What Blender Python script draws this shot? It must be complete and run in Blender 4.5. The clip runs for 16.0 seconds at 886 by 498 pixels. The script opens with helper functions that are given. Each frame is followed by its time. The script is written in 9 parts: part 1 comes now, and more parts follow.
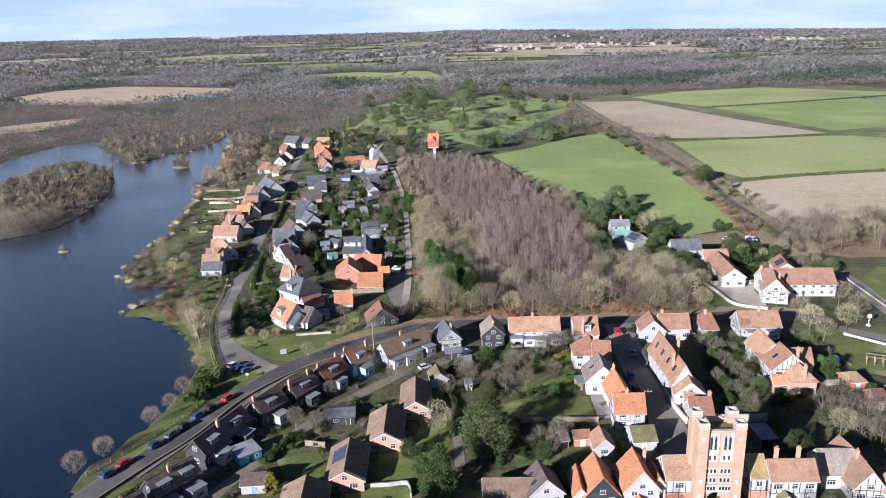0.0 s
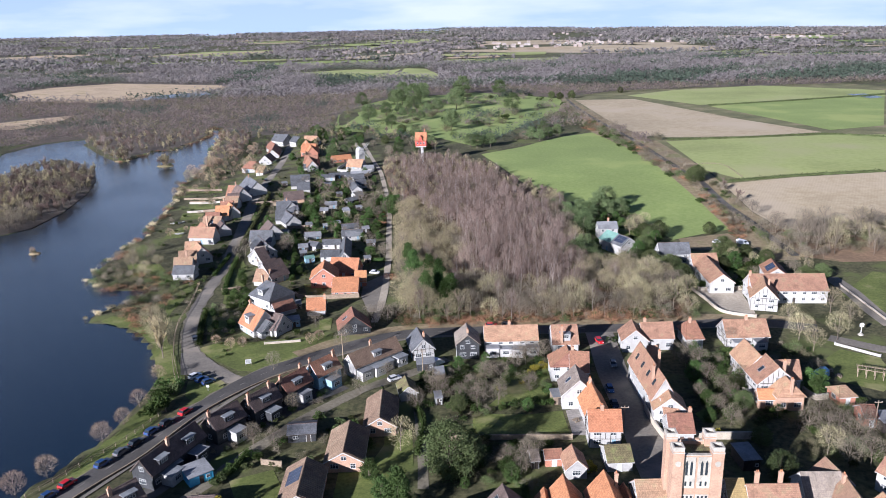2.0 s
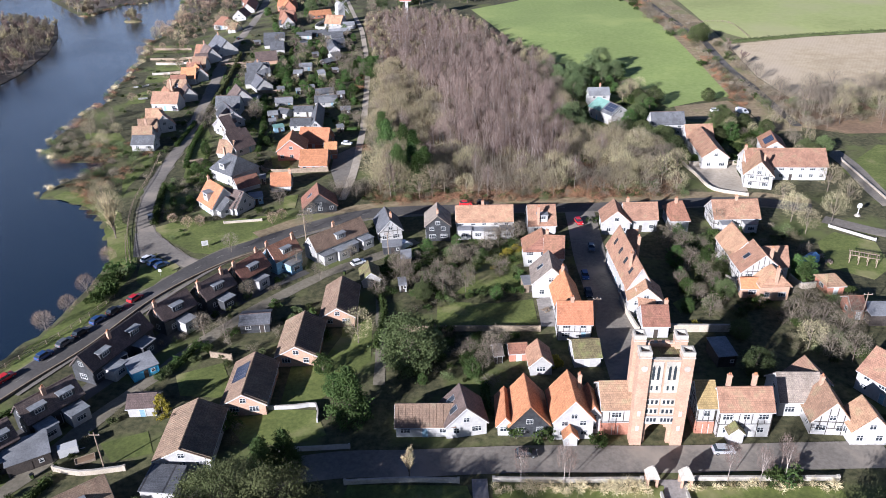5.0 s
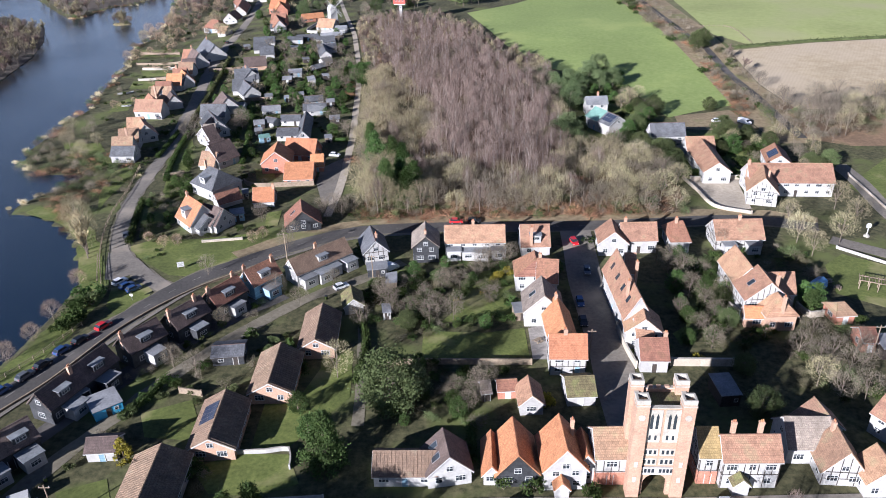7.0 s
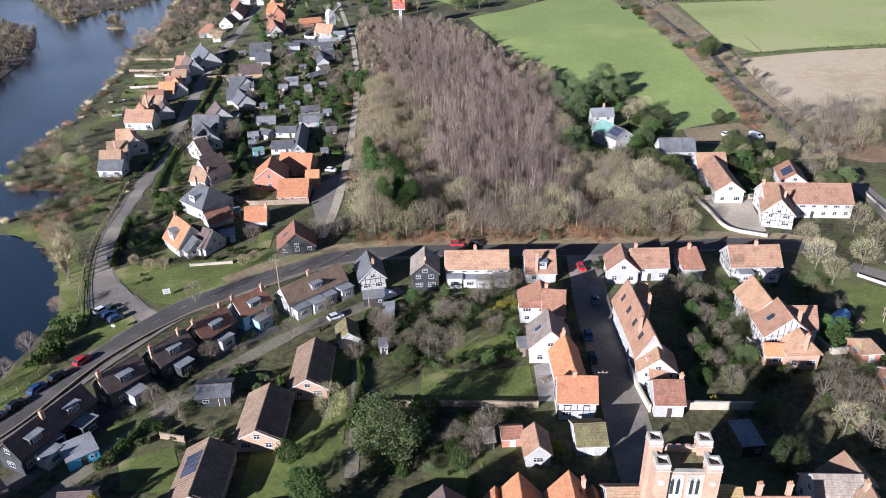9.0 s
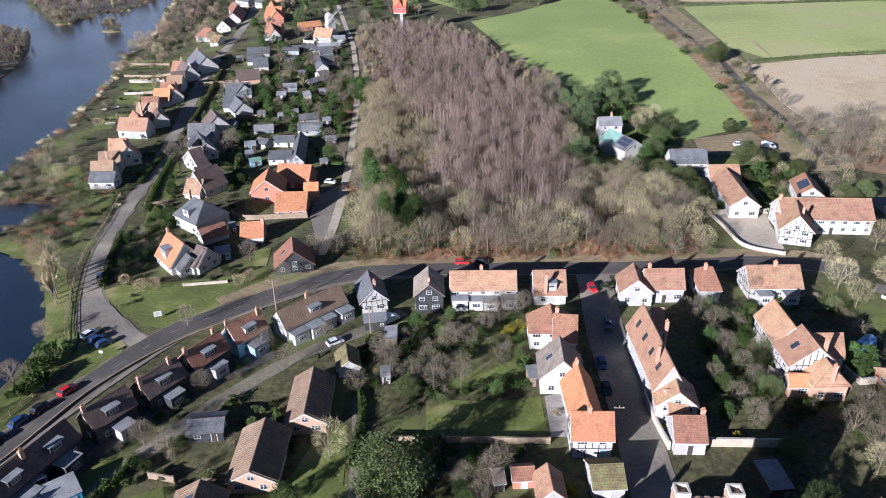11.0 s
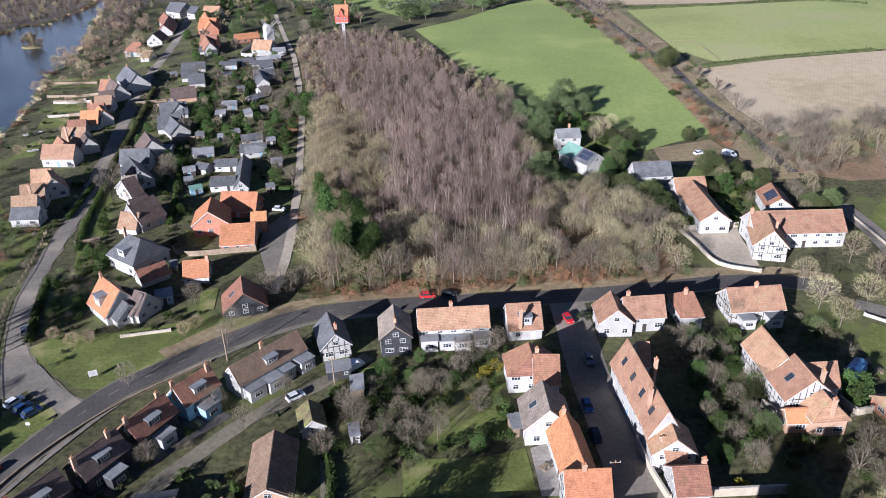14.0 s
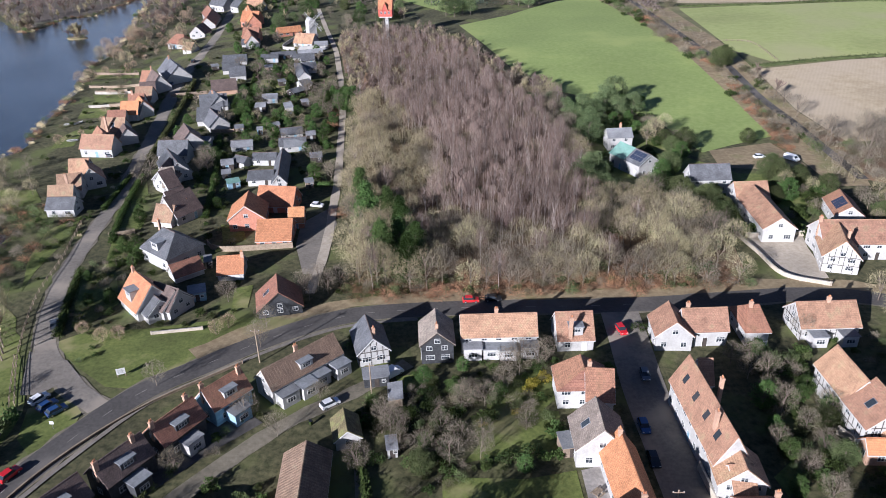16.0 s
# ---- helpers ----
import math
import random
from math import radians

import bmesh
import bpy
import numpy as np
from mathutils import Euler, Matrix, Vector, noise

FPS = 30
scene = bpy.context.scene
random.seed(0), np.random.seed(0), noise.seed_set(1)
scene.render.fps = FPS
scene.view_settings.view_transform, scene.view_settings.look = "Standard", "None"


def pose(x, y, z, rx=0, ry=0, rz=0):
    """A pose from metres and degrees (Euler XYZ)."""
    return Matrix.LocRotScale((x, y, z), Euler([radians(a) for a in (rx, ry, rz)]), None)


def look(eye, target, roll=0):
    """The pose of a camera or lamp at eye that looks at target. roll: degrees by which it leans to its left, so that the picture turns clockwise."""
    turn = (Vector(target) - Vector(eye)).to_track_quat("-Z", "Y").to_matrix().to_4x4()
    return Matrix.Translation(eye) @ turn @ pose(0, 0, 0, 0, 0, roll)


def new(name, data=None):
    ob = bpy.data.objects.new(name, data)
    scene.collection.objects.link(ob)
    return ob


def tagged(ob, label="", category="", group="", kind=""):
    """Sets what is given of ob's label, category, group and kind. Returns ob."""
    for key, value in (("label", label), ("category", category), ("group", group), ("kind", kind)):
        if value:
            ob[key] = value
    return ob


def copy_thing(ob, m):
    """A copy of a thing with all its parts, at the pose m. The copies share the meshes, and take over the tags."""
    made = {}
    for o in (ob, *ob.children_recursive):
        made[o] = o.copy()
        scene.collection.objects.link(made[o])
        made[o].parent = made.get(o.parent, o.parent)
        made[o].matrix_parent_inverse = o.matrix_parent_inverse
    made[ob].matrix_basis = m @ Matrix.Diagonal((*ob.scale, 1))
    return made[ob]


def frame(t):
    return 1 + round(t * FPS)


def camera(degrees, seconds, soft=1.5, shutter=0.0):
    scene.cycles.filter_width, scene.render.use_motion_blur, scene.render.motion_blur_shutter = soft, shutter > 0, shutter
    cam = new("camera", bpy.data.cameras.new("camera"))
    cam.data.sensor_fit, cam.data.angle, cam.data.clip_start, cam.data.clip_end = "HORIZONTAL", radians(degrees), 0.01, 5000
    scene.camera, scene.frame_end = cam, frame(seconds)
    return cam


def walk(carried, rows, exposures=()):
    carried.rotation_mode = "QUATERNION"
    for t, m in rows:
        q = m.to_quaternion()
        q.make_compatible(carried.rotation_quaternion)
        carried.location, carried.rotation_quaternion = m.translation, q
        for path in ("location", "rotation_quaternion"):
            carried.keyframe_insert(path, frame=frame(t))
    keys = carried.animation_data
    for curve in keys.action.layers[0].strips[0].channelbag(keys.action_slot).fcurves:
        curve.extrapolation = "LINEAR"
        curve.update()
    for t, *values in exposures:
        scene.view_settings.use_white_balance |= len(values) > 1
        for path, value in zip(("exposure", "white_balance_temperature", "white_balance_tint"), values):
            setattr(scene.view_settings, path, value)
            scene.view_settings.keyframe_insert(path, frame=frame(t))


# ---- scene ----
cam = camera(61.9, 16.0, 0.95)
EXPO = 1.15
PATH = [
    (0, (-14.392, -32.744, 93.516), (-14.449, -30.83, 92.939), -1.6),
    (0.5, (-12.753, -30.285, 93.473), (-12.812, -28.372, 92.894), -1.6),
    (1, (-10.768, -27.819, 93.148), (-10.825, -25.906, 92.568), -1.5),
    (1.5, (-8.735, -25.162, 92.969), (-8.792, -23.249, 92.387), -1.5),
    (2, (-6.724, -22.483, 92.635), (-6.781, -20.571, 92.052), -1.5),
    (2.5, (-4.853, -20.256, 91.85), (-4.913, -18.384, 91.148), -1.5),
    (3, (-3.32, -17.349, 91.633), (-3.38, -15.559, 90.744), -1.5),
    (3.5, (-1.975, -14.437, 91.731), (-2.036, -12.668, 90.8), -1.5),
    (4, (-0.752, -11.726, 91.834), (-0.813, -9.958, 90.902), -1.5),
    (6.5, (3.559, 2.186, 92.153), (3.498, 3.952, 91.216), -1.3),
    (7, (4.007, 5.21, 92.512), (3.947, 6.976, 91.575), -1.3),
    (7.5, (4.175, 8.222, 92.867), (4.115, 9.988, 91.929), -1.3),
    (8, (4.145, 11.193, 93.349), (4.086, 12.958, 92.411), -1.2),
    (8.5, (3.913, 14.184, 93.76), (3.855, 15.948, 92.82), -1.2),
    (9, (3.56, 17.052, 93.979), (3.501, 18.817, 93.039), -1.1),
    (11.5, (1.683, 29.107, 94.271), (1.626, 30.872, 93.332), -1.0),
    (12, (1.186, 31.784, 94.224), (1.128, 33.55, 93.286), -0.9),
    (12.5, (0.318, 34.454, 94.392), (0.262, 36.22, 93.455), -0.9),
    (13, (-0.466, 37.056, 94.64), (-0.522, 38.822, 93.704), -0.9),
    (13.5, (-1.333, 39.422, 94.78), (-1.251, 41.187, 93.842), -1.3),
    (14, (-2.243, 41.7, 94.727), (-2.154, 43.465, 93.79), -1.2),
    (14.5, (-2.942, 44.053, 93.894), (-2.852, 45.819, 92.958), -1.2),
    (15, (-3.494, 46.051, 92.803), (-3.406, 47.817, 91.868), -1.2),
    (15.5, (-4.06, 48.202, 91.593), (-4.029, 49.97, 90.659), -1.0),
    (16, (-4.254, 50.471, 90.461), (-4.259, 52.239, 89.527), -1.1),
]
walk(cam, [(t, look(eye, target, roll)) for t, eye, target, roll in PATH], exposures=[(t, EXPO + d, 5650, 18) for t, d in ((0, -0.05), (2, -0.05), (3, 0.1), (8, 0.05), (12.5, 0), (14, -0.06), (16, -0.1))])

# ---- light ----
SUN_DIR = Vector((-0.645, -0.765, 0.33)).normalized()
world = bpy.data.worlds.new("world")
scene.world = world
world.use_nodes = True
wn, wl = world.node_tree.nodes, world.node_tree.links
wn.clear()
sky = wn.new("ShaderNodeTexSky")
sky.sky_type, sky.sun_disc = "NISHITA", False
sky.sun_elevation = math.asin(SUN_DIR.z)
sky.sun_rotation = math.atan2(SUN_DIR.x, SUN_DIR.y)
sky.altitude, sky.air_density, sky.dust_density, sky.ozone_density = 60, 1.0, 0.2, 1.2
tc = wn.new("ShaderNodeTexCoord")
stretch = wn.new("ShaderNodeMapping")
stretch.inputs["Scale"].default_value = (3, 3, 16)
cloud = wn.new("ShaderNodeTexNoise")
cloud.inputs["Scale"].default_value, cloud.inputs["Detail"].default_value = 1.6, 7
ramp = wn.new("ShaderNodeValToRGB")
ramp.color_ramp.elements[0].position, ramp.color_ramp.elements[1].position = 0.42, 0.66
ramp.color_ramp.elements[1].color = (0.8, 0.8, 0.8, 1)
mixc = wn.new("ShaderNodeMix")
mixc.data_type = "RGBA"
mixc.inputs[7].default_value = (23.5, 25.0, 27.0, 1)
bg = wn.new("ShaderNodeBackground")
bg.inputs["Strength"].default_value = 0.0192
out = wn.new("ShaderNodeOutputWorld")
wl.new(tc.outputs["Generated"], stretch.inputs["Vector"])
wl.new(stretch.outputs["Vector"], cloud.inputs["Vector"])
wl.new(cloud.outputs["Fac"], ramp.inputs["Fac"])
cool = wn.new("ShaderNodeMix")
cool.data_type, cool.blend_type = "RGBA", "MULTIPLY"
cool.inputs["Factor"].default_value, cool.inputs[7].default_value = 1.0, (0.72, 0.94, 1.38, 1)
wl.new(sky.outputs["Color"], cool.inputs[6])
split = wn.new("ShaderNodeSeparateXYZ")
low = wn.new("ShaderNodeMapRange")
low.inputs["From Min"].default_value, low.inputs["From Max"].default_value = 0.0, 0.4
low.inputs["To Min"].default_value, low.inputs["To Max"].default_value = 1.0, 0.0
pale = wn.new("ShaderNodeMix")
pale.data_type = "RGBA"
pale.inputs[7].default_value = (14.5, 18.5, 23.5, 1)
wl.new(tc.outputs["Generated"], split.inputs[0])
wl.new(split.outputs["Z"], low.inputs["Value"])
wl.new(low.outputs["Result"], pale.inputs["Factor"])
bank = wn.new("ShaderNodeMath")  # clouds lie in a bank above the horizon
bank.operation = "MULTIPLY"
wl.new(ramp.outputs["Color"], bank.inputs[0])
wl.new(low.outputs["Result"], bank.inputs[1])
wl.new(bank.outputs[0], mixc.inputs["Factor"])
wl.new(cool.outputs[2], pale.inputs[6])
wl.new(pale.outputs[2], mixc.inputs[6])
wl.new(mixc.outputs[2], bg.inputs["Color"])
wl.new(bg.outputs["Background"], out.inputs["Surface"])
sun = new("sun", bpy.data.lights.new("sun", "SUN"))
sun.data.energy, sun.data.angle, sun.data.color = 5.0, radians(0.53), (1.0, 0.95, 0.87)
sun.matrix_world = look(SUN_DIR * 100, (0, 0, 0))

# ---- materials ----
def mat(name, c1, c2, small=2.0, big=0.12, rough=0.85, bump=0.25, vary=0.25, metal=0.0, tint=0.0, c3=None, tile=None, spec=0.4, patch=0.5, island=0.0, furrow=0.0, thin=0.0):
    """Two colours mixed by fine noise, darkened and lightened by broad noise, with relief; tile: (width, height, stretch, gap colour)."""
    m = bpy.data.materials.new(name)
    m.use_nodes = True
    n, l = m.node_tree.nodes, m.node_tree.links
    b = n["Principled BSDF"]
    b.inputs["Roughness"].default_value, b.inputs["Metallic"].default_value = rough, metal
    b.inputs["Specular IOR Level"].default_value = spec
    geo = n.new("ShaderNodeNewGeometry")
    fine = n.new("ShaderNodeTexNoise")
    fine.inputs["Scale"].default_value, fine.inputs["Detail"].default_value, fine.inputs["Roughness"].default_value = small, 5, 0.65
    l.new(geo.outputs["Position"], fine.inputs["Vector"])
    broad = n.new("ShaderNodeTexNoise")
    broad.inputs["Scale"].default_value, broad.inputs["Detail"].default_value = big, 4
    l.new(geo.outputs["Position"], broad.inputs["Vector"])
    r1 = n.new("ShaderNodeValToRGB")
    r1.color_ramp.elements[0].position, r1.color_ramp.elements[1].position = 0.35, 0.65
    r1.color_ramp.elements[0].color, r1.color_ramp.elements[1].color = (*c1, 1), (*c2, 1)
    l.new(fine.outputs["Fac"], r1.inputs["Fac"])
    colour = r1.outputs["Color"]
    height = fine.outputs["Fac"]
    if c3:
        r3 = n.new("ShaderNodeValToRGB")
        r3.color_ramp.elements[0].position, r3.color_ramp.elements[1].position = patch, patch + 0.12
        l.new(broad.outputs["Fac"], r3.inputs["Fac"])
        mx = n.new("ShaderNodeMix")
        mx.data_type = "RGBA"
        mx.inputs[7].default_value = (*c3, 1)
        l.new(r3.outputs["Color"], mx.inputs["Factor"])
        l.new(colour, mx.inputs[6])
        colour = mx.outputs[2]
    if tile:
        tw, th, st, gap = tile
        co = n.new("ShaderNodeTexCoord")
        sep, comb, mul = n.new("ShaderNodeSeparateXYZ"), n.new("ShaderNodeCombineXYZ"), n.new("ShaderNodeMath")
        add = n.new("ShaderNodeMath")
        mul.operation, mul.inputs[1].default_value = "MULTIPLY", st
        l.new(co.outputs["Object"], sep.inputs[0])
        l.new(sep.outputs["X"], add.inputs[0])
        l.new(sep.outputs["Y"], add.inputs[1])
        if st > 1.05:
            add.inputs[1].default_value = 0
            l.remove(add.inputs[1].links[0])
        l.new(add.outputs[0], comb.inputs["X"])
        l.new(sep.outputs["Z"], mul.inputs[0])
        l.new(mul.outputs[0], comb.inputs["Y"])
        br = n.new("ShaderNodeTexBrick")
        br.inputs["Scale"].default_value = 1.0
        br.inputs["Brick Width"].default_value, br.inputs["Row Height"].default_value = tw, th
        br.inputs["Mortar Size"].default_value, br.inputs["Mortar Smooth"].default_value = 0.015, 0.3
        br.inputs["Color1"].default_value, br.inputs["Color2"].default_value = (0.76, 0.77, 0.78, 1), (1.12, 1.11, 1.1, 1)
        br.inputs["Mortar"].default_value = (*gap, 1)
        l.new(comb.outputs[0], br.inputs["Vector"])
        mm = n.new("ShaderNodeMix")
        mm.data_type, mm.blend_type = "RGBA", "MULTIPLY"
        mm.inputs["Factor"].default_value = 0.75
        l.new(colour, mm.inputs[6])
        l.new(br.outputs["Color"], mm.inputs[7])
        colour = mm.outputs[2]
        height = br.outputs["Color"]
    hsv = n.new("ShaderNodeHueSaturation")
    mr = n.new("ShaderNodeMapRange")
    mr.inputs["From Min"].default_value, mr.inputs["From Max"].default_value = 0.3, 0.7
    mr.inputs["To Min"].default_value, mr.inputs["To Max"].default_value = 1 - vary, 1 + vary
    l.new(broad.outputs["Fac"], mr.inputs["Value"])
    value = mr.outputs["Result"]
    if tint:
        info = n.new("ShaderNodeObjectInfo")
        t2 = n.new("ShaderNodeMapRange")
        t2.inputs["To Min"].default_value, t2.inputs["To Max"].default_value = 1 - tint, 1 + tint
        l.new(info.outputs["Random"], t2.inputs["Value"])
        prod = n.new("ShaderNodeMath")
        prod.operation = "MULTIPLY"
        l.new(value, prod.inputs[0])
        l.new(t2.outputs["Result"], prod.inputs[1])
        value = prod.outputs[0]
        t3 = n.new("ShaderNodeMapRange")
        t3.inputs["To Min"].default_value, t3.inputs["To Max"].default_value = 0.5 - 0.05 * tint, 0.5 + 0.05 * tint
        l.new(info.outputs["Random"], t3.inputs["Value"])
        l.new(t3.outputs["Result"], hsv.inputs["Hue"])
    if furrow:
        turn = n.new("ShaderNodeMapping")
        turn.inputs["Rotation"].default_value = (0, 0, furrow)
        rows = n.new("ShaderNodeTexWave")
        rows.inputs["Scale"].default_value, rows.inputs["Distortion"].default_value, rows.inputs["Detail"].default_value = 0.22, 2.5, 4
        depth = n.new("ShaderNodeMapRange")
        depth.inputs["To Min"].default_value, depth.inputs["To Max"].default_value = 0.96, 1.02
        ploughed = n.new("ShaderNodeMath")
        ploughed.operation = "MULTIPLY"
        l.new(geo.outputs["Position"], turn.inputs["Vector"])
        l.new(turn.outputs["Vector"], rows.inputs["Vector"])
        l.new(rows.outputs["Fac"], depth.inputs["Value"])
        l.new(value, ploughed.inputs[0])
        l.new(depth.outputs["Result"], ploughed.inputs[1])
        value = ploughed.outputs[0]
    if island:
        each = n.new("ShaderNodeMapRange")
        each.inputs["To Min"].default_value, each.inputs["To Max"].default_value = 1 - island, 1 + island
        l.new(geo.outputs["Random Per Island"], each.inputs["Value"])
        times = n.new("ShaderNodeMath")
        times.operation = "MULTIPLY"
        l.new(value, times.inputs[0])
        l.new(each.outputs["Result"], times.inputs[1])
        value = times.outputs[0]
    l.new(value, hsv.inputs["Value"])
    l.new(colour, hsv.inputs["Color"])
    l.new(hsv.outputs["Color"], b.inputs["Base Color"])
    if bump:
        bp = n.new("ShaderNodeBump")
        bp.inputs["Strength"].default_value, bp.inputs["Distance"].default_value = bump, 0.08
        l.new(height, bp.inputs["Height"])
        l.new(bp.outputs["Normal"], b.inputs["Normal"])
    if thin:
        through_leaf = n.new("ShaderNodeBsdfTranslucent")
        both = n.new("ShaderNodeMixShader")
        both.inputs["Fac"].default_value = thin
        l.new(hsv.outputs["Color"], through_leaf.inputs["Color"])
        l.new(b.outputs["BSDF"], both.inputs[1])
        l.new(through_leaf.outputs["BSDF"], both.inputs[2])
        l.new(both.outputs["Shader"], n["Material Output"].inputs["Surface"])
    return m


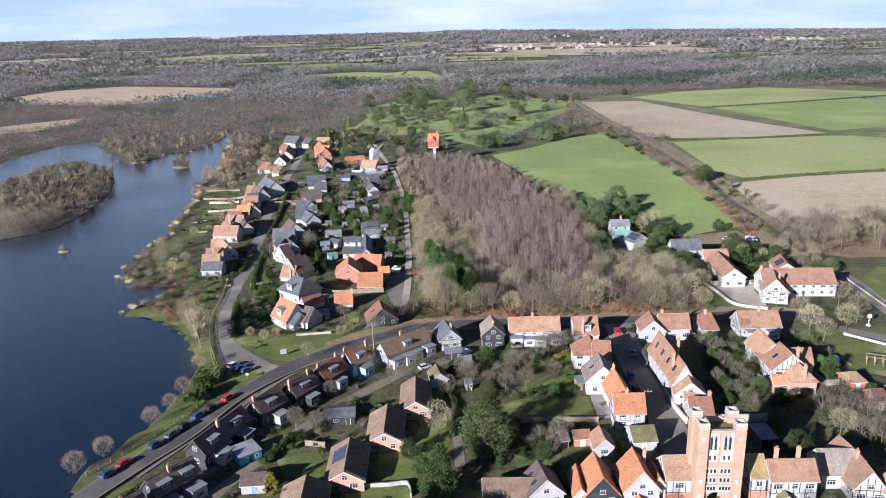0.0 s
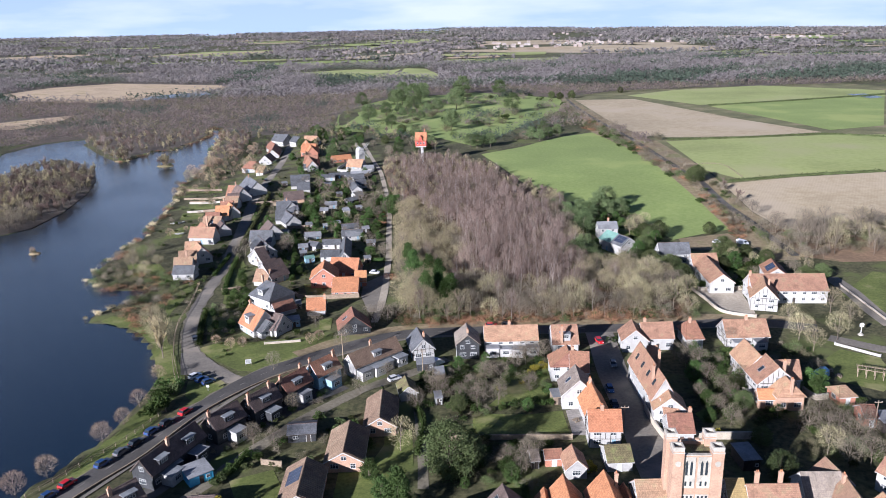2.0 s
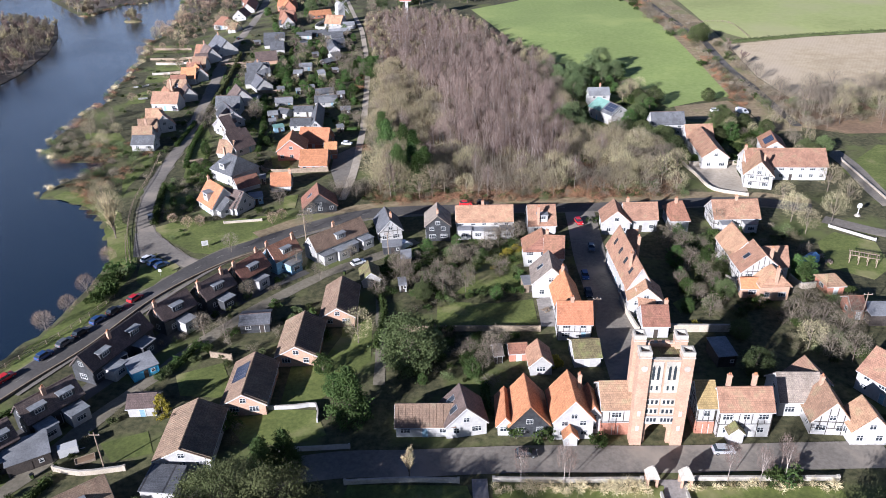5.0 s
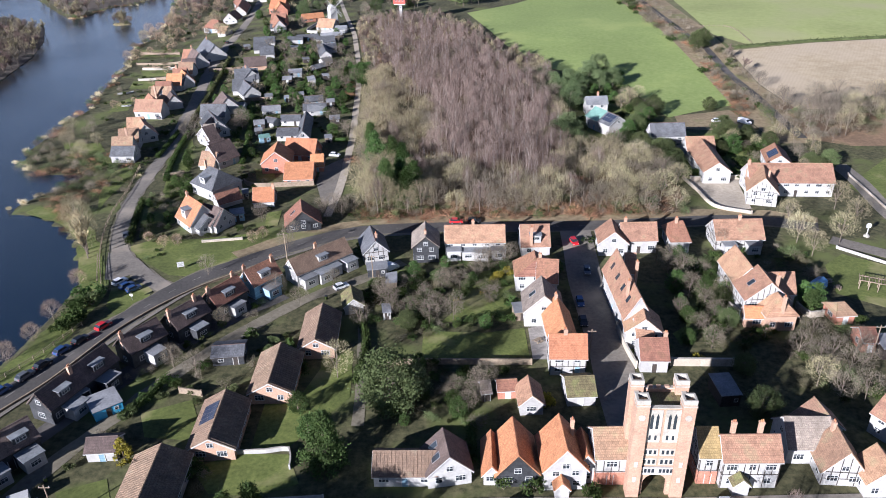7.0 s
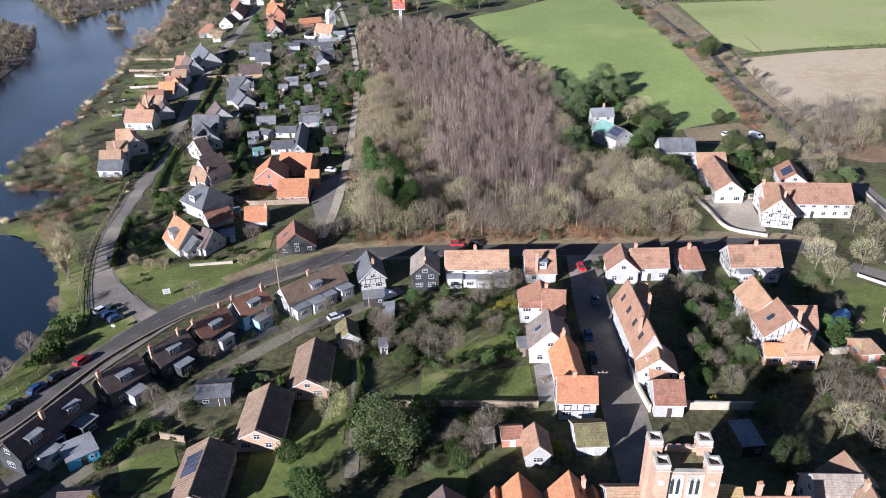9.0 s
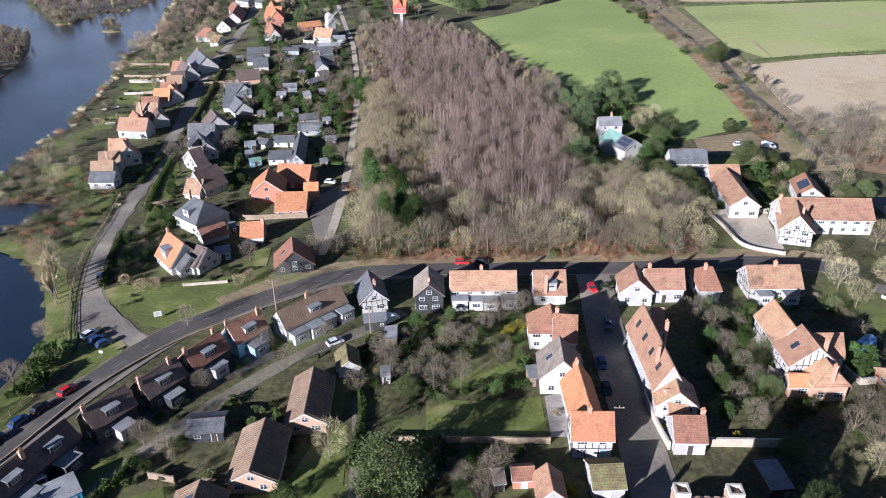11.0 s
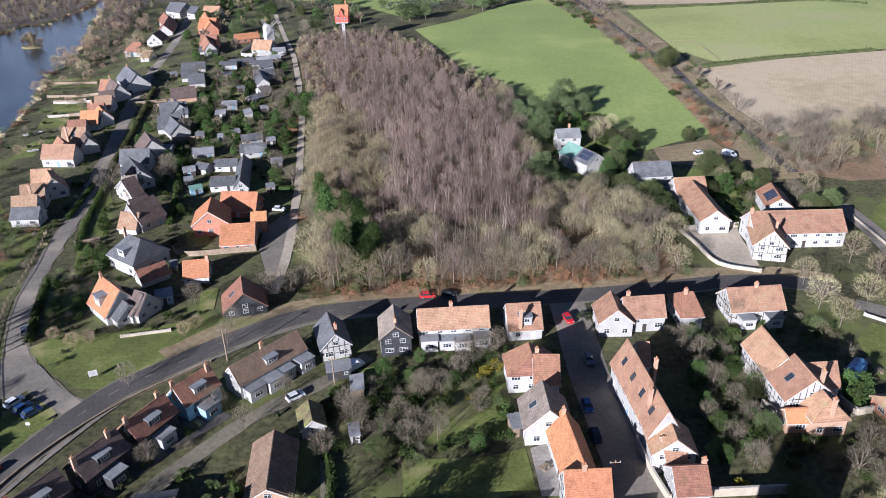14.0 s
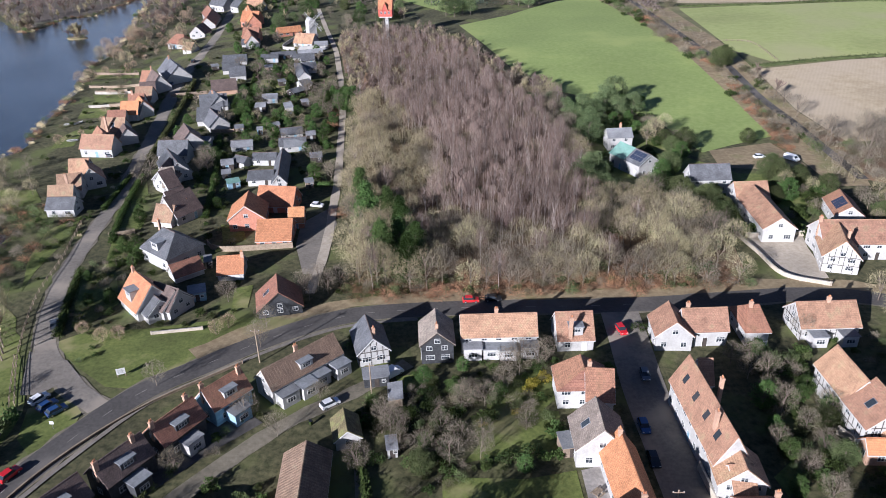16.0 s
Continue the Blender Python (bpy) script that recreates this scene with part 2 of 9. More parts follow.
GAP = (0.25, 0.22, 0.2)
M = dict(
    orange=mat("roof_orange", (0.425, 0.176, 0.0811), (0.522, 0.245, 0.123), 4, 0.5, 0.75, 0.5, 0.2, tint=0.12, tile=(0.34, 0.36, 1.35, GAP), c3=(0.376, 0.172, 0.0844), patch=0.56),
    red=mat("roof_red", (0.261, 0.123, 0.0784), (0.348, 0.179, 0.116), 4, 0.5, 0.75, 0.5, 0.25, tint=0.15, tile=(0.34, 0.36, 1.35, GAP), c3=(0.206, 0.111, 0.0672), patch=0.55),
    terra=mat("roof_terracotta", (0.326, 0.182, 0.113), (0.418, 0.248, 0.161), 4, 0.5, 0.75, 0.5, 0.25, tint=0.15, tile=(0.34, 0.36, 1.35, GAP), c3=(0.294, 0.202, 0.121), patch=0.55),
    pink=mat("roof_faded", (0.279, 0.171, 0.11), (0.356, 0.224, 0.146), 4, 0.5, 0.8, 0.5, 0.2, tint=0.1, tile=(0.34, 0.36, 1.35, GAP), c3=(0.255, 0.194, 0.117), patch=0.55),
    brown=mat("roof_brown", (0.201, 0.135, 0.0909), (0.278, 0.195, 0.135), 4, 0.5, 0.8, 0.6, 0.2, tint=0.12, tile=(0.42, 0.42, 1.9, GAP), c3=(0.225, 0.176, 0.121), patch=0.58),
    dark=mat("roof_dark", (0.095, 0.07, 0.062), (0.16, 0.115, 0.10), 4, 0.5, 0.75, 0.5, 0.25, tint=0.15, tile=(0.34, 0.36, 1.35, GAP)),
    slate=mat("roof_slate", (0.085, 0.088, 0.095), (0.15, 0.155, 0.165), 4, 0.5, 0.6, 0.4, 0.25, tint=0.2, tile=(0.36, 0.34, 1.4, GAP)),
    felt=mat("roof_felt", (0.16, 0.165, 0.175), (0.24, 0.245, 0.25), 3, 0.3, 0.8, 0.2, 0.25, tint=0.25),
    moss=mat("roof_moss", (0.128, 0.104, 0.056), (0.224, 0.192, 0.096), 3, 0.6, 0.9, 0.5, 0.3, tile=(0.34, 0.36, 1.35, GAP), c3=(0.16, 0.16, 0.064), patch=0.5),
    ochre=mat("roof_ochre", (0.28, 0.2, 0.085), (0.38, 0.275, 0.125), 4, 0.5, 0.8, 0.5, 0.2, tile=(0.34, 0.36, 1.35, GAP)),
    grey_tile=mat("roof_grey", (0.22, 0.18, 0.15), (0.31, 0.26, 0.215), 4, 0.5, 0.8, 0.5, 0.25, tint=0.12, tile=(0.34, 0.36, 1.35, GAP)),
    green=mat("roof_green", (0.13, 0.25, 0.21), (0.19, 0.32, 0.275), 3, 0.5, 0.6, 0.2, 0.15),
    white=mat("wall_white", (0.343, 0.335, 0.318), (0.42, 0.411, 0.394), 2, 0.4, 0.8, 0.15, 0.12, tint=0.08),
    cream=mat("wall_cream", (0.422, 0.366, 0.282), (0.493, 0.437, 0.352), 2, 0.4, 0.8, 0.1, 0.1),
    brick=mat("wall_brick", (0.36, 0.15, 0.10), (0.46, 0.22, 0.15), 3, 0.4, 0.85, 0.4, 0.15, tile=(0.30, 0.11, 1.0, (1.3, 1.2, 1.1))),
    pinkbrick=mat("wall_pink_brick", (0.357, 0.224, 0.156), (0.437, 0.286, 0.206), 3, 0.4, 0.85, 0.3, 0.12, tile=(0.30, 0.11, 1.0, (1.26, 1.26, 1.16))),
    black=mat("wall_black_board", (0.028, 0.03, 0.034), (0.05, 0.052, 0.056), 2, 0.5, 0.65, 0.3, 0.25, tile=(3.5, 0.2, 1.0, (0.4, 0.4, 0.4))),
    bluewood=mat("wall_blue_board", (0.20, 0.33, 0.42), (0.26, 0.40, 0.48), 2, 0.5, 0.7, 0.2, 0.15, tile=(3.5, 0.2, 1.0, (0.5, 0.5, 0.5))),
    brightblue=mat("blue_panel", (0.05, 0.33, 0.55), (0.08, 0.40, 0.62), 2, 0.5, 0.5, 0.1, 0.1),
    timber=mat("timber_dark", (0.035, 0.028, 0.024), (0.06, 0.048, 0.04), 3, 0.6, 0.75, 0.2, 0.2),
    frame=mat("window_white", (0.468, 0.468, 0.453), (0.526, 0.526, 0.512), 3, 0.6, 0.5, 0.0, 0.05),
    stone=mat("stone", (0.336, 0.312, 0.264), (0.448, 0.416, 0.36), 3, 0.5, 0.9, 0.4, 0.2),
    flint=mat("garden_wall_stone", (0.321, 0.275, 0.214), (0.444, 0.39, 0.313), 5, 0.4, 0.9, 0.5, 0.2),
    lead=mat("lead_flat", (0.18, 0.191, 0.203), (0.247, 0.259, 0.27), 2, 0.5, 0.55, 0.1, 0.2),
    asphalt=mat("asphalt", (0.068, 0.063, 0.058), (0.098, 0.09, 0.083), 1.5, 0.06, 0.85, 0.15, 0.25, c3=(0.118, 0.107, 0.096), patch=0.54),
    lane=mat("lane_worn", (0.168, 0.15, 0.126), (0.237, 0.211, 0.177), 1.2, 0.08, 0.9, 0.2, 0.2, c3=(0.267, 0.23, 0.184), patch=0.53),
    track=mat("dirt_track", (0.151, 0.133, 0.0944), (0.217, 0.191, 0.141), 1.0, 0.1, 0.95, 0.3, 0.25),
    sand=mat("sandy_drive", (0.36, 0.31, 0.24), (0.46, 0.40, 0.32), 1.0, 0.1, 0.95, 0.2, 0.15),
    paving=mat("paving", (0.24, 0.22, 0.20), (0.34, 0.31, 0.28), 1.5, 0.2, 0.9, 0.2, 0.2),
    line=mat("road_paint", (0.6, 0.6, 0.58), (0.72, 0.72, 0.7), 4, 0.5, 0.7, 0.0, 0.15),
    grass=mat("lawn", (0.088, 0.112, 0.024), (0.155, 0.182, 0.046), 1.1, 0.09, 0.95, 0.5, 0.35, c3=(0.2, 0.185, 0.08), patch=0.55),
    sport=mat("field_green", (0.204, 0.27, 0.072), (0.258, 0.318, 0.102), 0.5, 0.02, 0.95, 0.2, 0.13, c3=(0.282, 0.324, 0.102), patch=0.53),
    pasture=mat("pasture", (0.282, 0.324, 0.108), (0.342, 0.372, 0.138), 0.3, 0.01, 0.95, 0.2, 0.25, c3=(0.3, 0.294, 0.144), patch=0.53),
    tan=mat("stubble", (0.40, 0.315, 0.20), (0.50, 0.41, 0.275), 0.25, 0.012, 0.95, 0.2, 0.15, c3=(0.44, 0.36, 0.255), patch=0.5, furrow=0.5),
    reed=mat("reed_bed", (0.42, 0.31, 0.20), (0.54, 0.42, 0.28), 0.25, 0.02, 0.95, 0.3, 0.2, c3=(0.30, 0.24, 0.13), patch=0.56),
    earth=mat("ground_mixed", (0.036, 0.04, 0.014), (0.125, 0.116, 0.055), 0.7, 0.07, 0.95, 0.9, 0.35, c3=(0.088, 0.102, 0.03), patch=0.52),
    drygrass=mat("dry_grass", (0.20, 0.15, 0.085), (0.31, 0.245, 0.145), 0.6, 0.06, 0.95, 0.5, 0.3, c3=(0.15, 0.145, 0.06), patch=0.54),
    rough=mat("rough_meadow", (0.12, 0.125, 0.05), (0.19, 0.18, 0.085), 0.5, 0.05, 0.95, 0.4, 0.3, c3=(0.2, 0.165, 0.095), patch=0.54),
    woodfloor=mat("bare_wood_floor", (0.085, 0.07, 0.055), (0.16, 0.13, 0.105), 0.4, 0.03, 0.95, 0.4, 0.3, c3=(0.085, 0.09, 0.045), patch=0.58),
    litter=mat("leaf_litter", (0.19, 0.125, 0.075), (0.29, 0.19, 0.115), 0.6, 0.06, 0.95, 0.5, 0.3, c3=(0.12, 0.11, 0.05), patch=0.55),
    hedge=mat("hedge_green", (0.0416, 0.0676, 0.0182), (0.078, 0.111, 0.0325), 1.5, 0.3, 0.8, 0.5, 0.3, tint=0.2, island=0.22, spec=0.12, thin=0.35),
    leaf=mat("evergreen_leaf", (0.0441, 0.0809, 0.0235), (0.1, 0.155, 0.047), 1.2, 0.2, 0.7, 0.0, 0.3, tint=0.25, island=0.22, spec=0.12, thin=0.35),
    pine=mat("pine_needles", (0.105, 0.152, 0.0681), (0.195, 0.24, 0.11), 1.2, 0.2, 0.8, 0.0, 0.3, tint=0.2, island=0.22, spec=0.12, thin=0.35),
    olive=mat("olive_leaf", (0.0755, 0.1, 0.0389), (0.14, 0.164, 0.0706), 1.2, 0.2, 0.8, 0.0, 0.3, tint=0.25, island=0.22, spec=0.12, thin=0.35),
    darkolive=mat("dark_olive_leaf", (0.066, 0.0792, 0.0312), (0.132, 0.146, 0.0624), 1.2, 0.2, 0.8, 0.0, 0.3, tint=0.2, island=0.2, spec=0.12, thin=0.35),
    gold=mat("golden_leaf", (0.242, 0.22, 0.033), (0.396, 0.352, 0.055), 1.5, 0.3, 0.8, 0.0, 0.2, tint=0.2, island=0.22, spec=0.12, thin=0.35),
    bark=mat("bark", (0.11, 0.085, 0.065), (0.19, 0.155, 0.12), 3, 0.3, 0.9, 0.3, 0.25, tint=0.2),
    birchbark=mat("birch_bark", (0.25, 0.21, 0.185), (0.4, 0.345, 0.31), 3, 0.5, 0.85, 0.2, 0.25, tint=0.15),
    twig_purple=mat("twig_purple", (0.158, 0.112, 0.0936), (0.241, 0.175, 0.146), 0.5, 0.04, 0.9, 0.0, 0.25, tint=0.22, island=0.3, thin=0.25),
    twig_tan=mat("twig_tan", (0.323, 0.281, 0.156), (0.438, 0.386, 0.23), 0.5, 0.04, 0.9, 0.0, 0.25, tint=0.22, island=0.3, thin=0.25),
    twig_grey=mat("twig_grey", (0.161, 0.137, 0.0988), (0.244, 0.206, 0.151), 0.5, 0.04, 0.9, 0.0, 0.25, tint=0.22, island=0.3, thin=0.25),
    twig_ginger=mat("twig_ginger", (0.322, 0.231, 0.156), (0.431, 0.317, 0.22), 0.5, 0.04, 0.9, 0.0, 0.25, tint=0.2, island=0.3, thin=0.25),
    bracken=mat("bracken", (0.20, 0.105, 0.055), (0.30, 0.165, 0.09), 0.6, 0.08, 0.95, 0.0, 0.3, tint=0.15, island=0.35),
    straw=mat("pampas_straw", (0.46, 0.38, 0.22), (0.60, 0.51, 0.32), 2, 0.4, 0.9, 0.0, 0.2, tint=0.15, island=0.35),
    tyre=mat("tyre", (0.02, 0.02, 0.02), (0.035, 0.035, 0.035), 3, 0.5, 0.8, 0.0, 0.1),
    steel=mat("steel", (0.45, 0.45, 0.46), (0.55, 0.55, 0.56), 3, 0.5, 0.4, 0.0, 0.1, metal=0.8),
    wood=mat("weathered_wood", (0.20, 0.15, 0.105), (0.30, 0.235, 0.17), 2, 0.4, 0.85, 0.2, 0.2, tint=0.15),
    tarp=mat("blue_tarp", (0.08, 0.20, 0.40), (0.13, 0.28, 0.50), 1.5, 0.5, 0.55, 0.1, 0.2),
    towerred=mat("house_red_board", (0.42, 0.075, 0.055), (0.52, 0.11, 0.08), 2, 0.3, 0.7, 0.2, 0.12, tile=(3.5, 0.2, 1.0, (0.6, 0.6, 0.6))),
    scrub=mat("scrub_olive", (0.121, 0.11, 0.063), (0.2, 0.179, 0.105), 0.8, 0.1, 0.9, 0.0, 0.3, island=0.25, thin=0.4),
    # Midwood a little and weed more are lifted in place of distance haze.
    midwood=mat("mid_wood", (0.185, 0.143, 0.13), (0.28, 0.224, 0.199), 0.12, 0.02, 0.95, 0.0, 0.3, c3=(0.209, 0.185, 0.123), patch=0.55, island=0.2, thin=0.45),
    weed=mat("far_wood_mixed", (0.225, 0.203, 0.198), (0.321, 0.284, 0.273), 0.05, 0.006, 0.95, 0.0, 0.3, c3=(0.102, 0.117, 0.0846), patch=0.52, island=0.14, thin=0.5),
    farever=mat("far_conifers", (0.0759, 0.103, 0.0759), (0.117, 0.145, 0.108), 0.06, 0.01, 0.95, 0.0, 0.3, island=0.18, spec=0.12, thin=0.45),
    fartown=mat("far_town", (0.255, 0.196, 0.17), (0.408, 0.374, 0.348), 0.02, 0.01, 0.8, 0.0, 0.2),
)


def plain(name, colour, rough=0.3, metal=0.0, coat=0.0):
    m = bpy.data.materials.new(name)
    m.use_nodes = True
    b = m.node_tree.nodes["Principled BSDF"]
    b.inputs["Base Color"].default_value = (*colour, 1)
    b.inputs["Roughness"].default_value, b.inputs["Metallic"].default_value = rough, metal
    b.inputs["Coat Weight"].default_value = coat
    return m


M["glass"] = plain("window_glass", (0.03, 0.037, 0.045), 0.06)
M["solar"] = plain("solar_glass", (0.035, 0.045, 0.075), 0.15)
M["lamp"] = plain("lamp_lens", (0.75, 0.75, 0.72), 0.15)
for cname, c in dict(car_red=(0.55, 0.02, 0.025), car_white=(0.8, 0.8, 0.8), car_blue=(0.035, 0.09, 0.24), car_black=(0.018, 0.019, 0.022), car_grey=(0.16, 0.17, 0.18), car_silver=(0.5, 0.51, 0.53)).items():
    M[cname] = plain(cname, c, 0.28, 0.0 if cname in ("car_white", "car_red") else 0.3, 0.7)

water = plain("lake_water", (0.006, 0.016, 0.029), 0.07)
water.node_tree.nodes["Principled BSDF"].inputs["Specular IOR Level"].default_value = 0.9
nt = water.node_tree
geo = nt.nodes.new("ShaderNodeNewGeometry")
rip = nt.nodes.new("ShaderNodeTexNoise")
rip.inputs["Scale"].default_value, rip.inputs["Detail"].default_value, rip.inputs["Roughness"].default_value = 1.1, 6, 0.7
wb = nt.nodes.new("ShaderNodeBump")
wb.inputs["Strength"].default_value, wb.inputs["Distance"].default_value = 0.35, 0.25
nt.links.new(geo.outputs["Position"], rip.inputs["Vector"])
nt.links.new(rip.outputs["Fac"], wb.inputs["Height"])
nt.links.new(wb.outputs["Normal"], nt.nodes["Principled BSDF"].inputs["Normal"])
patch = nt.nodes.new("ShaderNodeTexNoise")
patch.inputs["Scale"].default_value, patch.inputs["Detail"].default_value = 0.02, 4
pr = nt.nodes.new("ShaderNodeMapRange")
pr.inputs["From Min"].default_value, pr.inputs["From Max"].default_value = 0.35, 0.65
pr.inputs["To Min"].default_value, pr.inputs["To Max"].default_value = 0.05, 0.2
nt.links.new(geo.outputs["Position"], patch.inputs["Vector"])
nt.links.new(patch.outputs["Fac"], pr.inputs["Value"])
nt.links.new(pr.outputs["Result"], nt.nodes["Principled BSDF"].inputs["Roughness"])
M["water"] = water

# ---- mesh helpers ----
def put(name, bm, material, parent=None, at=None, smooth=False):
    me = bpy.data.meshes.new(name)
    bmesh.ops.recalc_face_normals(bm, faces=bm.faces)
    bm.to_mesh(me)
    bm.free()
    if smooth:
        for p in me.polygons:
            p.use_smooth = True
    me.materials.append(M[material])
    ob = new(name, me)
    if at is not None:
        ob.matrix_basis = at
    ob.parent = parent
    return ob


def part(name, bm, material, parent, label="", at=None, smooth=False):
    ob = put(name, bm, material, parent, at, smooth)
    return tagged(ob, label) if label else ob


def again(ob, parent, m):
    """Another object on the mesh of ob, under parent."""
    o = new(ob.name.split(".")[0], ob.data)
    o.parent, o.matrix_basis = parent, m
    return o


def thing(name, m, label, category, group=""):
    e = new(name)
    e.empty_display_size = 0.5
    e.matrix_basis = m
    return tagged(e, label, category, group)


def box(bm, x0, x1, y0, y1, z0, z1):
    v = [bm.verts.new(p) for p in ((x0, y0, z0), (x1, y0, z0), (x1, y1, z0), (x0, y1, z0), (x0, y0, z1), (x1, y0, z1), (x1, y1, z1), (x0, y1, z1))]
    for f in ((0, 3, 2, 1), (4, 5, 6, 7), (0, 1, 5, 4), (1, 2, 6, 5), (2, 3, 7, 6), (3, 0, 4, 7)):
        bm.faces.new([v[i] for i in f])
    return bm


def boxed(*s):
    return box(bmesh.new(), *s)


def prism(bm, poly, push):
    """A closed solid: the polygon and its copy moved by push."""
    a = [bm.verts.new(p) for p in poly]
    b = [bm.verts.new(Vector(p) + Vector(push)) for p in poly]
    bm.faces.new(a)
    bm.faces.new(b[::-1])
    n = len(a)
    for i in range(n):
        bm.faces.new((a[i], b[i], b[(i + 1) % n], a[(i + 1) % n]))
    return bm


def tube(bm, p, q, r0, r1, sides=5, capped=True):
    p, q = Vector(p), Vector(q)
    d = (q - p).normalized()
    s = d.orthogonal().normalized()
    t = d.cross(s)
    rings = []
    for c, r in ((p, r0), (q, r1)):
        rings.append([bm.verts.new(c + (s * math.cos(6.2832 * k / sides) + t * math.sin(6.2832 * k / sides)) * r) for k in range(sides)])
    for k in range(sides):
        bm.faces.new((rings[0][k], rings[0][(k + 1) % sides], rings[1][(k + 1) % sides], rings[1][k]))
    if capped:
        bm.faces.new(rings[0][::-1])
        bm.faces.new(rings[1])
    return bm


def cone_ring(bm, prof, sides=12):
    """A turned solid from (radius, height) pairs."""
    rings = [[bm.verts.new((r * math.cos(6.2832 * k / sides), r * math.sin(6.2832 * k / sides), z)) for k in range(sides)] for r, z in prof]
    for a, b in zip(rings, rings[1:]):
        for k in range(sides):
            bm.faces.new((a[k], a[(k + 1) % sides], b[(k + 1) % sides], b[k]))
    bm.faces.new(rings[0][::-1])
    bm.faces.new(rings[-1])
    return bm


def raw(name, verts, faces, material):
    me = bpy.data.meshes.new(name)
    me.from_pydata(verts, [], faces)
    me.materials.append(M[material])
    return new(name, me)


# ---- the lie of the land ----
LAKE = [(-100.8, 110.8), (-97.6, 117.6), (-94.1, 130.1), (-91.6, 146.6), (-91.9, 158.7), (-100.1, 176.3), (-109.3, 190.4), (-120.8, 200.3), (-135.1, 205.4), (-134.4, 212), (-130.1, 217.5), (-125.1, 228), (-124.4, 233.7), (-146.2, 238.1), (-153.2, 247.4), (-157.7, 268.7), (-154.3, 276.7), (-161, 293), (-155.8, 306), (-162.3, 327.5), (-164.7, 353.8), (-172, 393.1), (-183.9, 430.1), (-182.5, 448.2), (-188.7, 496.5), (-207.5, 561.9), (-217.8, 618.5), (-238.3, 687.7), (-251.9, 706.5), (-234.1, 638.1), (-237.7, 602.1), (-238.4, 566.3), (-253.5, 562.8), (-257.4, 521.6), (-265.9, 517.8), (-293, 551.8), (-334.5, 607), (-345.8, 645.4), (-373.8, 622.5), (-380.9, 571.9), (-375.7, 531.7), (-435.7, 511.7), (-465.7, 321.25), (-220.8, 50.8), (-130.8, 50.8), (-95.8, 80.8)]
ISLE = [(-299.5, 302.1), (-239.5, 307.1), (-229.2, 318.6), (-222.6, 327.8), (-223.2, 358.7), (-232.7, 406.7), (-246.7, 447.7), (-268.2, 490.6), (-300.7, 498.9), (-312.6, 474.6), (-309.4, 422.4), (-369.4, 427.4)]


def edge_distance(pts, poly):
    """Distance of many points from a closed outline: negative inside."""
    pts, poly = np.asarray(pts, float), np.asarray(poly, float)
    best, inside = np.full(len(pts), 1e9), np.zeros(len(pts), bool)
    for (ax, ay), (bx, by) in zip(poly, np.roll(poly, -1, 0)):
        dx, dy = bx - ax, by - ay
        s = np.clip(((pts[:, 0] - ax) * dx + (pts[:, 1] - ay) * dy) / max(dx * dx + dy * dy, 1e-9), 0, 1)
        best = np.minimum(best, np.hypot(pts[:, 0] - ax - s * dx, pts[:, 1] - ay - s * dy))
        cross = (ay > pts[:, 1]) != (by > pts[:, 1])
        with np.errstate(divide="ignore", invalid="ignore"):
            inside ^= cross & (pts[:, 0] < (bx - ax) * (pts[:, 1] - ay) / (by - ay) + ax)
    return np.where(inside, -best, best)


def ease(x):
    x = np.clip(x, 0, 1)
    return x * x * (3 - 2 * x)


def land(pts):
    """Ground height at many points: flat by the lake, a low rise to the mill, and far hills."""
    pts = np.asarray(pts, float)
    d = edge_distance(pts, LAKE)
    isle = edge_distance(pts, ISLE)
    d = np.where((d < 0) & (isle < 25), np.maximum(d, np.clip(-isle, -25, 25)), d)
    x, y = pts[:, 0], pts[:, 1]
    h = 6 * ease((y - 290) / 150) * ease((x + 165) / 50) * ease((d - 4) / 40) + (50 - 0.0224 * np.maximum(x, 0) - 0.0037 * np.minimum(x, 0)) * ease((y - 1500) / 3400)
    return h + np.clip(d * 0.3, -2, 0) * (y < 1400)


def gz(x, y):
    if x > -84:  # well clear of the lake
        a, b = min(1, max(0, (y - 290) / 150)), min(1, max(0, (x + 165) / 50))
        c = min(1, max(0, (y - 1500) / 3400))
        return 6 * a * a * (3 - 2 * a) * b * b * (3 - 2 * b) + (50 - 0.0224 * max(x, 0) - 0.0037 * min(x, 0)) * c * c * (3 - 2 * c)
    return float(land([(x, y)])[0])


def inside(pts, poly):
    return edge_distance(pts, poly) < 0


def sheet(name, outline, lift, material, step=0, label="", category="ground"):
    """A flat patch that follows the ground, cut to an outline."""
    bm = bmesh.new()
    f = bm.faces.new([bm.verts.new((x, y, 0)) for x, y in outline])
    bmesh.ops.triangulate(bm, faces=[f])
    if step:
        for axis, k in ((Vector((1, 0, 0)), 0), (Vector((0, 1, 0)), 1)):
            lo, hi = min(p[k] for p in outline), max(p[k] for p in outline)
            c = lo + step
            while c < hi:
                bmesh.ops.bisect_plane(bm, geom=bm.verts[:] + bm.edges[:] + bm.faces[:], plane_co=axis * c, plane_no=axis)
                c += step
    z = land([(v.co.x, v.co.y) for v in bm.verts])
    for v, h in zip(bm.verts, z):
        v.co.z = h + lift
    for fc in bm.faces:
        fc.normal_update()
        if fc.normal.z < 0:
            fc.normal_flip()
    me = bpy.data.meshes.new(name)
    bm.to_mesh(me)
    bm.free()
    me.materials.append(M[material])
    return tagged(new(name, me), label, category, kind="structure")


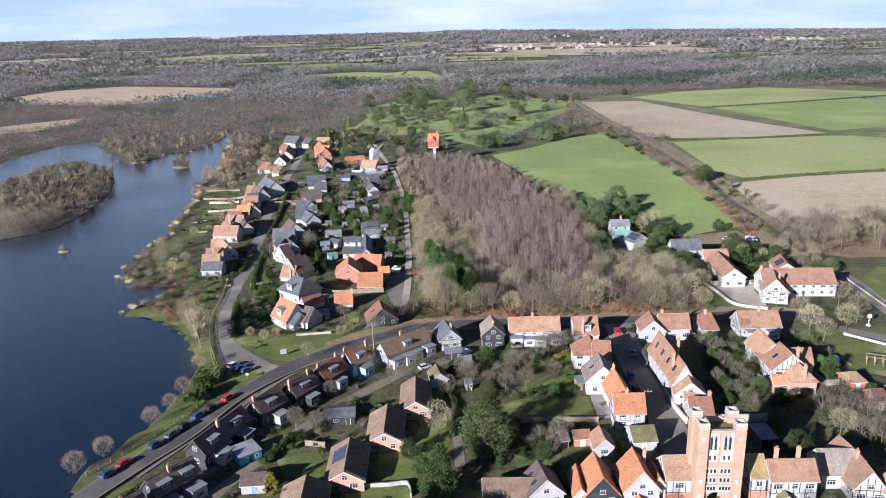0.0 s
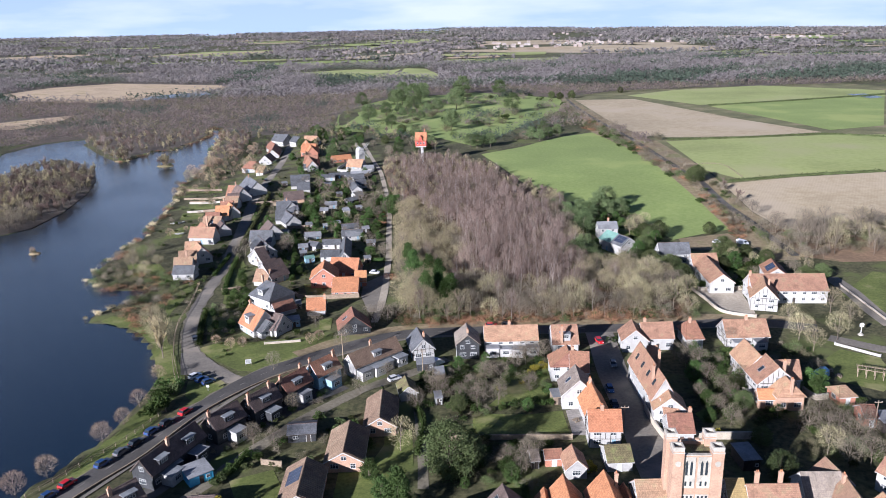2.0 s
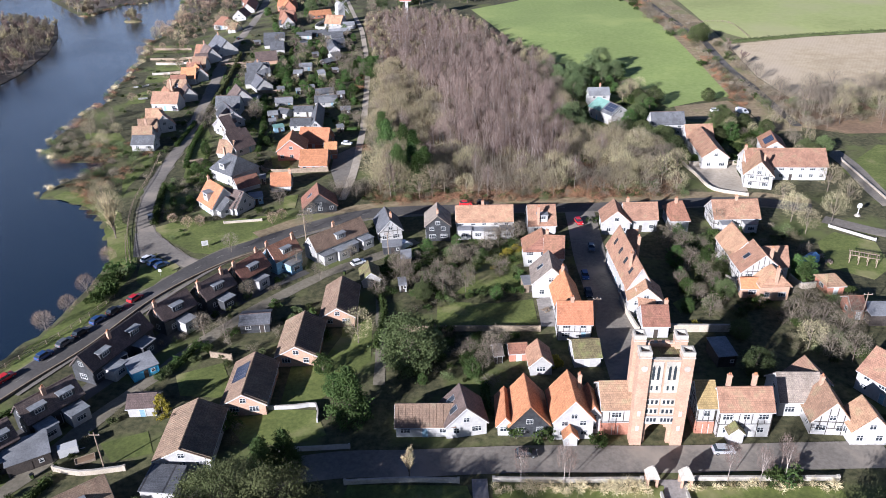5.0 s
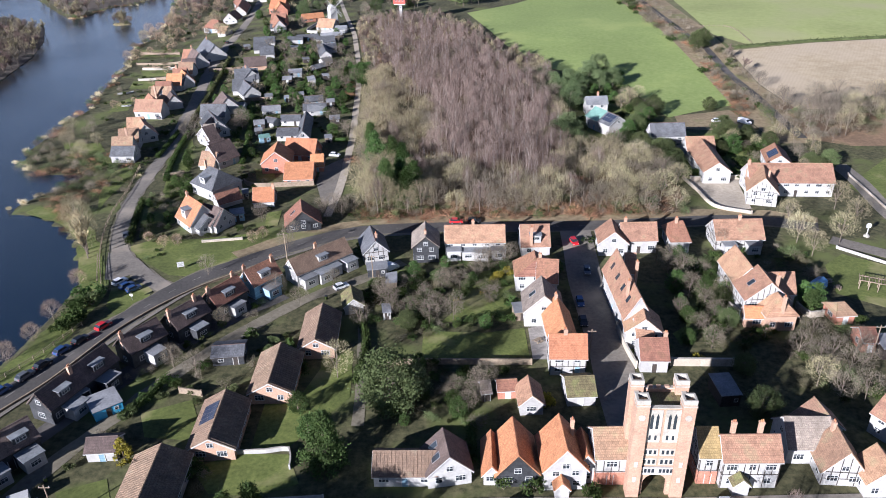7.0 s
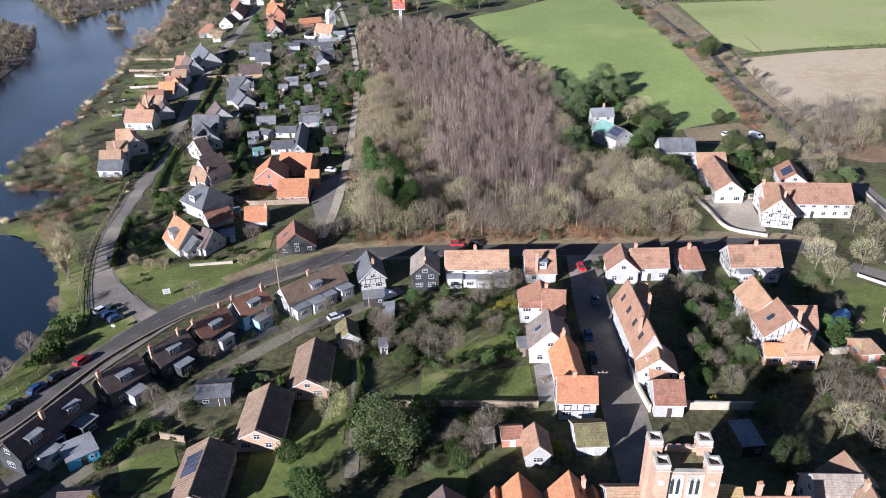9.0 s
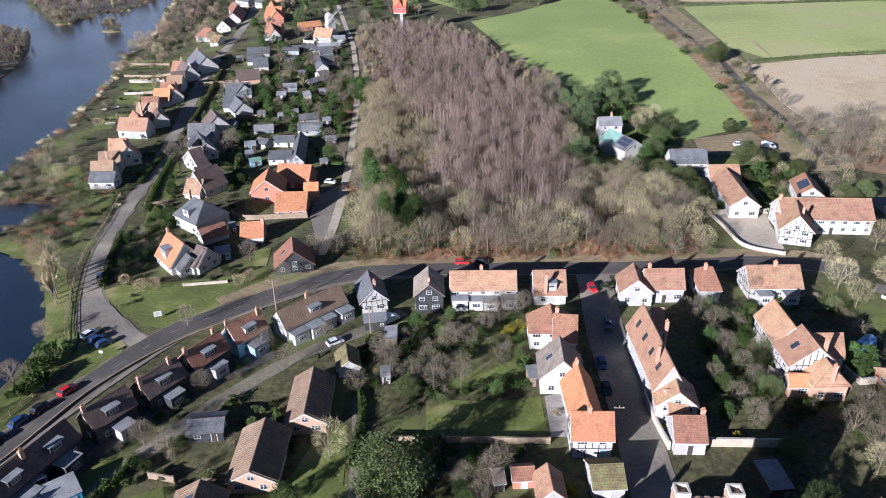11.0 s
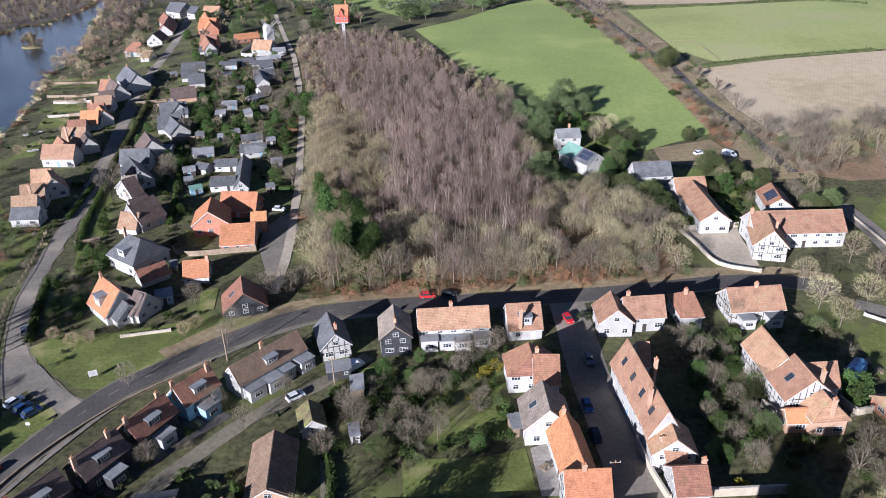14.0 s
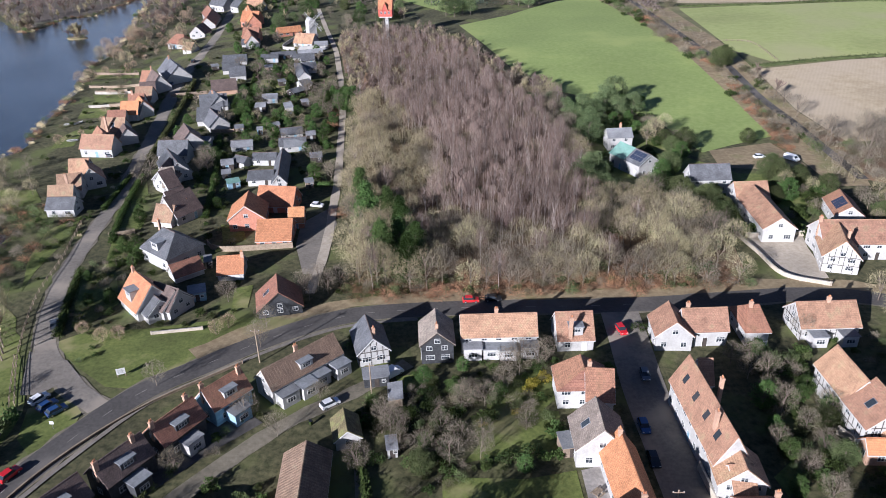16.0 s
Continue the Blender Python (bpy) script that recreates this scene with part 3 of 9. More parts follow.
def smooth_line(pts, step=3.0):
    out = []
    pts = [Vector(p) for p in pts]
    ext = [2 * pts[0] - pts[1]] + pts + [2 * pts[-1] - pts[-2]]
    for a, b, c, d in zip(ext, ext[1:], ext[2:], ext[3:]):
        n = max(1, int((c - b).length / step))
        for i in range(n):
            t = i / n
            out.append(0.5 * (2 * b + (c - a) * t + (2 * a - 5 * b + 4 * c - d) * t * t + (3 * b - a - 3 * c + d) * t ** 3))
    return out + [pts[-1]]


ROADS = []


def ribbon(name, pts, width, lift, material, label, category="road", thick=0.0, jitter=0.0, shift=0.0):
    """A strip along a line on the ground: a road, a path, a painted line."""
    line = smooth_line([(x, y) for x, y in pts])
    rng = random.Random(name)
    if category in ("road", "path"):
        ROADS.append((line, width))
    v, f = [], []
    for i, p in enumerate(line):
        d = (line[min(i + 1, len(line) - 1)] - line[max(i - 1, 0)]).normalized()
        s = Vector((-d.y, d.x))
        w = width / 2 + rng.uniform(-jitter, jitter)
        for k in (-1, 1):
            q = p + s * (w * k + shift)
            v.append((q.x, q.y))
    z = land(v)
    v = [(x, y, h + lift) for (x, y), h in zip(v, z)]
    f = [(2 * i, 2 * i + 1, 2 * i + 3, 2 * i + 2)[::-1] for i in range(len(line) - 1)]
    ob = raw(name, v, f, material)
    return tagged(ob, label, category, kind="structure")

# ---- ground, water, roads and fields ----
def spread(lo, hi, a, b, step):
    """Even steps between a and b, growing outwards to lo and hi."""
    mid = list(np.arange(a, b + 0.1, step))
    s, v = step, b
    while v < hi:
        s *= 1.18
        v = min(hi, v + s)
        mid.append(v)
    s, v = step, a
    while v > lo:
        s *= 1.18
        v = max(lo, v - s)
        mid.insert(0, v)
    return np.array(mid)


gx, gy = spread(-4400, 4400, -480, 300, 4.0), spread(-2500, 4950, -60, 720, 4.0)
grid = np.stack(np.meshgrid(gx, gy), -1).reshape(-1, 2)
nx = len(gx)
tagged(raw("ground", np.c_[grid, land(grid)].tolist(), [(j * nx + i, j * nx + i + 1, (j + 1) * nx + i + 1, (j + 1) * nx + i) for j in range(len(gy) - 1) for i in range(nx - 1)], "earth"),
       "rough winter grass, earth and scrub over the whole landscape", "ground", kind="structure")
wv = [(x, y, -0.18) for x, y in ((-620, -40), (-60, -40), (-60, 760), (-620, 760))]
tagged(raw("water", wv, [(0, 1, 2, 3)], "water"), "dark blue lake water with light ripples", "water", kind="structure")

MAIN_ROAD = [(-97.7, 93.7), (-95.1, 100.8), (-91.2, 108.7), (-86.4, 119.2), (-79.6, 134.2), (-73.2, 148), (-64.3, 163.4), (-53.8, 172.6), (-45, 179.8), (-35.4, 186.1), (-24.9, 190.6), (-11, 192.3), (5.8, 192.8), (25.4, 192.6), (42.2, 193.1), (59.3, 194.5), (73.7, 195.9), (87.4, 195.4), (101.6, 190.5)]
ribbon("road", MAIN_ROAD, 5.9, 0.12, "asphalt", "dark asphalt village road with worn wheel tracks", "road")
ribbon("pavement", MAIN_ROAD[2:12], 1.0, 0.2, "lane", "narrow grey pavement beside the road", "pavement", shift=-4.1)
ribbon("trim", MAIN_ROAD, 6.9, 0.08, "track", "worn sandy verge of the road", "verge", jitter=0.4)
ribbon("lawn_verge", MAIN_ROAD[7:19], 4.5, 0.1, "drygrass", "dry brown verge below the wood", "verge", jitter=0.6, shift=5.2)
dash_line = smooth_line(MAIN_ROAD[1:15], 1.0)
for i in range(4, len(dash_line) - 3, 7):
    ribbon("road_marking", [tuple(dash_line[i]), tuple(dash_line[i + 2])], 0.11, 0.135, "paving", "worn pale dash along the middle of the road", "marking")
LAKE_LANE = [(-70.1, 160.1), (-78.7, 167.3), (-88.7, 178.7), (-94.2, 191.6), (-99.2, 211.2), (-101.5, 229), (-103.7, 252), (-106.3, 271.6), (-110.8, 300.3), (-115.4, 332.2), (-120.9, 368.9), (-123.4, 402.7), (-127, 448.3), (-135.5, 511.2), (-151.3, 599.9)]
ribbon("road", LAKE_LANE, 4.3, 0.1, "lane", "pale worn asphalt lane along the lake", "road")
ribbon("trim", LAKE_LANE, 5.4, 0.07, "track", "sandy verge of the lane", "verge", jitter=0.5)
WOOD_TRACK = [(-36.4, 200.2), (-35.8, 215.4), (-36, 230.6), (-37, 249.2), (-38.2, 270.9), (-41.3, 305.4), (-44.2, 337.8), (-49, 374.9), (-53.2, 401.5), (-57.8, 428.5), (-69.2, 479.7), (-83, 545)]
ribbon("road", WOOD_TRACK, 2.5, 0.13, "sand", "pale gravel track beside the wood", "road", jitter=0.15)
STREET = [(34.7, 194.6), (34.3, 180.4), (33.5, 162.5), (33.8, 147.1), (34.1, 133.7), (33.8, 123.1), (34.0, 110), (34.2, 99.5)]
ribbon("road", STREET, 8.5, 0.09, "lane", "pale worn street between cottages", "road")
FRONT_ROAD = [(-35, 85.5), (-21.2, 88.2), (-8.9, 88.6), (3.5, 89.3), (15.8, 89.7), (36.1, 89.6), (56.5, 90.3), (73.6, 90.8)]
ribbon("road", FRONT_ROAD, 6.5, 0.1, "lane", "grey road in front of the green", "road")
BACK_LANE = [(-82, 70.7), (-77.2, 79.6), (-73.2, 88.1), (-69.7, 97.3), (-64, 109.5), (-58, 121.5), (-49.8, 135), (-39.9, 147.9), (-32.3, 155.9), (-22.5, 163.1), (-12.1, 172.3)]
ribbon("road", BACK_LANE, 3.4, 0.09, "track", "muddy gravel back lane", "road", jitter=0.3)
GARDEN_PATH = [(-19.7, 148.1), (-18.5, 137.1), (-17, 124.8), (-16.1, 110)]
ribbon("pavement", GARDEN_PATH, 2.0, 0.08, "track", "earth path between gardens", "path", jitter=0.2)
GREEN_PATH = [(3.3, 84.9), (3.5, 79.4), (3.9, 73.1)]
ribbon("pavement", GREEN_PATH, 2.6, 0.16, "paving", "paved path across the green", "path")
sheet("ground_isle", ISLE, 0.06, "woodfloor", 8, "brown undergrowth on the wooded island", "ground")
RAIL = [(113.9, 840.3), (113, 724.1), (116.9, 614.5), (121.1, 537.5), (122.2, 460.7), (123.9, 410), (126.7, 389.3), (125.8, 347.1), (127.6, 314), (127, 286.4), (126.4, 263.2)]
ribbon("road", RAIL, 3.6, 0.12, "asphalt", "narrow dark country road between hedges", "road")
EAST_ROAD = [(127.3, 237.1), (127.5, 222.7), (125.6, 204.5), (125.2, 191.4)]
ribbon("road", EAST_ROAD, 6, 0.1, "lane", "grey road beside the large house", "road")
EAST_ROAD2 = [(101.7, 183.2), (106.2, 179.9), (112.3, 175.1), (118, 172)]
ribbon("road", EAST_ROAD2, 5, 0.11, "lane", "side road with a small green", "road")
WOOD = [(-26.1, 200.2), (-26.9, 219.5), (-32.9, 256), (-36.1, 299.3), (-37.3, 330.9), (-49.2, 392), (-59.2, 448.7), (-39, 470.3), (-6.2, 461.2), (11.9, 420.3), (22, 390.2), (36, 365.1), (42.7, 336.2), (41.1, 304.2), (40.3, 255.4), (49.5, 246.4), (64.8, 238), (70.9, 219.3), (68, 200.2), (40.8, 200.2), (11.9, 200.2), (-8.5, 198.8)]
sheet("ground_wood", WOOD, 0.04, "litter", 12, "rusty leaf litter under the wood", "ground")
RAIL_BANK = [(113.9, 303), (114.5, 353), (113.2, 414), (108.6, 501), (97.7, 575), (100, 750), (108, 845), (118, 845), (121, 720), (128, 614), (131, 551), (137, 522), (137.4, 413), (137, 382), (134, 331), (137.6, 296), (126, 258), (115, 258)]
sheet("ground_bank", RAIL_BANK, 0.055, "drygrass", 14, "dry brown grass and scrub beside the country road", "ground")
EAST_BASE = [(137, 260), (320, 262), (440, 430), (560, 800), (480, 975), (200, 945), (112, 872), (122, 700), (134, 530), (139, 400)]
sheet("ground_east", EAST_BASE, 0.04, "rough", 30, "rough olive grass margins between the fields", "ground")


def floor_patch(name, outline, step, lift, material, label):
    """Ground cover of square cells inside an outline, clear of the lake."""
    p = np.array(outline)
    xs, ys = np.arange(p[:, 0].min(), p[:, 0].max(), step), np.arange(p[:, 1].min(), p[:, 1].max(), step)
    c = np.stack(np.meshgrid(xs, ys), -1).reshape(-1, 2)
    c = c[inside(c, outline) & (edge_distance(c, LAKE) > 2 + step * 0.7)]
    h = step * 0.5
    q = np.concatenate([c + (-h, -h), c + (h, -h), c + (h, h), c + (-h, h)])
    n = len(c)
    ob = raw(name, np.c_[q, land(q) + lift].tolist(), [(i, i + n, i + 2 * n, i + 3 * n) for i in range(n)], material)
    return tagged(ob, label, "ground", kind="structure")


floor_patch("ground_far_wood", [(-900, 560), (-470, 520), (-380, 640), (-330, 660), (-250, 730), (-190, 650), (-140, 640), (-135, 770), (-95, 900), (10, 965), (110, 862), (190, 945), (480, 970), (900, 1300), (900, 1490), (-1100, 1490), (-1100, 800)], 12, 0.12, "woodfloor", "brown leaf-strewn floor of the bare woodland")
floor_patch("ground_north_shore", [(-385, 480), (-180, 430), (-195, 660), (-260, 740), (-390, 660)], 5, 0.08, "woodfloor", "brown floor of the waterside thicket")
SCRUBLAND = [(122.5, 306.1), (138.4, 313.9), (190.7, 311.2), (166.5, 254.4), (140.2, 254.6), (126.4, 263.2), (125.5, 285.3)]
sheet("ground_scrub", SCRUBLAND, 0.05, "litter", 14, "pale tussocky scrub beside the country road", "ground")
SCRUBWEST = [(43.9, 346.6), (59, 349.8), (77, 285.9), (89.8, 269.6), (110.4, 269.3), (112, 254.8), (90.6, 226.3), (71.4, 226.4), (65.5, 255.2), (42.1, 255.4)]
sheet("ground_garden", SCRUBWEST, 0.045, "grass", 14, "rough garden ground round the villas", "ground")
SPORTS = [(6.2, 483.4), (36.5, 511.5), (66.9, 552.2), (97.7, 575.7), (108.6, 501), (113.2, 414.1), (114.5, 352.9), (113.9, 303.4), (96.4, 295.3), (84.3, 288.7), (77.4, 322.3), (57.1, 348.8), (40.9, 360.6), (26, 397.9)]
sheet("field_sports", SPORTS, 0.1, "sport", 15, "smooth green sports field", "field")
STUB1 = [(122.3, 831.5), (187.9, 828), (232.9, 647.9), (268.8, 549.7), (207.2, 538.5), (152.3, 541.4), (130.8, 551), (124.4, 652.7)]
sheet("field_stub1", STUB1, 0.15, "tan", 30, "pale tan ploughed field", "field")
STUB2 = [(136.9, 381.9), (182.2, 393.3), (310, 411), (255, 300), (156.5, 298.4), (137.6, 296), (134.3, 330.9)]
sheet("field_stub2", STUB2, 0.15, "tan", 30, "pale tan ploughed field", "field")
PAST2 = [(189.3, 869.2), (260.4, 927), (379.6, 960.6), (483.6, 860.8), (466.2, 828.7), (273.5, 763.1), (238.3, 754.4)]
sheet("field_past2", PAST2, 0.15, "pasture", 60, "green pasture", "field")
PAST3 = [(244.2, 741.9), (456.2, 810.4), (330.4, 578.8), (279.7, 560.7)]
sheet("field_past3", PAST3, 0.15, "sport", 60, "green winter crop field", "field")
PAST4 = [(142.8, 522.6), (204.1, 530.1), (261.3, 535.5), (345, 530), (345, 418), (235.4, 403.6), (149.5, 392.2), (137.4, 413.2)]
sheet("field_past4", PAST4, 0.15, "pasture", 30, "green meadow with a fence", "field")
GOLF = [(-138.3, 775.7), (-95.6, 893.7), (10.9, 957.6), (108.1, 855.3), (100.1, 753.2), (47.2, 627.3), (3.4, 516.4), (-41.6, 589.2), (-70.6, 594), (-117.8, 619.9)]
sheet("field_golf", GOLF, 0.15, "sport", 30, "green golf course", "field")
REEDBED = [(-750.9, 1150.6), (-742.6, 1307.7), (-651.2, 1381.2), (-401.1, 1263.1), (-375.9, 1116), (-438, 1026.7), (-505.6, 996.4), (-630.5, 1034.1)]
sheet("field_reedbed", REEDBED, 0.5, "reed", 30, "straw coloured reed bed", "field")
FAR1 = [(-386.9, 1568.4), (-235.6, 1658.3), (-77.9, 1511.4), (-45.2, 1325.8), (-46.6, 1176.7), (-166.3, 1313.7), (-301.6, 1467.4)]
sheet("field_far1", FAR1, 0.5, "pasture", 30, "distant green field", "field")
FAR2 = [(-1085.1, 2548.4), (-909.8, 2732.8), (-681.7, 2733.8), (-623.4, 2410), (-939.9, 2370.8)]
sheet("field_far2", FAR2, 0.5, "pasture", 60, "distant green field", "field")
FAR3 = [(43.9, 2198.6), (246.1, 2398), (399.5, 2463.5), (667.9, 2382), (713.7, 2056.6), (549.2, 1957.3), (380.9, 1989.7)]
sheet("field_far3", FAR3, 0.5, "tan", 60, "distant tan field", "field")
FAR4 = [(687.2, 1787.5), (936.6, 1694.7), (856.6, 1547.4), (653.7, 1667.1)]
sheet("field_far4", FAR4, 0.5, "tan", 60, "distant tan field", "field")
FAR5 = [(420, 2374), (656.5, 2471.6), (740.9, 2182.5), (644.7, 2030.3)]
sheet("field_far5", FAR5, 0.5, "tan", 60, "distant tan field", "field")
FAR6 = [(-1665.5, 2663.5), (-1454.7, 2734.2), (-1318.4, 2468), (-1510.6, 2406.4)]
sheet("field_far6", FAR6, 0.5, "tan", 60, "distant tan field", "field")
MARSH2 = [(-522, 773), (-488.5, 816.4), (-462.2, 843.7), (-447.7, 788.2), (-457.5, 725.7), (-486.1, 713.8)]
sheet("field_marsh2", MARSH2, 0.5, "reed", 60, "strip of straw coloured marsh", "field")
REEDWATER = [(-462.5, 1016.8), (-464.8, 1084.6), (-436.6, 1113.7), (-384.4, 1137.9), (-377.4, 1079.3), (-432.5, 1033.5)]
sheet("water_reeds", REEDWATER, 0.7, "water", 0, "narrow blue pool in the reed bed", "water")
sheet("water_pool", [(423, 827), (444, 829), (443, 787), (424.5, 778)], 0.3, "water", 0, "pale flood water lying in a green field", "water")
GREEN_TRI = [(-88.3, 181.7), (-79.7, 172.9), (-71.3, 166.3), (-64, 165.3), (-56, 171.8), (-45.2, 180.8), (-35.7, 187.7), (-30.6, 191.1), (-36.4, 191.7), (-58.3, 189), (-71.5, 186.3), (-82.6, 186.3)]
sheet("lawn_green_tri", GREEN_TRI, 0.06, "grass", 0, "mown green with a sign", "lawn")
ISL_LAWN = [(-81.2, 151.6), (-83.5, 160.1), (-77, 163.5), (-72.9, 160.1), (-72.5, 155.7), (-76.8, 147.2)]
sheet("lawn_isl_lawn", ISL_LAWN, 0.06, "grass", 0, "grass island at the junction", "lawn")
LANEGREEN = [(-106.3, 203.3), (-107.8, 212.9), (-107.8, 234.9), (-110.1, 246.6), (-115.7, 236.9), (-112.7, 219.8)]
sheet("lawn_lanegreen", LANEGREEN, 0.06, "grass", 0, "grass beside the lane", "lawn")
FRONT_GREEN = [(5.6, 83.1), (33.5, 83.4), (61.5, 83.4), (64.8, 73.1), (60.4, 64.3), (4.1, 64.2)]
sheet("lawn_front_green", FRONT_GREEN, 0.06, "grass", 0, "wide mown green", "lawn")
FRONT_GREEN2 = [(-18.6, 83.6), (1.2, 83.5), (2.3, 79.4), (2, 64.2), (-21.7, 64.1)]
sheet("lawn_front_green2", FRONT_GREEN2, 0.06, "grass", 0, "mown green by the path", "lawn")
GARDENLAWN = [(-5.4, 140.9), (8.4, 140.1), (17, 141.9), (17.3, 131.5), (5.2, 129.7), (-5.2, 130.6)]
sheet("lawn_gardenlawn", GARDENLAWN, 0.06, "grass", 0, "garden lawn with shadows", "lawn")
LAWNB1 = [(-34.9, 119.5), (-28.5, 118.3), (-25.9, 127.3), (-26.7, 134.7), (-19.9, 133.3), (-18.6, 118.2), (-27.7, 104.4), (-34.5, 104.1)]
sheet("lawn_lawnB1", LAWNB1, 0.06, "grass", 0, "garden lawn", "lawn")
LAWNB3 = [(-58, 113.4), (-49.4, 117.5), (-45.7, 110.3), (-46.4, 106.1), (-54.8, 106.9)]
sheet("lawn_lawnB3", LAWNB3, 0.06, "grass", 0, "garden lawn", "lawn")
LAWNB4 = [(-43.6, 99.2), (-36.5, 102.7), (-27.4, 102.6), (-24.2, 95.7), (-30.2, 92.8), (-38.9, 93.4)]
sheet("lawn_lawnB4", LAWNB4, 0.06, "grass", 0, "garden lawn", "lawn")
LAWNS = [(-64.8, 93.5), (-57.3, 96.7), (-54.3, 91.1), (-60.9, 88.8)]
sheet("lawn_lawnS", LAWNS, 0.06, "grass", 0, "garden lawn", "lawn")
EASTGREEN = [(122.5, 219.2), (145.9, 242.8), (164.3, 232.1), (130.9, 174.9), (125.9, 202.5)]
sheet("lawn_eastgreen", EASTGREEN, 0.06, "grass", 0, "roadside grass", "lawn")
EASTGREEN2 = [(94.3, 169.4), (101.2, 175.3), (109.3, 169.2), (106.7, 155.7), (99.6, 149.6), (91.2, 155.8)]
sheet("lawn_eastgreen2", EASTGREEN2, 0.06, "grass", 0, "garden lawn", "lawn")
ESTLAWN = [(43.9, 255.4), (53.9, 260), (53.8, 242.1), (42.5, 226.5), (38.8, 234.1)]
sheet("lawn_estlawn", ESTLAWN, 0.06, "grass", 0, "villa lawn", "lawn")
GARDEN95 = [(-0.2, 155.8), (7.7, 158.7), (16.2, 156.7), (16, 147.4), (8.7, 145.3), (1.2, 148.2)]
sheet("lawn_garden", GARDEN95, 0.06, "grass", 0, "small garden lawn among hedges", "lawn")
GARDEN96 = [(-14.4, 167.9), (-6.8, 169.2), (-6.5, 163.9), (-13.3, 162.6)]
sheet("lawn_garden", GARDEN96, 0.066, "grass", 0, "small garden lawn among hedges", "lawn")
GARDEN0 = [(-177, 419.9), (-154.4, 420.1), (-148.3, 400.1), (-170.8, 402.5)]
sheet("lawn_garden", GARDEN0, 0.03, "grass", 0, "small garden lawn among hedges", "lawn")
GARDEN1 = [(-160, 374.9), (-144.8, 372.4), (-141.6, 361), (-153.6, 362.5)]
sheet("lawn_garden", GARDEN1, 0.036, "grass", 0, "small garden lawn among hedges", "lawn")
GARDEN2 = [(-146.3, 324.3), (-143.5, 326.2), (-138.9, 307.1), (-146.5, 304.2), (-148.2, 315.4)]
sheet("lawn_garden", GARDEN2, 0.042, "grass", 0, "small garden lawn among hedges", "lawn")
GARDEN3 = [(-155.3, 354.2), (-142.6, 351.5), (-141.8, 339.8), (-151.7, 339.8)]
sheet("lawn_garden", GARDEN3, 0.048, "grass", 0, "small garden lawn among hedges", "lawn")
GARDEN4 = [(-188.2, 459.5), (-176.2, 481.3), (-163.2, 473.1), (-168, 449)]
sheet("lawn_garden", GARDEN4, 0.054, "grass", 0, "small garden lawn among hedges", "lawn")
GARDEN5 = [(-147.1, 266.8), (-133.3, 266.7), (-126.7, 256.8), (-138.3, 249.9)]
sheet("lawn_garden", GARDEN5, 0.06, "grass", 0, "small garden lawn among hedges", "lawn")
GARDEN6 = [(-93.2, 206.4), (-86.3, 211.2), (-80.5, 197.3), (-84.7, 186.3), (-87.4, 187.6)]
sheet("lawn_garden", GARDEN6, 0.066, "grass", 0, "small garden lawn among hedges", "lawn")
GARDEN7 = [(-103.8, 266.4), (-100.7, 274.2), (-95.8, 261.3), (-96.7, 249.6)]
sheet("lawn_garden", GARDEN7, 0.072, "grass", 0, "small garden lawn among hedges", "lawn")
GARDEN8 = [(-98.1, 238.9), (-94, 249.6), (-91, 247.4), (-89.4, 236.8), (-95.7, 232.8)]
sheet("lawn_garden", GARDEN8, 0.078, "grass", 0, "small garden lawn among hedges", "lawn")
GARDEN9 = [(-94.7, 230.1), (-88.3, 228.9), (-86.1, 216.2), (-91, 214.5)]
sheet("lawn_garden", GARDEN9, 0.084, "grass", 0, "small garden lawn among hedges", "lawn")
GARDEN10 = [(-67.3, 238.7), (-61, 237.9), (-58, 228.8), (-63.8, 226.9)]
sheet("lawn_garden", GARDEN10, 0.09, "grass", 0, "small garden lawn among hedges", "lawn")
GARDEN11 = [(-50.7, 204.8), (-49.8, 194.4), (-53.4, 194.4), (-54.9, 203.2)]
sheet("lawn_garden", GARDEN11, 0.096, "grass", 0, "small garden lawn among hedges", "lawn")
GARDEN12 = [(-72.7, 290.8), (-66.8, 292.5), (-64.1, 284.8), (-70.7, 282.1)]
sheet("lawn_garden", GARDEN12, 0.102, "grass", 0, "small garden lawn among hedges", "lawn")
GARDEN13 = [(-85.4, 379.9), (-72.6, 383.8), (-70.3, 363.5), (-82.9, 356.3)]
sheet("lawn_garden", GARDEN13, 0.108, "grass", 0, "small garden lawn among hedges", "lawn")
GARDEN14 = [(3.9, 165.6), (16.5, 169.9), (17.5, 161.6), (6.9, 150.4), (2.5, 154)]
sheet("lawn_garden", GARDEN14, 0.114, "grass", 0, "small garden lawn among hedges", "lawn")
GARDEN15 = [(48.9, 139.5), (54.6, 144.2), (55.7, 141), (49.6, 135.1)]
sheet("lawn_garden", GARDEN15, 0.12, "grass", 0, "small garden lawn among hedges", "lawn")
GARDEN16 = [(4.8, 154), (14.9, 152.3), (9, 147), (-1.9, 143.7)]
sheet("lawn_garden", GARDEN16, 0.126, "grass", 0, "small garden lawn among hedges", "lawn")
PARKING = [(-92.3, 178.7), (-82.7, 175.2), (-69.9, 161.1), (-75, 163.1), (-79.8, 168.4), (-83.5, 164.1), (-87, 164.1)]
sheet("pavement_parking", PARKING, 0.11, "lane", 0, "car park beside the lake lane", "pavement")
ESTDRIVE = [(75.7, 224.5), (91.1, 225.6), (89.5, 219.2), (87.7, 203.2), (80, 201.7), (76, 215.8)]
sheet("pavement_estdrive", ESTDRIVE, 0.11, "sand", 0, "sandy drive of the large house", "pavement")
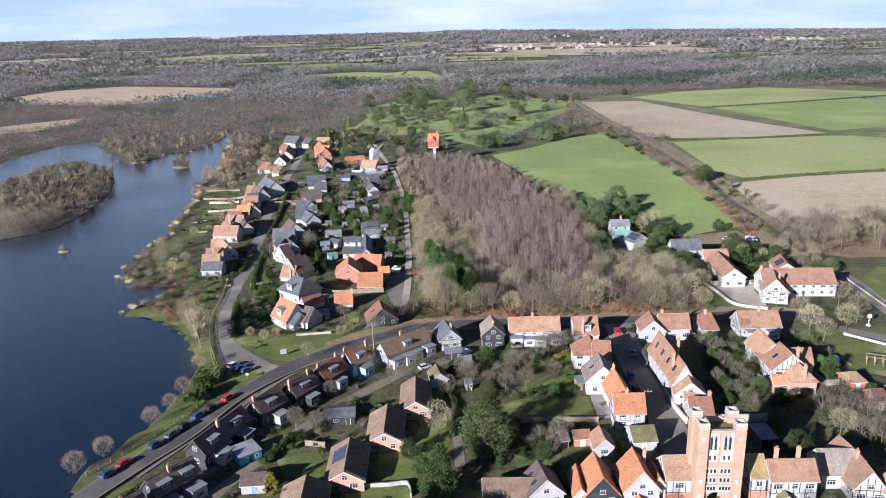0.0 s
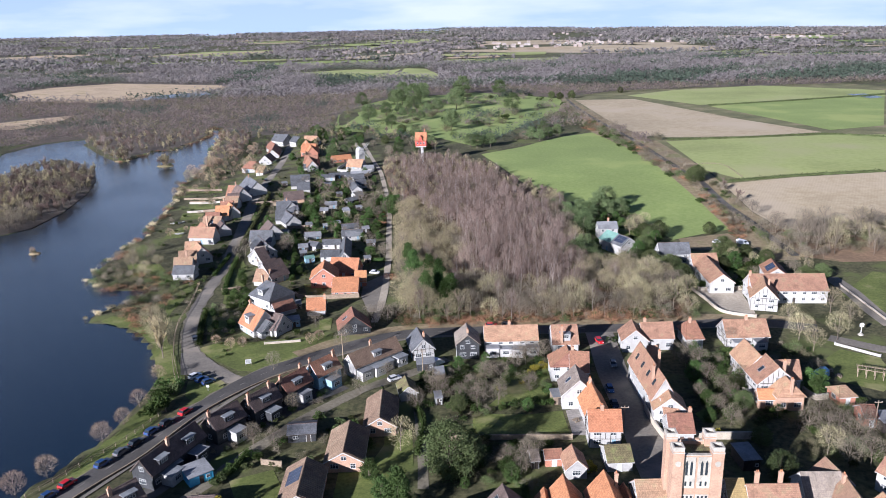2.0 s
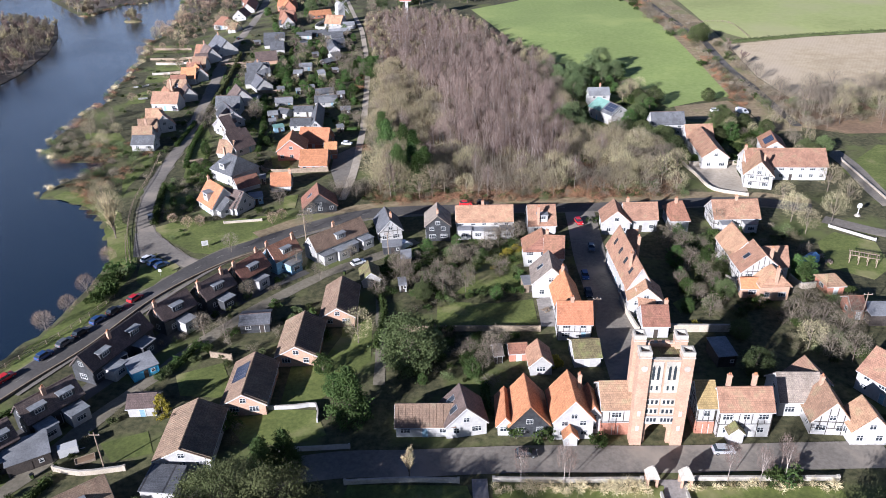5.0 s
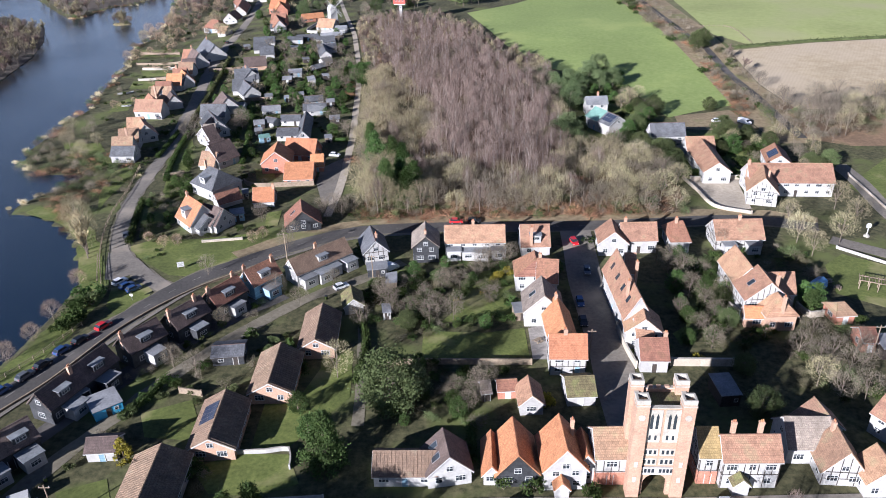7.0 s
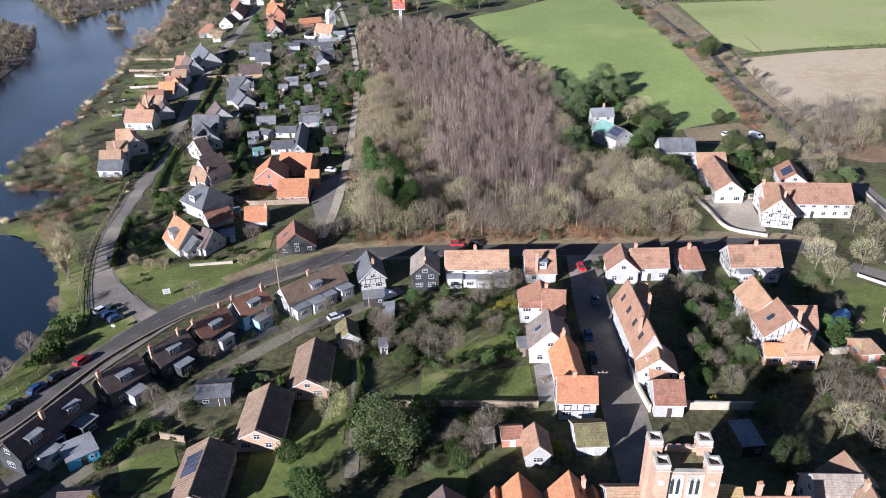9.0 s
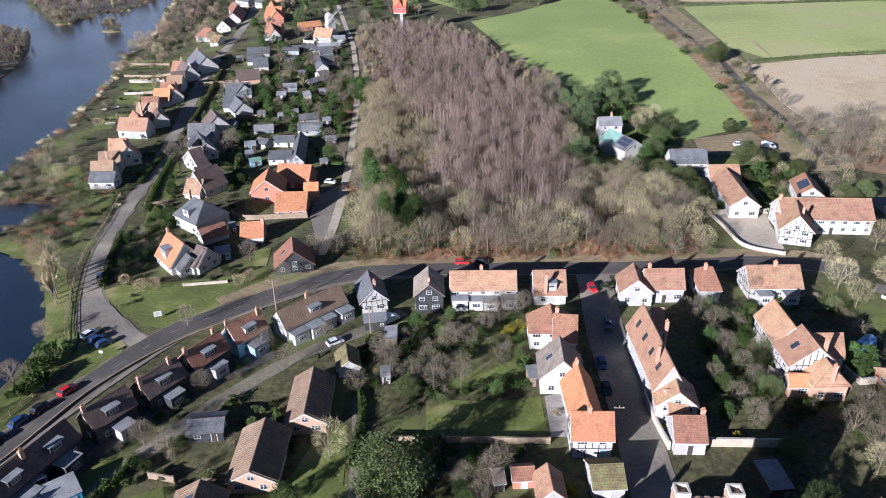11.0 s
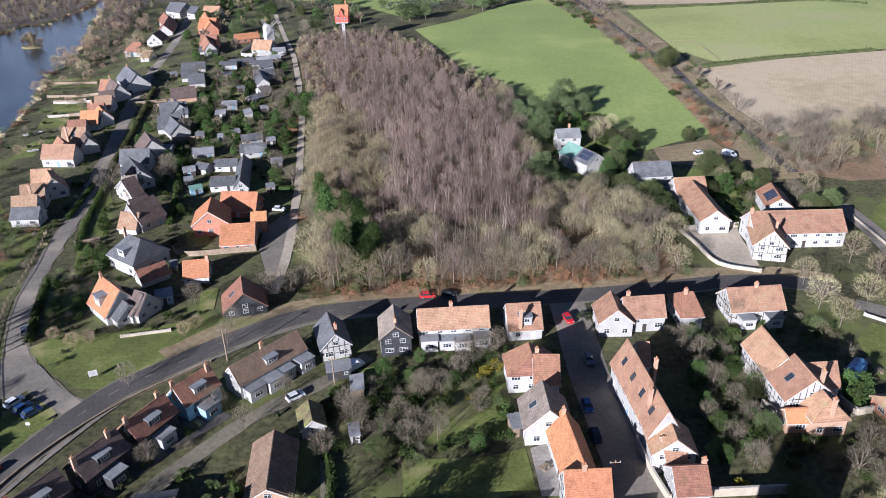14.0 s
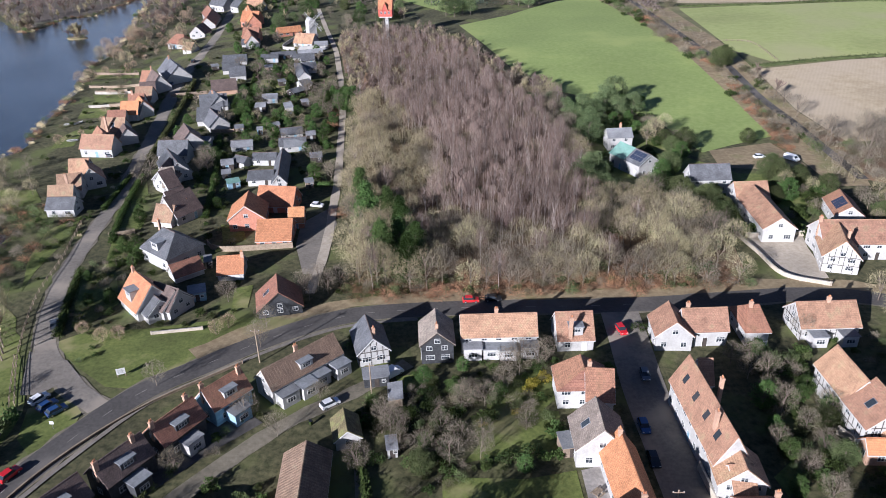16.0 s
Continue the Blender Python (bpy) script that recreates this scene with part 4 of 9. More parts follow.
WALLBANK = [(87.2, 290.4), (110.9, 297.2), (114.3, 274.5), (102, 272), (85.7, 274.8)]
sheet("pavement_wallbank", WALLBANK, 0.11, "drygrass", 0, "pale dry grass bank at the field corner", "pavement")
YARD = [(-43.9, 225), (-44.7, 238.6), (-37.5, 249.2), (-34.5, 237.7), (-35.4, 223.1), (-34.9, 209.5), (-39.5, 209.5)]
sheet("pavement_yard", YARD, 0.11, "lane", 0, "grey house yard", "pavement")
PATIO = [(17.8, 141.8), (22.4, 143.1), (21.4, 130.2), (17.9, 130.3)]
sheet("pavement_patio", PATIO, 0.11, "paving", 0, "garden patio", "pavement")
GARB = [(-50.6, 80.2), (-44.7, 83.6), (-37, 76.9), (-33.7, 70.7), (-47.9, 64), (-53.9, 73.1)]
sheet("pavement_garB", GARB, 0.11, "lane", 0, "grey drive of the bungalow", "pavement")
# Dark sheet: the paving's tone also stands in for the houses' shade.
BACK_YARDS = [(-79, 93), (-74, 103), (-69, 113), (-63, 124), (-55, 136), (-46, 147), (-38, 155), (-44, 160), (-52, 150.5), (-60, 139), (-67, 128), (-73, 116), (-78, 104), (-83, 95)]
sheet("pavement_back_yards", BACK_YARDS, 0.07, "asphalt", 0, "paved yards behind the black houses, darkened for their shade", "pavement")
GATEPATH = [(31.7, 84.8), (37.6, 84.8), (37.4, 83.4), (36.4, 79.1), (32.7, 79.1), (33.5, 83.4)]
sheet("pavement_gatepath", GATEPATH, 0.11, "paving", 0, "paved entrance with low walls", "pavement")
ribbon("lawn_bank", [(-93, 113), (-89, 129), (-87, 146), (-87, 158), (-95, 174)], 6.5, 0.05, "grass", "green grass bank between lake and road", "lawn", jitter=0.5)
ribbon("lawn_shore", [(-95, 174), (-104, 190), (-116, 201), (-128, 207)], 5.5, 0.06, "grass", "green lake shore", "lawn", jitter=0.6)

# ---- houses ----
BUILT = []


def window_mesh(w, h):
    """A lattice of frame and glazing bars, in one piece."""
    bars = max(1, round(w / 0.6)) - 1
    xs = [-w / 2, -w / 2 + 0.08]
    for i in range(bars):
        c = -w / 2 + w * (i + 1) / (bars + 1)
        xs += [c - 0.03, c + 0.03]
    xs += [w / 2 - 0.08, w / 2]
    zs = [0, 0.09, h * 0.62, h * 0.62 + 0.05, h - 0.08, h]
    bm = bmesh.new()
    v = {(i, j): bm.verts.new((x, -0.07, z)) for i, x in enumerate(xs) for j, z in enumerate(zs)}
    for i in range(len(xs) - 1):
        for j in range(len(zs) - 1):
            if i % 2 == 0 or j % 2 == 0:
                bm.faces.new((v[i, j], v[i + 1, j], v[i + 1, j + 1], v[i, j + 1]))
    r = bmesh.ops.extrude_face_region(bm, geom=bm.faces[:])
    bmesh.ops.translate(bm, verts=[g for g in r["geom"] if isinstance(g, bmesh.types.BMVert)], vec=(0, 0.12, 0))
    return bm


WINDOWS = {}


def add_window(parent, m, w, h):
    """A framed window with its pane, facing -Y at m."""
    if (w, h) not in WINDOWS:
        a = put("window", window_mesh(w, h), "frame")
        b = put("pane", boxed(-w / 2 + 0.07, w / 2 - 0.07, -0.02, 0.02, 0.07, h - 0.07), "glass")
        WINDOWS[w, h] = (a.data, b.data)
        bpy.data.objects.remove(a)
        bpy.data.objects.remove(b)
    f, p = WINDOWS[w, h]
    o = new("window", f)
    o.parent, o.matrix_basis = parent, m
    q = new("pane", p)
    q.parent = o
    return o


def chimney(parent, x, y, z0, z1, material="brick", w=0.75, d=0.55):
    bm = boxed(x - w / 2, x + w / 2, y - d / 2, y + d / 2, z0, z1)
    box(bm, x - w / 2 - 0.07, x + w / 2 + 0.07, y - d / 2 - 0.07, y + d / 2 + 0.07, z1 - 0.32, z1 - 0.12)
    c = part("chimney", bm, material, parent)
    pots = bmesh.new()
    for k in (-0.2, 0.2):
        tube(pots, (x + k * w, y, z1), (x + k * w, y, z1 + 0.4), 0.13, 0.1, 8)
    part("chimney_pot", pots, "orange", c)


def slab(name, poly, parent, material, thick=0.16):
    a, b, c = (Vector(p) for p in poly[:3])
    n = (b - a).cross(c - a).normalized()
    if n.z < 0:
        n = -n
    return part(name, prism(bmesh.new(), poly, n * thick), material, parent)


def beams(parent, m, w, h, gable, rng):
    """Dark timbers on a white wall that faces -Y at m: sill, rail, posts."""
    pieces = [(-w / 2, w / 2, h - 0.14, h), (-w / 2, w / 2, h * 0.48, h * 0.48 + 0.12)]
    n = max(3, int(w / 1.15))
    for i in range(n + 1):
        c = -w / 2 + 0.09 + (w - 0.18) * i / n
        top = h + gable * max(0, 1 - abs(c) / (w / 2)) - 0.15
        pieces.append((c - 0.06, c + 0.06, 0.5 * h if i % 2 else 0.1, max(h, top)))
    for x0, x1, z0, z1 in pieces:
        part("timber_beam", boxed(x0, x1, -0.06, 0.02, z0, z1), "timber", parent, at=m)


def house(label, x, y, rot, length, width, eave, ridge, roof="terra", wall="white", hip=0.0, chimneys=(), dormers=0, timber="", storeys=0, lower="", solar=False,
          extensions=0, group="", category="house", name="house", windows=True, skylights=0, over=0.35, seed=0):
    """A pitched-roof house. The ridge runs along local X; -Y is its southern side."""
    rng = random.Random(int(x * 7 + y * 13) + seed)
    e = thing(name, pose(x, y, gz(x, y), 0, 0, rot), label, category, group)
    hl, hw = length / 2, width / 2
    BUILT.append((x, y, rot, hl, hw))
    if y > 240:
        eave *= 0.84
    rise = ridge - eave
    storeys = storeys or (2 if eave > 4.2 else 1)
    # walls: one solid with gable or hipped ends
    inset = hip * min(hw, hl * 0.9)
    bm = bmesh.new()
    if hip:
        box(bm, -hl, hl, -hw, hw, -0.6, eave)
    else:
        prism(bm, [(-hl, -hw, -0.6), (-hl, hw, -0.6), (-hl, hw, eave), (-hl, 0, ridge), (-hl, -hw, eave)], (length, 0, 0))
    part("wall", bm, wall, e)
    if lower:
        part("lower_wall", boxed(-hl - 0.06, hl + 0.06, -hw - 0.06, hw + 0.06, -0.5, eave * 0.45), lower, e)
    # roof
    k = rise / hw
    ez, ey = eave - over * k, hw + over
    vx = hl + (0.25 if not hip else over)
    for s in (-1, 1):
        if hip:
            poly = [(-vx, s * ey, ez), (vx, s * ey, ez), (hl - inset, 0, ridge), (-hl + inset, 0, ridge)]
        else:
            poly = [(-vx, s * ey, ez), (vx, s * ey, ez), (vx, 0, ridge), (-vx, 0, ridge)]
        slab("roof_slope", [(a, b, c + 0.04) for a, b, c in poly], e, roof)
        if y < 270:
            part("gutter", boxed(-vx, vx, s * ey - 0.07, s * ey + 0.07, ez - 0.1, ez + 0.02), "frame" if wall != "black" else "timber", e)
    if roof == "brown":
        for s in (-1, 1):
            ribs = bmesh.new()
            for i in range(int(2 * vx / 0.62) + 1):
                a = -vx + 0.62 * i
                prism(ribs, [(a, s * ey, ez + 0.16), (a + 0.16, s * ey, ez + 0.16), (a + 0.08, s * ey, ez + 0.32)], (0, -s * ey, ridge - ez))
            part("tile_ribs", ribs, roof, e)
    if hip:
        for s in (-1, 1):
            slab("roof_hip", [(s * vx, -ey, ez + 0.04), (s * vx, ey, ez + 0.04), (s * (hl - inset), 0, ridge + 0.04)], e, roof)
    elif y < 290:
        for s in (-1, 1):
            b = bmesh.new()
            prism(b, [(s * vx, -ey, ez - 0.18), (s * vx, -ey, ez + 0.06), (s * vx, 0, ridge + 0.06), (s * vx, ey, ez + 0.06), (s * vx, ey, ez - 0.18), (s * vx, 0, ridge - 0.18)], (s * 0.05, 0, 0))
            part("bargeboard", b, "frame" if wall != "black" else "timber", e)
    rx = hl - inset if hip else vx
    if y < 330:
        part("ridge_tiles", tube(bmesh.new(), (-rx, 0, ridge + 0.18), (rx, 0, ridge + 0.18), 0.14, 0.14, 6), roof if roof != "slate" else "dark", e)
    for c in chimneys:
        chimney(e, c[0], c[1], eave, ridge + (c[2] if len(c) > 2 else 1.3), "white" if len(c) > 3 else "pinkbrick")
    # windows on all four walls
    sides = [(pose(0, -hw, 0), length), (pose(0, hw, 0, 0, 0, 180), length), (pose(-hl, 0, 0, 0, 0, -90), width), (pose(hl, 0, 0, 0, 0, 90), width)]
    if windows:
        for k2, (m, w) in enumerate(sides):
            if k2 == 1 and abs(rot) < 60 or k2 == 3 and y > 280:
                continue
            n = max(1, int(w / 3.0))
            for st in range(storeys):
                z = 0.95 + st * (eave - 0.1) / storeys
                if z + 1.0 > eave:
                    continue
                for i in range(n):
                    cx = -w / 2 + w * (i + 0.5) / n + rng.uniform(-0.2, 0.2)
                    if st == 0 and i == n // 2 and k2 == 0 and "wing" not in label and "lean-to" not in label:
                        d = part("door", boxed(-0.48, 0.48, -0.05, 0.05, 0, 2.05), rng.choice(("timber", "frame", "bluewood")), e, at=m @ pose(cx, 0, 0))
                        if y > 290:
                            continue
                        part("door_frame", box(boxed(-0.58, -0.48, -0.08, 0.02, 0, 2.15), 0.48, 0.58, -0.08, 0.02, 0, 2.15), "frame", d)
                        continue
                    add_window(e, m @ pose(cx, 0, z), rng.choice((1.2, 1.2, 1.8)), 1.1 if eave / storeys < 2.7 else 1.25)
            if k2 > 1 and not hip and rise > 2.2:
                add_window(e, m @ pose(0, 0, eave + 0.25), 1.2, 1.1)
    if timber:
        for k2, (m, w) in enumerate(sides):
            if "fblr"[k2] in timber and not (k2 == 1 and abs(rot) < 60):
                beams(e, m, w, eave, rise - 0.3 if k2 > 1 and not hip else 0, rng)
    # dormers on the southern slope
    for i in range(dormers):
        cx = -hl + length * (i + 0.5) / dormers
        dw = min(1.4, length / dormers * 0.36)
        dz = eave + rise * 0.66
        yf = -hw * 0.9
        dm = part("dormer", boxed(cx - dw, cx + dw, yf, -hw * 0.3, eave - 0.1, dz), "white" if wall != "black" else "black", e)
        part("dormer_roof", boxed(cx - dw - 0.2, cx + dw + 0.2, yf - 0.25, -hw * 0.25, dz, dz + 0.14), "lead", dm)
        add_window(dm, pose(cx, yf, dz - 1.2), 1.8, 1.0)
    # flat-roofed rear extensions on the southern side
    for i in range(extensions):
        cx = -hl + length * (i + 0.5) / extensions + rng.uniform(-0.4, 0.4)
        ew, ed, eh = rng.uniform(1.5, 2.0), rng.uniform(2.2, 3.4), min(eave - 0.2, rng.uniform(2.5, 2.9))
        ex = part("extension", boxed(cx - ew, cx + ew, -hw - ed, -hw + 0.05, -0.5, eh), rng.choice((wall, wall, "white")), e)
        part("extension_roof", boxed(cx - ew - 0.2, cx + ew + 0.2, -hw - ed - 0.2, -hw + 0.02, eh, eh + 0.14), rng.choice(("lead", "felt")), ex)
        add_window(ex, pose(cx, -hw - ed, 0.9), 1.8, 1.1)
    for i in range(skylights):
        cx = -hl + length * (i + 0.7) / (skylights + 0.4)
        t = 0.55
        s = 1 if rot > 45 else -1
        m = pose(cx, s * hw * t, ridge - rise * t + 0.24, s * -math.degrees(math.atan2(rise, hw)))
        sk = part("skylight", boxed(-0.7, 0.7, -0.95, 0.95, -0.04, 0.05), "steel", e, at=m)
        part("pane", boxed(-0.6, 0.6, -0.85, 0.85, 0.05, 0.065), "glass", sk)
    if solar:
        s = 1 if rot > 45 else -1
        for i in range(4):
            for j in range(2):
                t = 0.28 + 0.36 * j
                m = pose(-hl * 0.5 + 1.08 * i * 1.2, s * hw * t, ridge - rise * t + 0.26, s * -math.degrees(math.atan2(rise, hw)))
                part("solar_panel", boxed(-0.58, 0.58, -0.82, 0.82, 0, 0.05), "solar", e, at=m)
    return e


def shed(label, x, y, rot, length, width, high, wall="wood", roof="felt", slope=0.35):
    """A small flat-roofed outbuilding."""
    e = thing("shed", pose(x, y, gz(x, y), 0, 0, rot), label, "shed")
    hl, hw = length / 2, width / 2
    BUILT.append((x, y, rot, hl, hw))
    part("wall", prism(bmesh.new(), [(-hl, -hw, -0.4), (-hl, hw, -0.4), (-hl, hw, high), (-hl, -hw, high - slope)], (length, 0, 0)), wall, e)
    slab("roof", [(-hl - 0.2, -hw - 0.2, high - slope - 0.01), (hl + 0.2, -hw - 0.2, high - slope - 0.01), (hl + 0.2, hw + 0.2, high + 0.02), (-hl - 0.2, hw + 0.2, high + 0.02)], e, roof, 0.12)
    part("door", boxed(-0.45, 0.45, -hw - 0.05, -hw + 0.05, 0, 1.9), "timber", e)
    add_window(e, pose(hl * 0.55, -hw, 0.95), 0.8, 0.8)
    return e

# houses facing the green
house("black weatherboarded house with a bright orange tile roof", 12.2, 99.8, -87.2, 9.1, 6.9, 2.7, 6.8, "orange", "black", group="houses facing the green")
house("white rendered lean-to with a bright orange tile roof", 8.2, 99.7, 89.5, 8.3, 2.7, 2.5, 4.2, "orange", "white", group="houses facing the green")
house("white rendered house with a bright orange tile roof", 19.9, 98.8, -87.4, 8.4, 6.9, 4.4, 8.6, "orange", "white", chimneys=[(-1.7, 1.8)], group="houses facing the green")
house("white rendered wing with a bright orange tile roof", 23.6, 99.2, -87.4, 6.2, 4.6, 3.0, 6.2, "orange", "white", group="houses facing the green")
house("small white porch with a steep orange tile roof", 19.4, 93.6, -87.4, 1.7, 2.3, 2.0, 3.3, "orange", "white", windows=False, group="houses facing the green", name="porch", category="porch", over=0.2)
house("small white porch with a pale tile roof", 48.2, 94.3, -87.4, 1.8, 2.6, 2.3, 3.5, "moss", "white", windows=False, group="houses facing the green", name="porch", category="porch", over=0.2)
house("white rendered house with a faded pinkish tile roof", 27.6, 99.4, 1.2, 5.2, 7.2, 6, 9, "pink", "white", group="houses facing the green", timber='fblr', lower='brick', storeys=2)
house("white rendered house with a ochre tile roof", 43.5, 99.5, -0.6, 3.1, 6.8, 6, 9, "ochre", "white", group="houses facing the green", timber='fblr', lower='brick', storeys=2)
house("white rendered house with a weathered terracotta tile roof", 50.0, 97.9, 0.5, 9.2, 5.5, 6, 8.8, "terra", "white", chimneys=[(-2.8, 0.4, 2.6), (1.6, 0.4, 2.6)], group="houses facing the green", timber='fblr', storeys=2)
house("white rendered house with a faded pinkish tile roof", 65.6, 98.9, 85.6, 6.5, 6.7, 3, 7.2, "pink", "white", chimneys=[(2.7, 0.6)], group="houses facing the green", timber='lr')
house("white rendered wing with a grey tile roof", 62.0, 104.3, -0.6, 7.4, 7.3, 3.6, 7, "grey_tile", "white", group="houses facing the green")
house("white rendered wing with a faded pinkish tile roof", 65.6, 107.2, -84.0, 4.2, 7.3, 3.6, 7, "pink", "white", group="houses facing the green")
house("white rendered house with a weathered terracotta tile roof", 71.0, 95.7, 89.6, 5.3, 6.3, 3.2, 6.4, "terra", "white", group="houses facing the green")
house("white rendered house with a weathered terracotta tile roof", 81.1, 107.8, -59.8, 7.0, 8.3, 4.4, 8, "terra", "white", group="houses facing the green")
house("white rendered outbuilding with a mossy tile roof", 25.6, 118.9, 3.6, 5.3, 6.5, 2.5, 4.4, "moss", "white")
house("white rendered outbuilding with a weathered terracotta tile roof", 16.0, 115.9, -86.3, 5.7, 4.3, 2.6, 4.6, "terra", "white")
house("red brick outbuilding with a red tile roof", 11.8, 119.4, 5.5, 3.6, 3.3, 2.2, 3.2, "red", "brick")
house("dark timber outbuilding with a grey tile roof", 7.6, 118.6, 11.2, 1.6, 3.3, 2.3, 3.6, "grey_tile", "timber")
house("white rendered bungalow with a brown concrete tile roof", -6.2, 98.2, 0.5, 10.5, 6.0, 2.6, 4.9, "brown", "white", group="bungalows")
house("white rendered house with a dark tile roof", 0.6, 98.6, -79.2, 6.6, 7.3, 3, 6.5, "dark", "white", group="houses facing the green", skylights=2)

# bungalows in their gardens
house("pink brick bungalow with a brown concrete tile roof", -27.5, 137.5, -87.3, 13.6, 7.4, 2.7, 5, "brown", "pinkbrick", group="bungalows")
house("pink brick bungalow with a brown concrete tile roof", -33.7, 122.7, -88.4, 12.9, 8.2, 2.7, 5, "brown", "pinkbrick", group="bungalows")
house("pink brick bungalow with solar panels on a brown tile roof", -40.7, 107.6, -87.4, 13.0, 8.1, 2.7, 5, "brown", "pinkbrick", group="bungalows", solar=True)
house("white rendered bungalow with a brown concrete tile roof", -47.6, 93.2, -86.4, 12.9, 9.3, 2.7, 5, "brown", "white", group="bungalows")
house("white rendered bungalow with a brown concrete tile roof", -60.4, 76.1, 40.3, 10.0, 5.7, 3.2, 6.4, "brown", "white", group="bungalows", dormers=1)

# black boarded houses between the road and the back lane
house("white rendered house with a brown concrete tile roof", -33.0, 167.8, 44.9, 16.5, 5.5, 3.6, 6.6, "brown", "white", chimneys=[(-0.1, 0.7)], group="black boarded houses by the lake road", dormers=1, extensions=4)
house("blue boarded house with a red tile roof", -45.6, 159.0, 51.2, 8.1, 5.5, 4, 7, "red", "bluewood", chimneys=[(-3.9, 0.4), (3.4, -0.6)], group="black boarded houses by the lake road", dormers=1, extensions=1)
house("black weatherboarded house with a red tile roof", -52.0, 150.4, 57.6, 8.9, 5.5, 4, 6.8, "red", "black", chimneys=[(-4.3, -0.3), (3.4, 0.3)], group="black boarded houses by the lake road", dormers=1, extensions=1)
house("black weatherboarded house with a dark tile roof", -58.0, 141.4, 57.4, 8.8, 5.5, 4, 6.8, "dark", "black", chimneys=[(-4.3, -0.7), (2.7, -0.4)], group="black boarded houses by the lake road", dormers=1, extensions=1)
house("black weatherboarded house with a dark tile roof", -64.6, 132.5, 57.4, 8.7, 5.5, 4, 6.8, "dark", "black", chimneys=[(-4.1, -0.2)], group="black boarded houses by the lake road", dormers=1, extensions=1)
house("black weatherboarded house with a dark tile roof", -72.4, 119.0, 68.9, 16.8, 5.5, 3.8, 6.6, "dark", "black", chimneys=[(-0.9, -0.6)], group="black boarded houses by the lake road", dormers=2, extensions=2)
house("black weatherboarded house with a dark tile roof", -76.8, 100.5, 54.5, 10.6, 5.5, 3.8, 6.6, "dark", "black", chimneys=[(-0.4, -0.5)], group="black boarded houses by the lake road", dormers=2, extensions=2)
house("black weatherboarded house with a dark tile roof", -82.5, 89.2, 52.0, 9.0, 5.5, 3.8, 6.6, "dark", "black", chimneys=[(0.2, -0.7)], group="black boarded houses by the lake road", dormers=2, extensions=2)
house("black weatherboarded house with a dark tile roof", -87.8, 80.2, 56.4, 7.8, 5.5, 3.8, 6.6, "dark", "black", group="black boarded houses by the lake road", dormers=2, extensions=2)
house("white rendered cottage with a dark tile roof", -60.0, 103.0, 5.1, 5.1, 4.3, 2.3, 3.6, "dark", "white")
house("black boarded garage with a dark slate roof", -45.6, 131.2, 7.1, 6.4, 5.3, 2.3, 3.2, "slate", "black")
house("white rendered outbuilding with a mossy tile roof", -22.2, 150.8, -77.0, 5.8, 4.3, 2.3, 4, "moss", "white")

# houses along the high road
house("white rendered house with a grey slate roof", -20.0, 176.3, -75.2, 8.8, 6.3, 3.3, 6.4, "slate", "white", chimneys=[(2.5, 0.5)], group="houses along the high road", timber='fblr')
house("black weatherboarded house with a brown-grey tile roof", -6.3, 176.4, -87.2, 8.5, 6.5, 4.6, 7.4, "grey_tile", "black", chimneys=[(2.8, 0.0)], group="houses along the high road")
house("white rendered terrace with a weathered terracotta tile roof", 6.5, 178.2, 1.0, 15.4, 5.5, 4.3, 7.6, "terra", "white", chimneys=[(-0.4, 0.4)], group="houses along the high road", extensions=4)
house("white rendered house with a weathered terracotta tile roof", 22.2, 179.5, 1.9, 7.4, 7.9, 2.9, 7, "terra", "white", chimneys=[(-1.2, -3.8)], group="houses along the high road", dormers=1)
house("white rendered house with a weathered terracotta tile roof", 42.5, 178.8, 87.1, 7.6, 7.3, 3.8, 7, "terra", "white", group="houses along the high road")
house("white rendered house with a weathered terracotta tile roof", 49.1, 179.2, 1.6, 9.1, 5.5, 4, 7.5, "terra", "white", chimneys=[(-3.3, 0.5)], group="houses along the high road")
house("white rendered house with a red tile roof", 59.8, 180.9, 0.1, 4.6, 9.3, 3.6, 7, "red", "white", chimneys=[(-0.6, -0.4)], group="houses along the high road", hip=0.5)
house("white rendered house with a weathered terracotta tile roof", 75.6, 182.1, 1.2, 12.4, 8.1, 3.2, 6.8, "terra", "white", chimneys=[(0.5, -0.1)], group="houses along the high road", timber="fl", extensions=2)

# houses on the street
house("white rendered house with a red tile roof", 23.5, 158.8, -6.2, 4.8, 9.3, 4.5, 8, "red", "white", chimneys=[(-1.8, 0.6)], group="houses on the street")
house("white rendered wing with a red tile roof", 20.7, 161.0, -89.6, 6.8, 9.3, 4.5, 8, "red", "white", group="houses on the street", hip=0.4)
house("white rendered house with a grey tile roof", 21.2, 146.6, 89.4, 8.1, 8.3, 4, 8, "grey_tile", "white", group="houses on the street", skylights=1)
house("white rendered house with a bright orange tile roof", 24.1, 136.2, -87.2, 14.1, 5.5, 3.6, 7.5, "orange", "white", chimneys=[(-6.0, -0.2)], group="houses on the street")
house("white rendered house with a bright orange tile roof", 24.4, 127.8, -1.0, 7.2, 5.5, 4.5, 8, "orange", "white", chimneys=[(-0.5, 0.0)], group="houses on the street", timber='fblr')
house("long white house with a terracotta roof and skylights", 40.1, 148.3, -87.2, 21.2, 5.5, 5.6, 10.5, "terra", "white", chimneys=[(-2.5, 2.6), (5.8, -1.4)], group="houses on the street", skylights=4, storeys=2)
house("white rendered wing with a weathered terracotta tile roof", 43.2, 160.6, -1.5, 2.3, 5.3, 5, 8.5, "terra", "white", group="houses on the street")
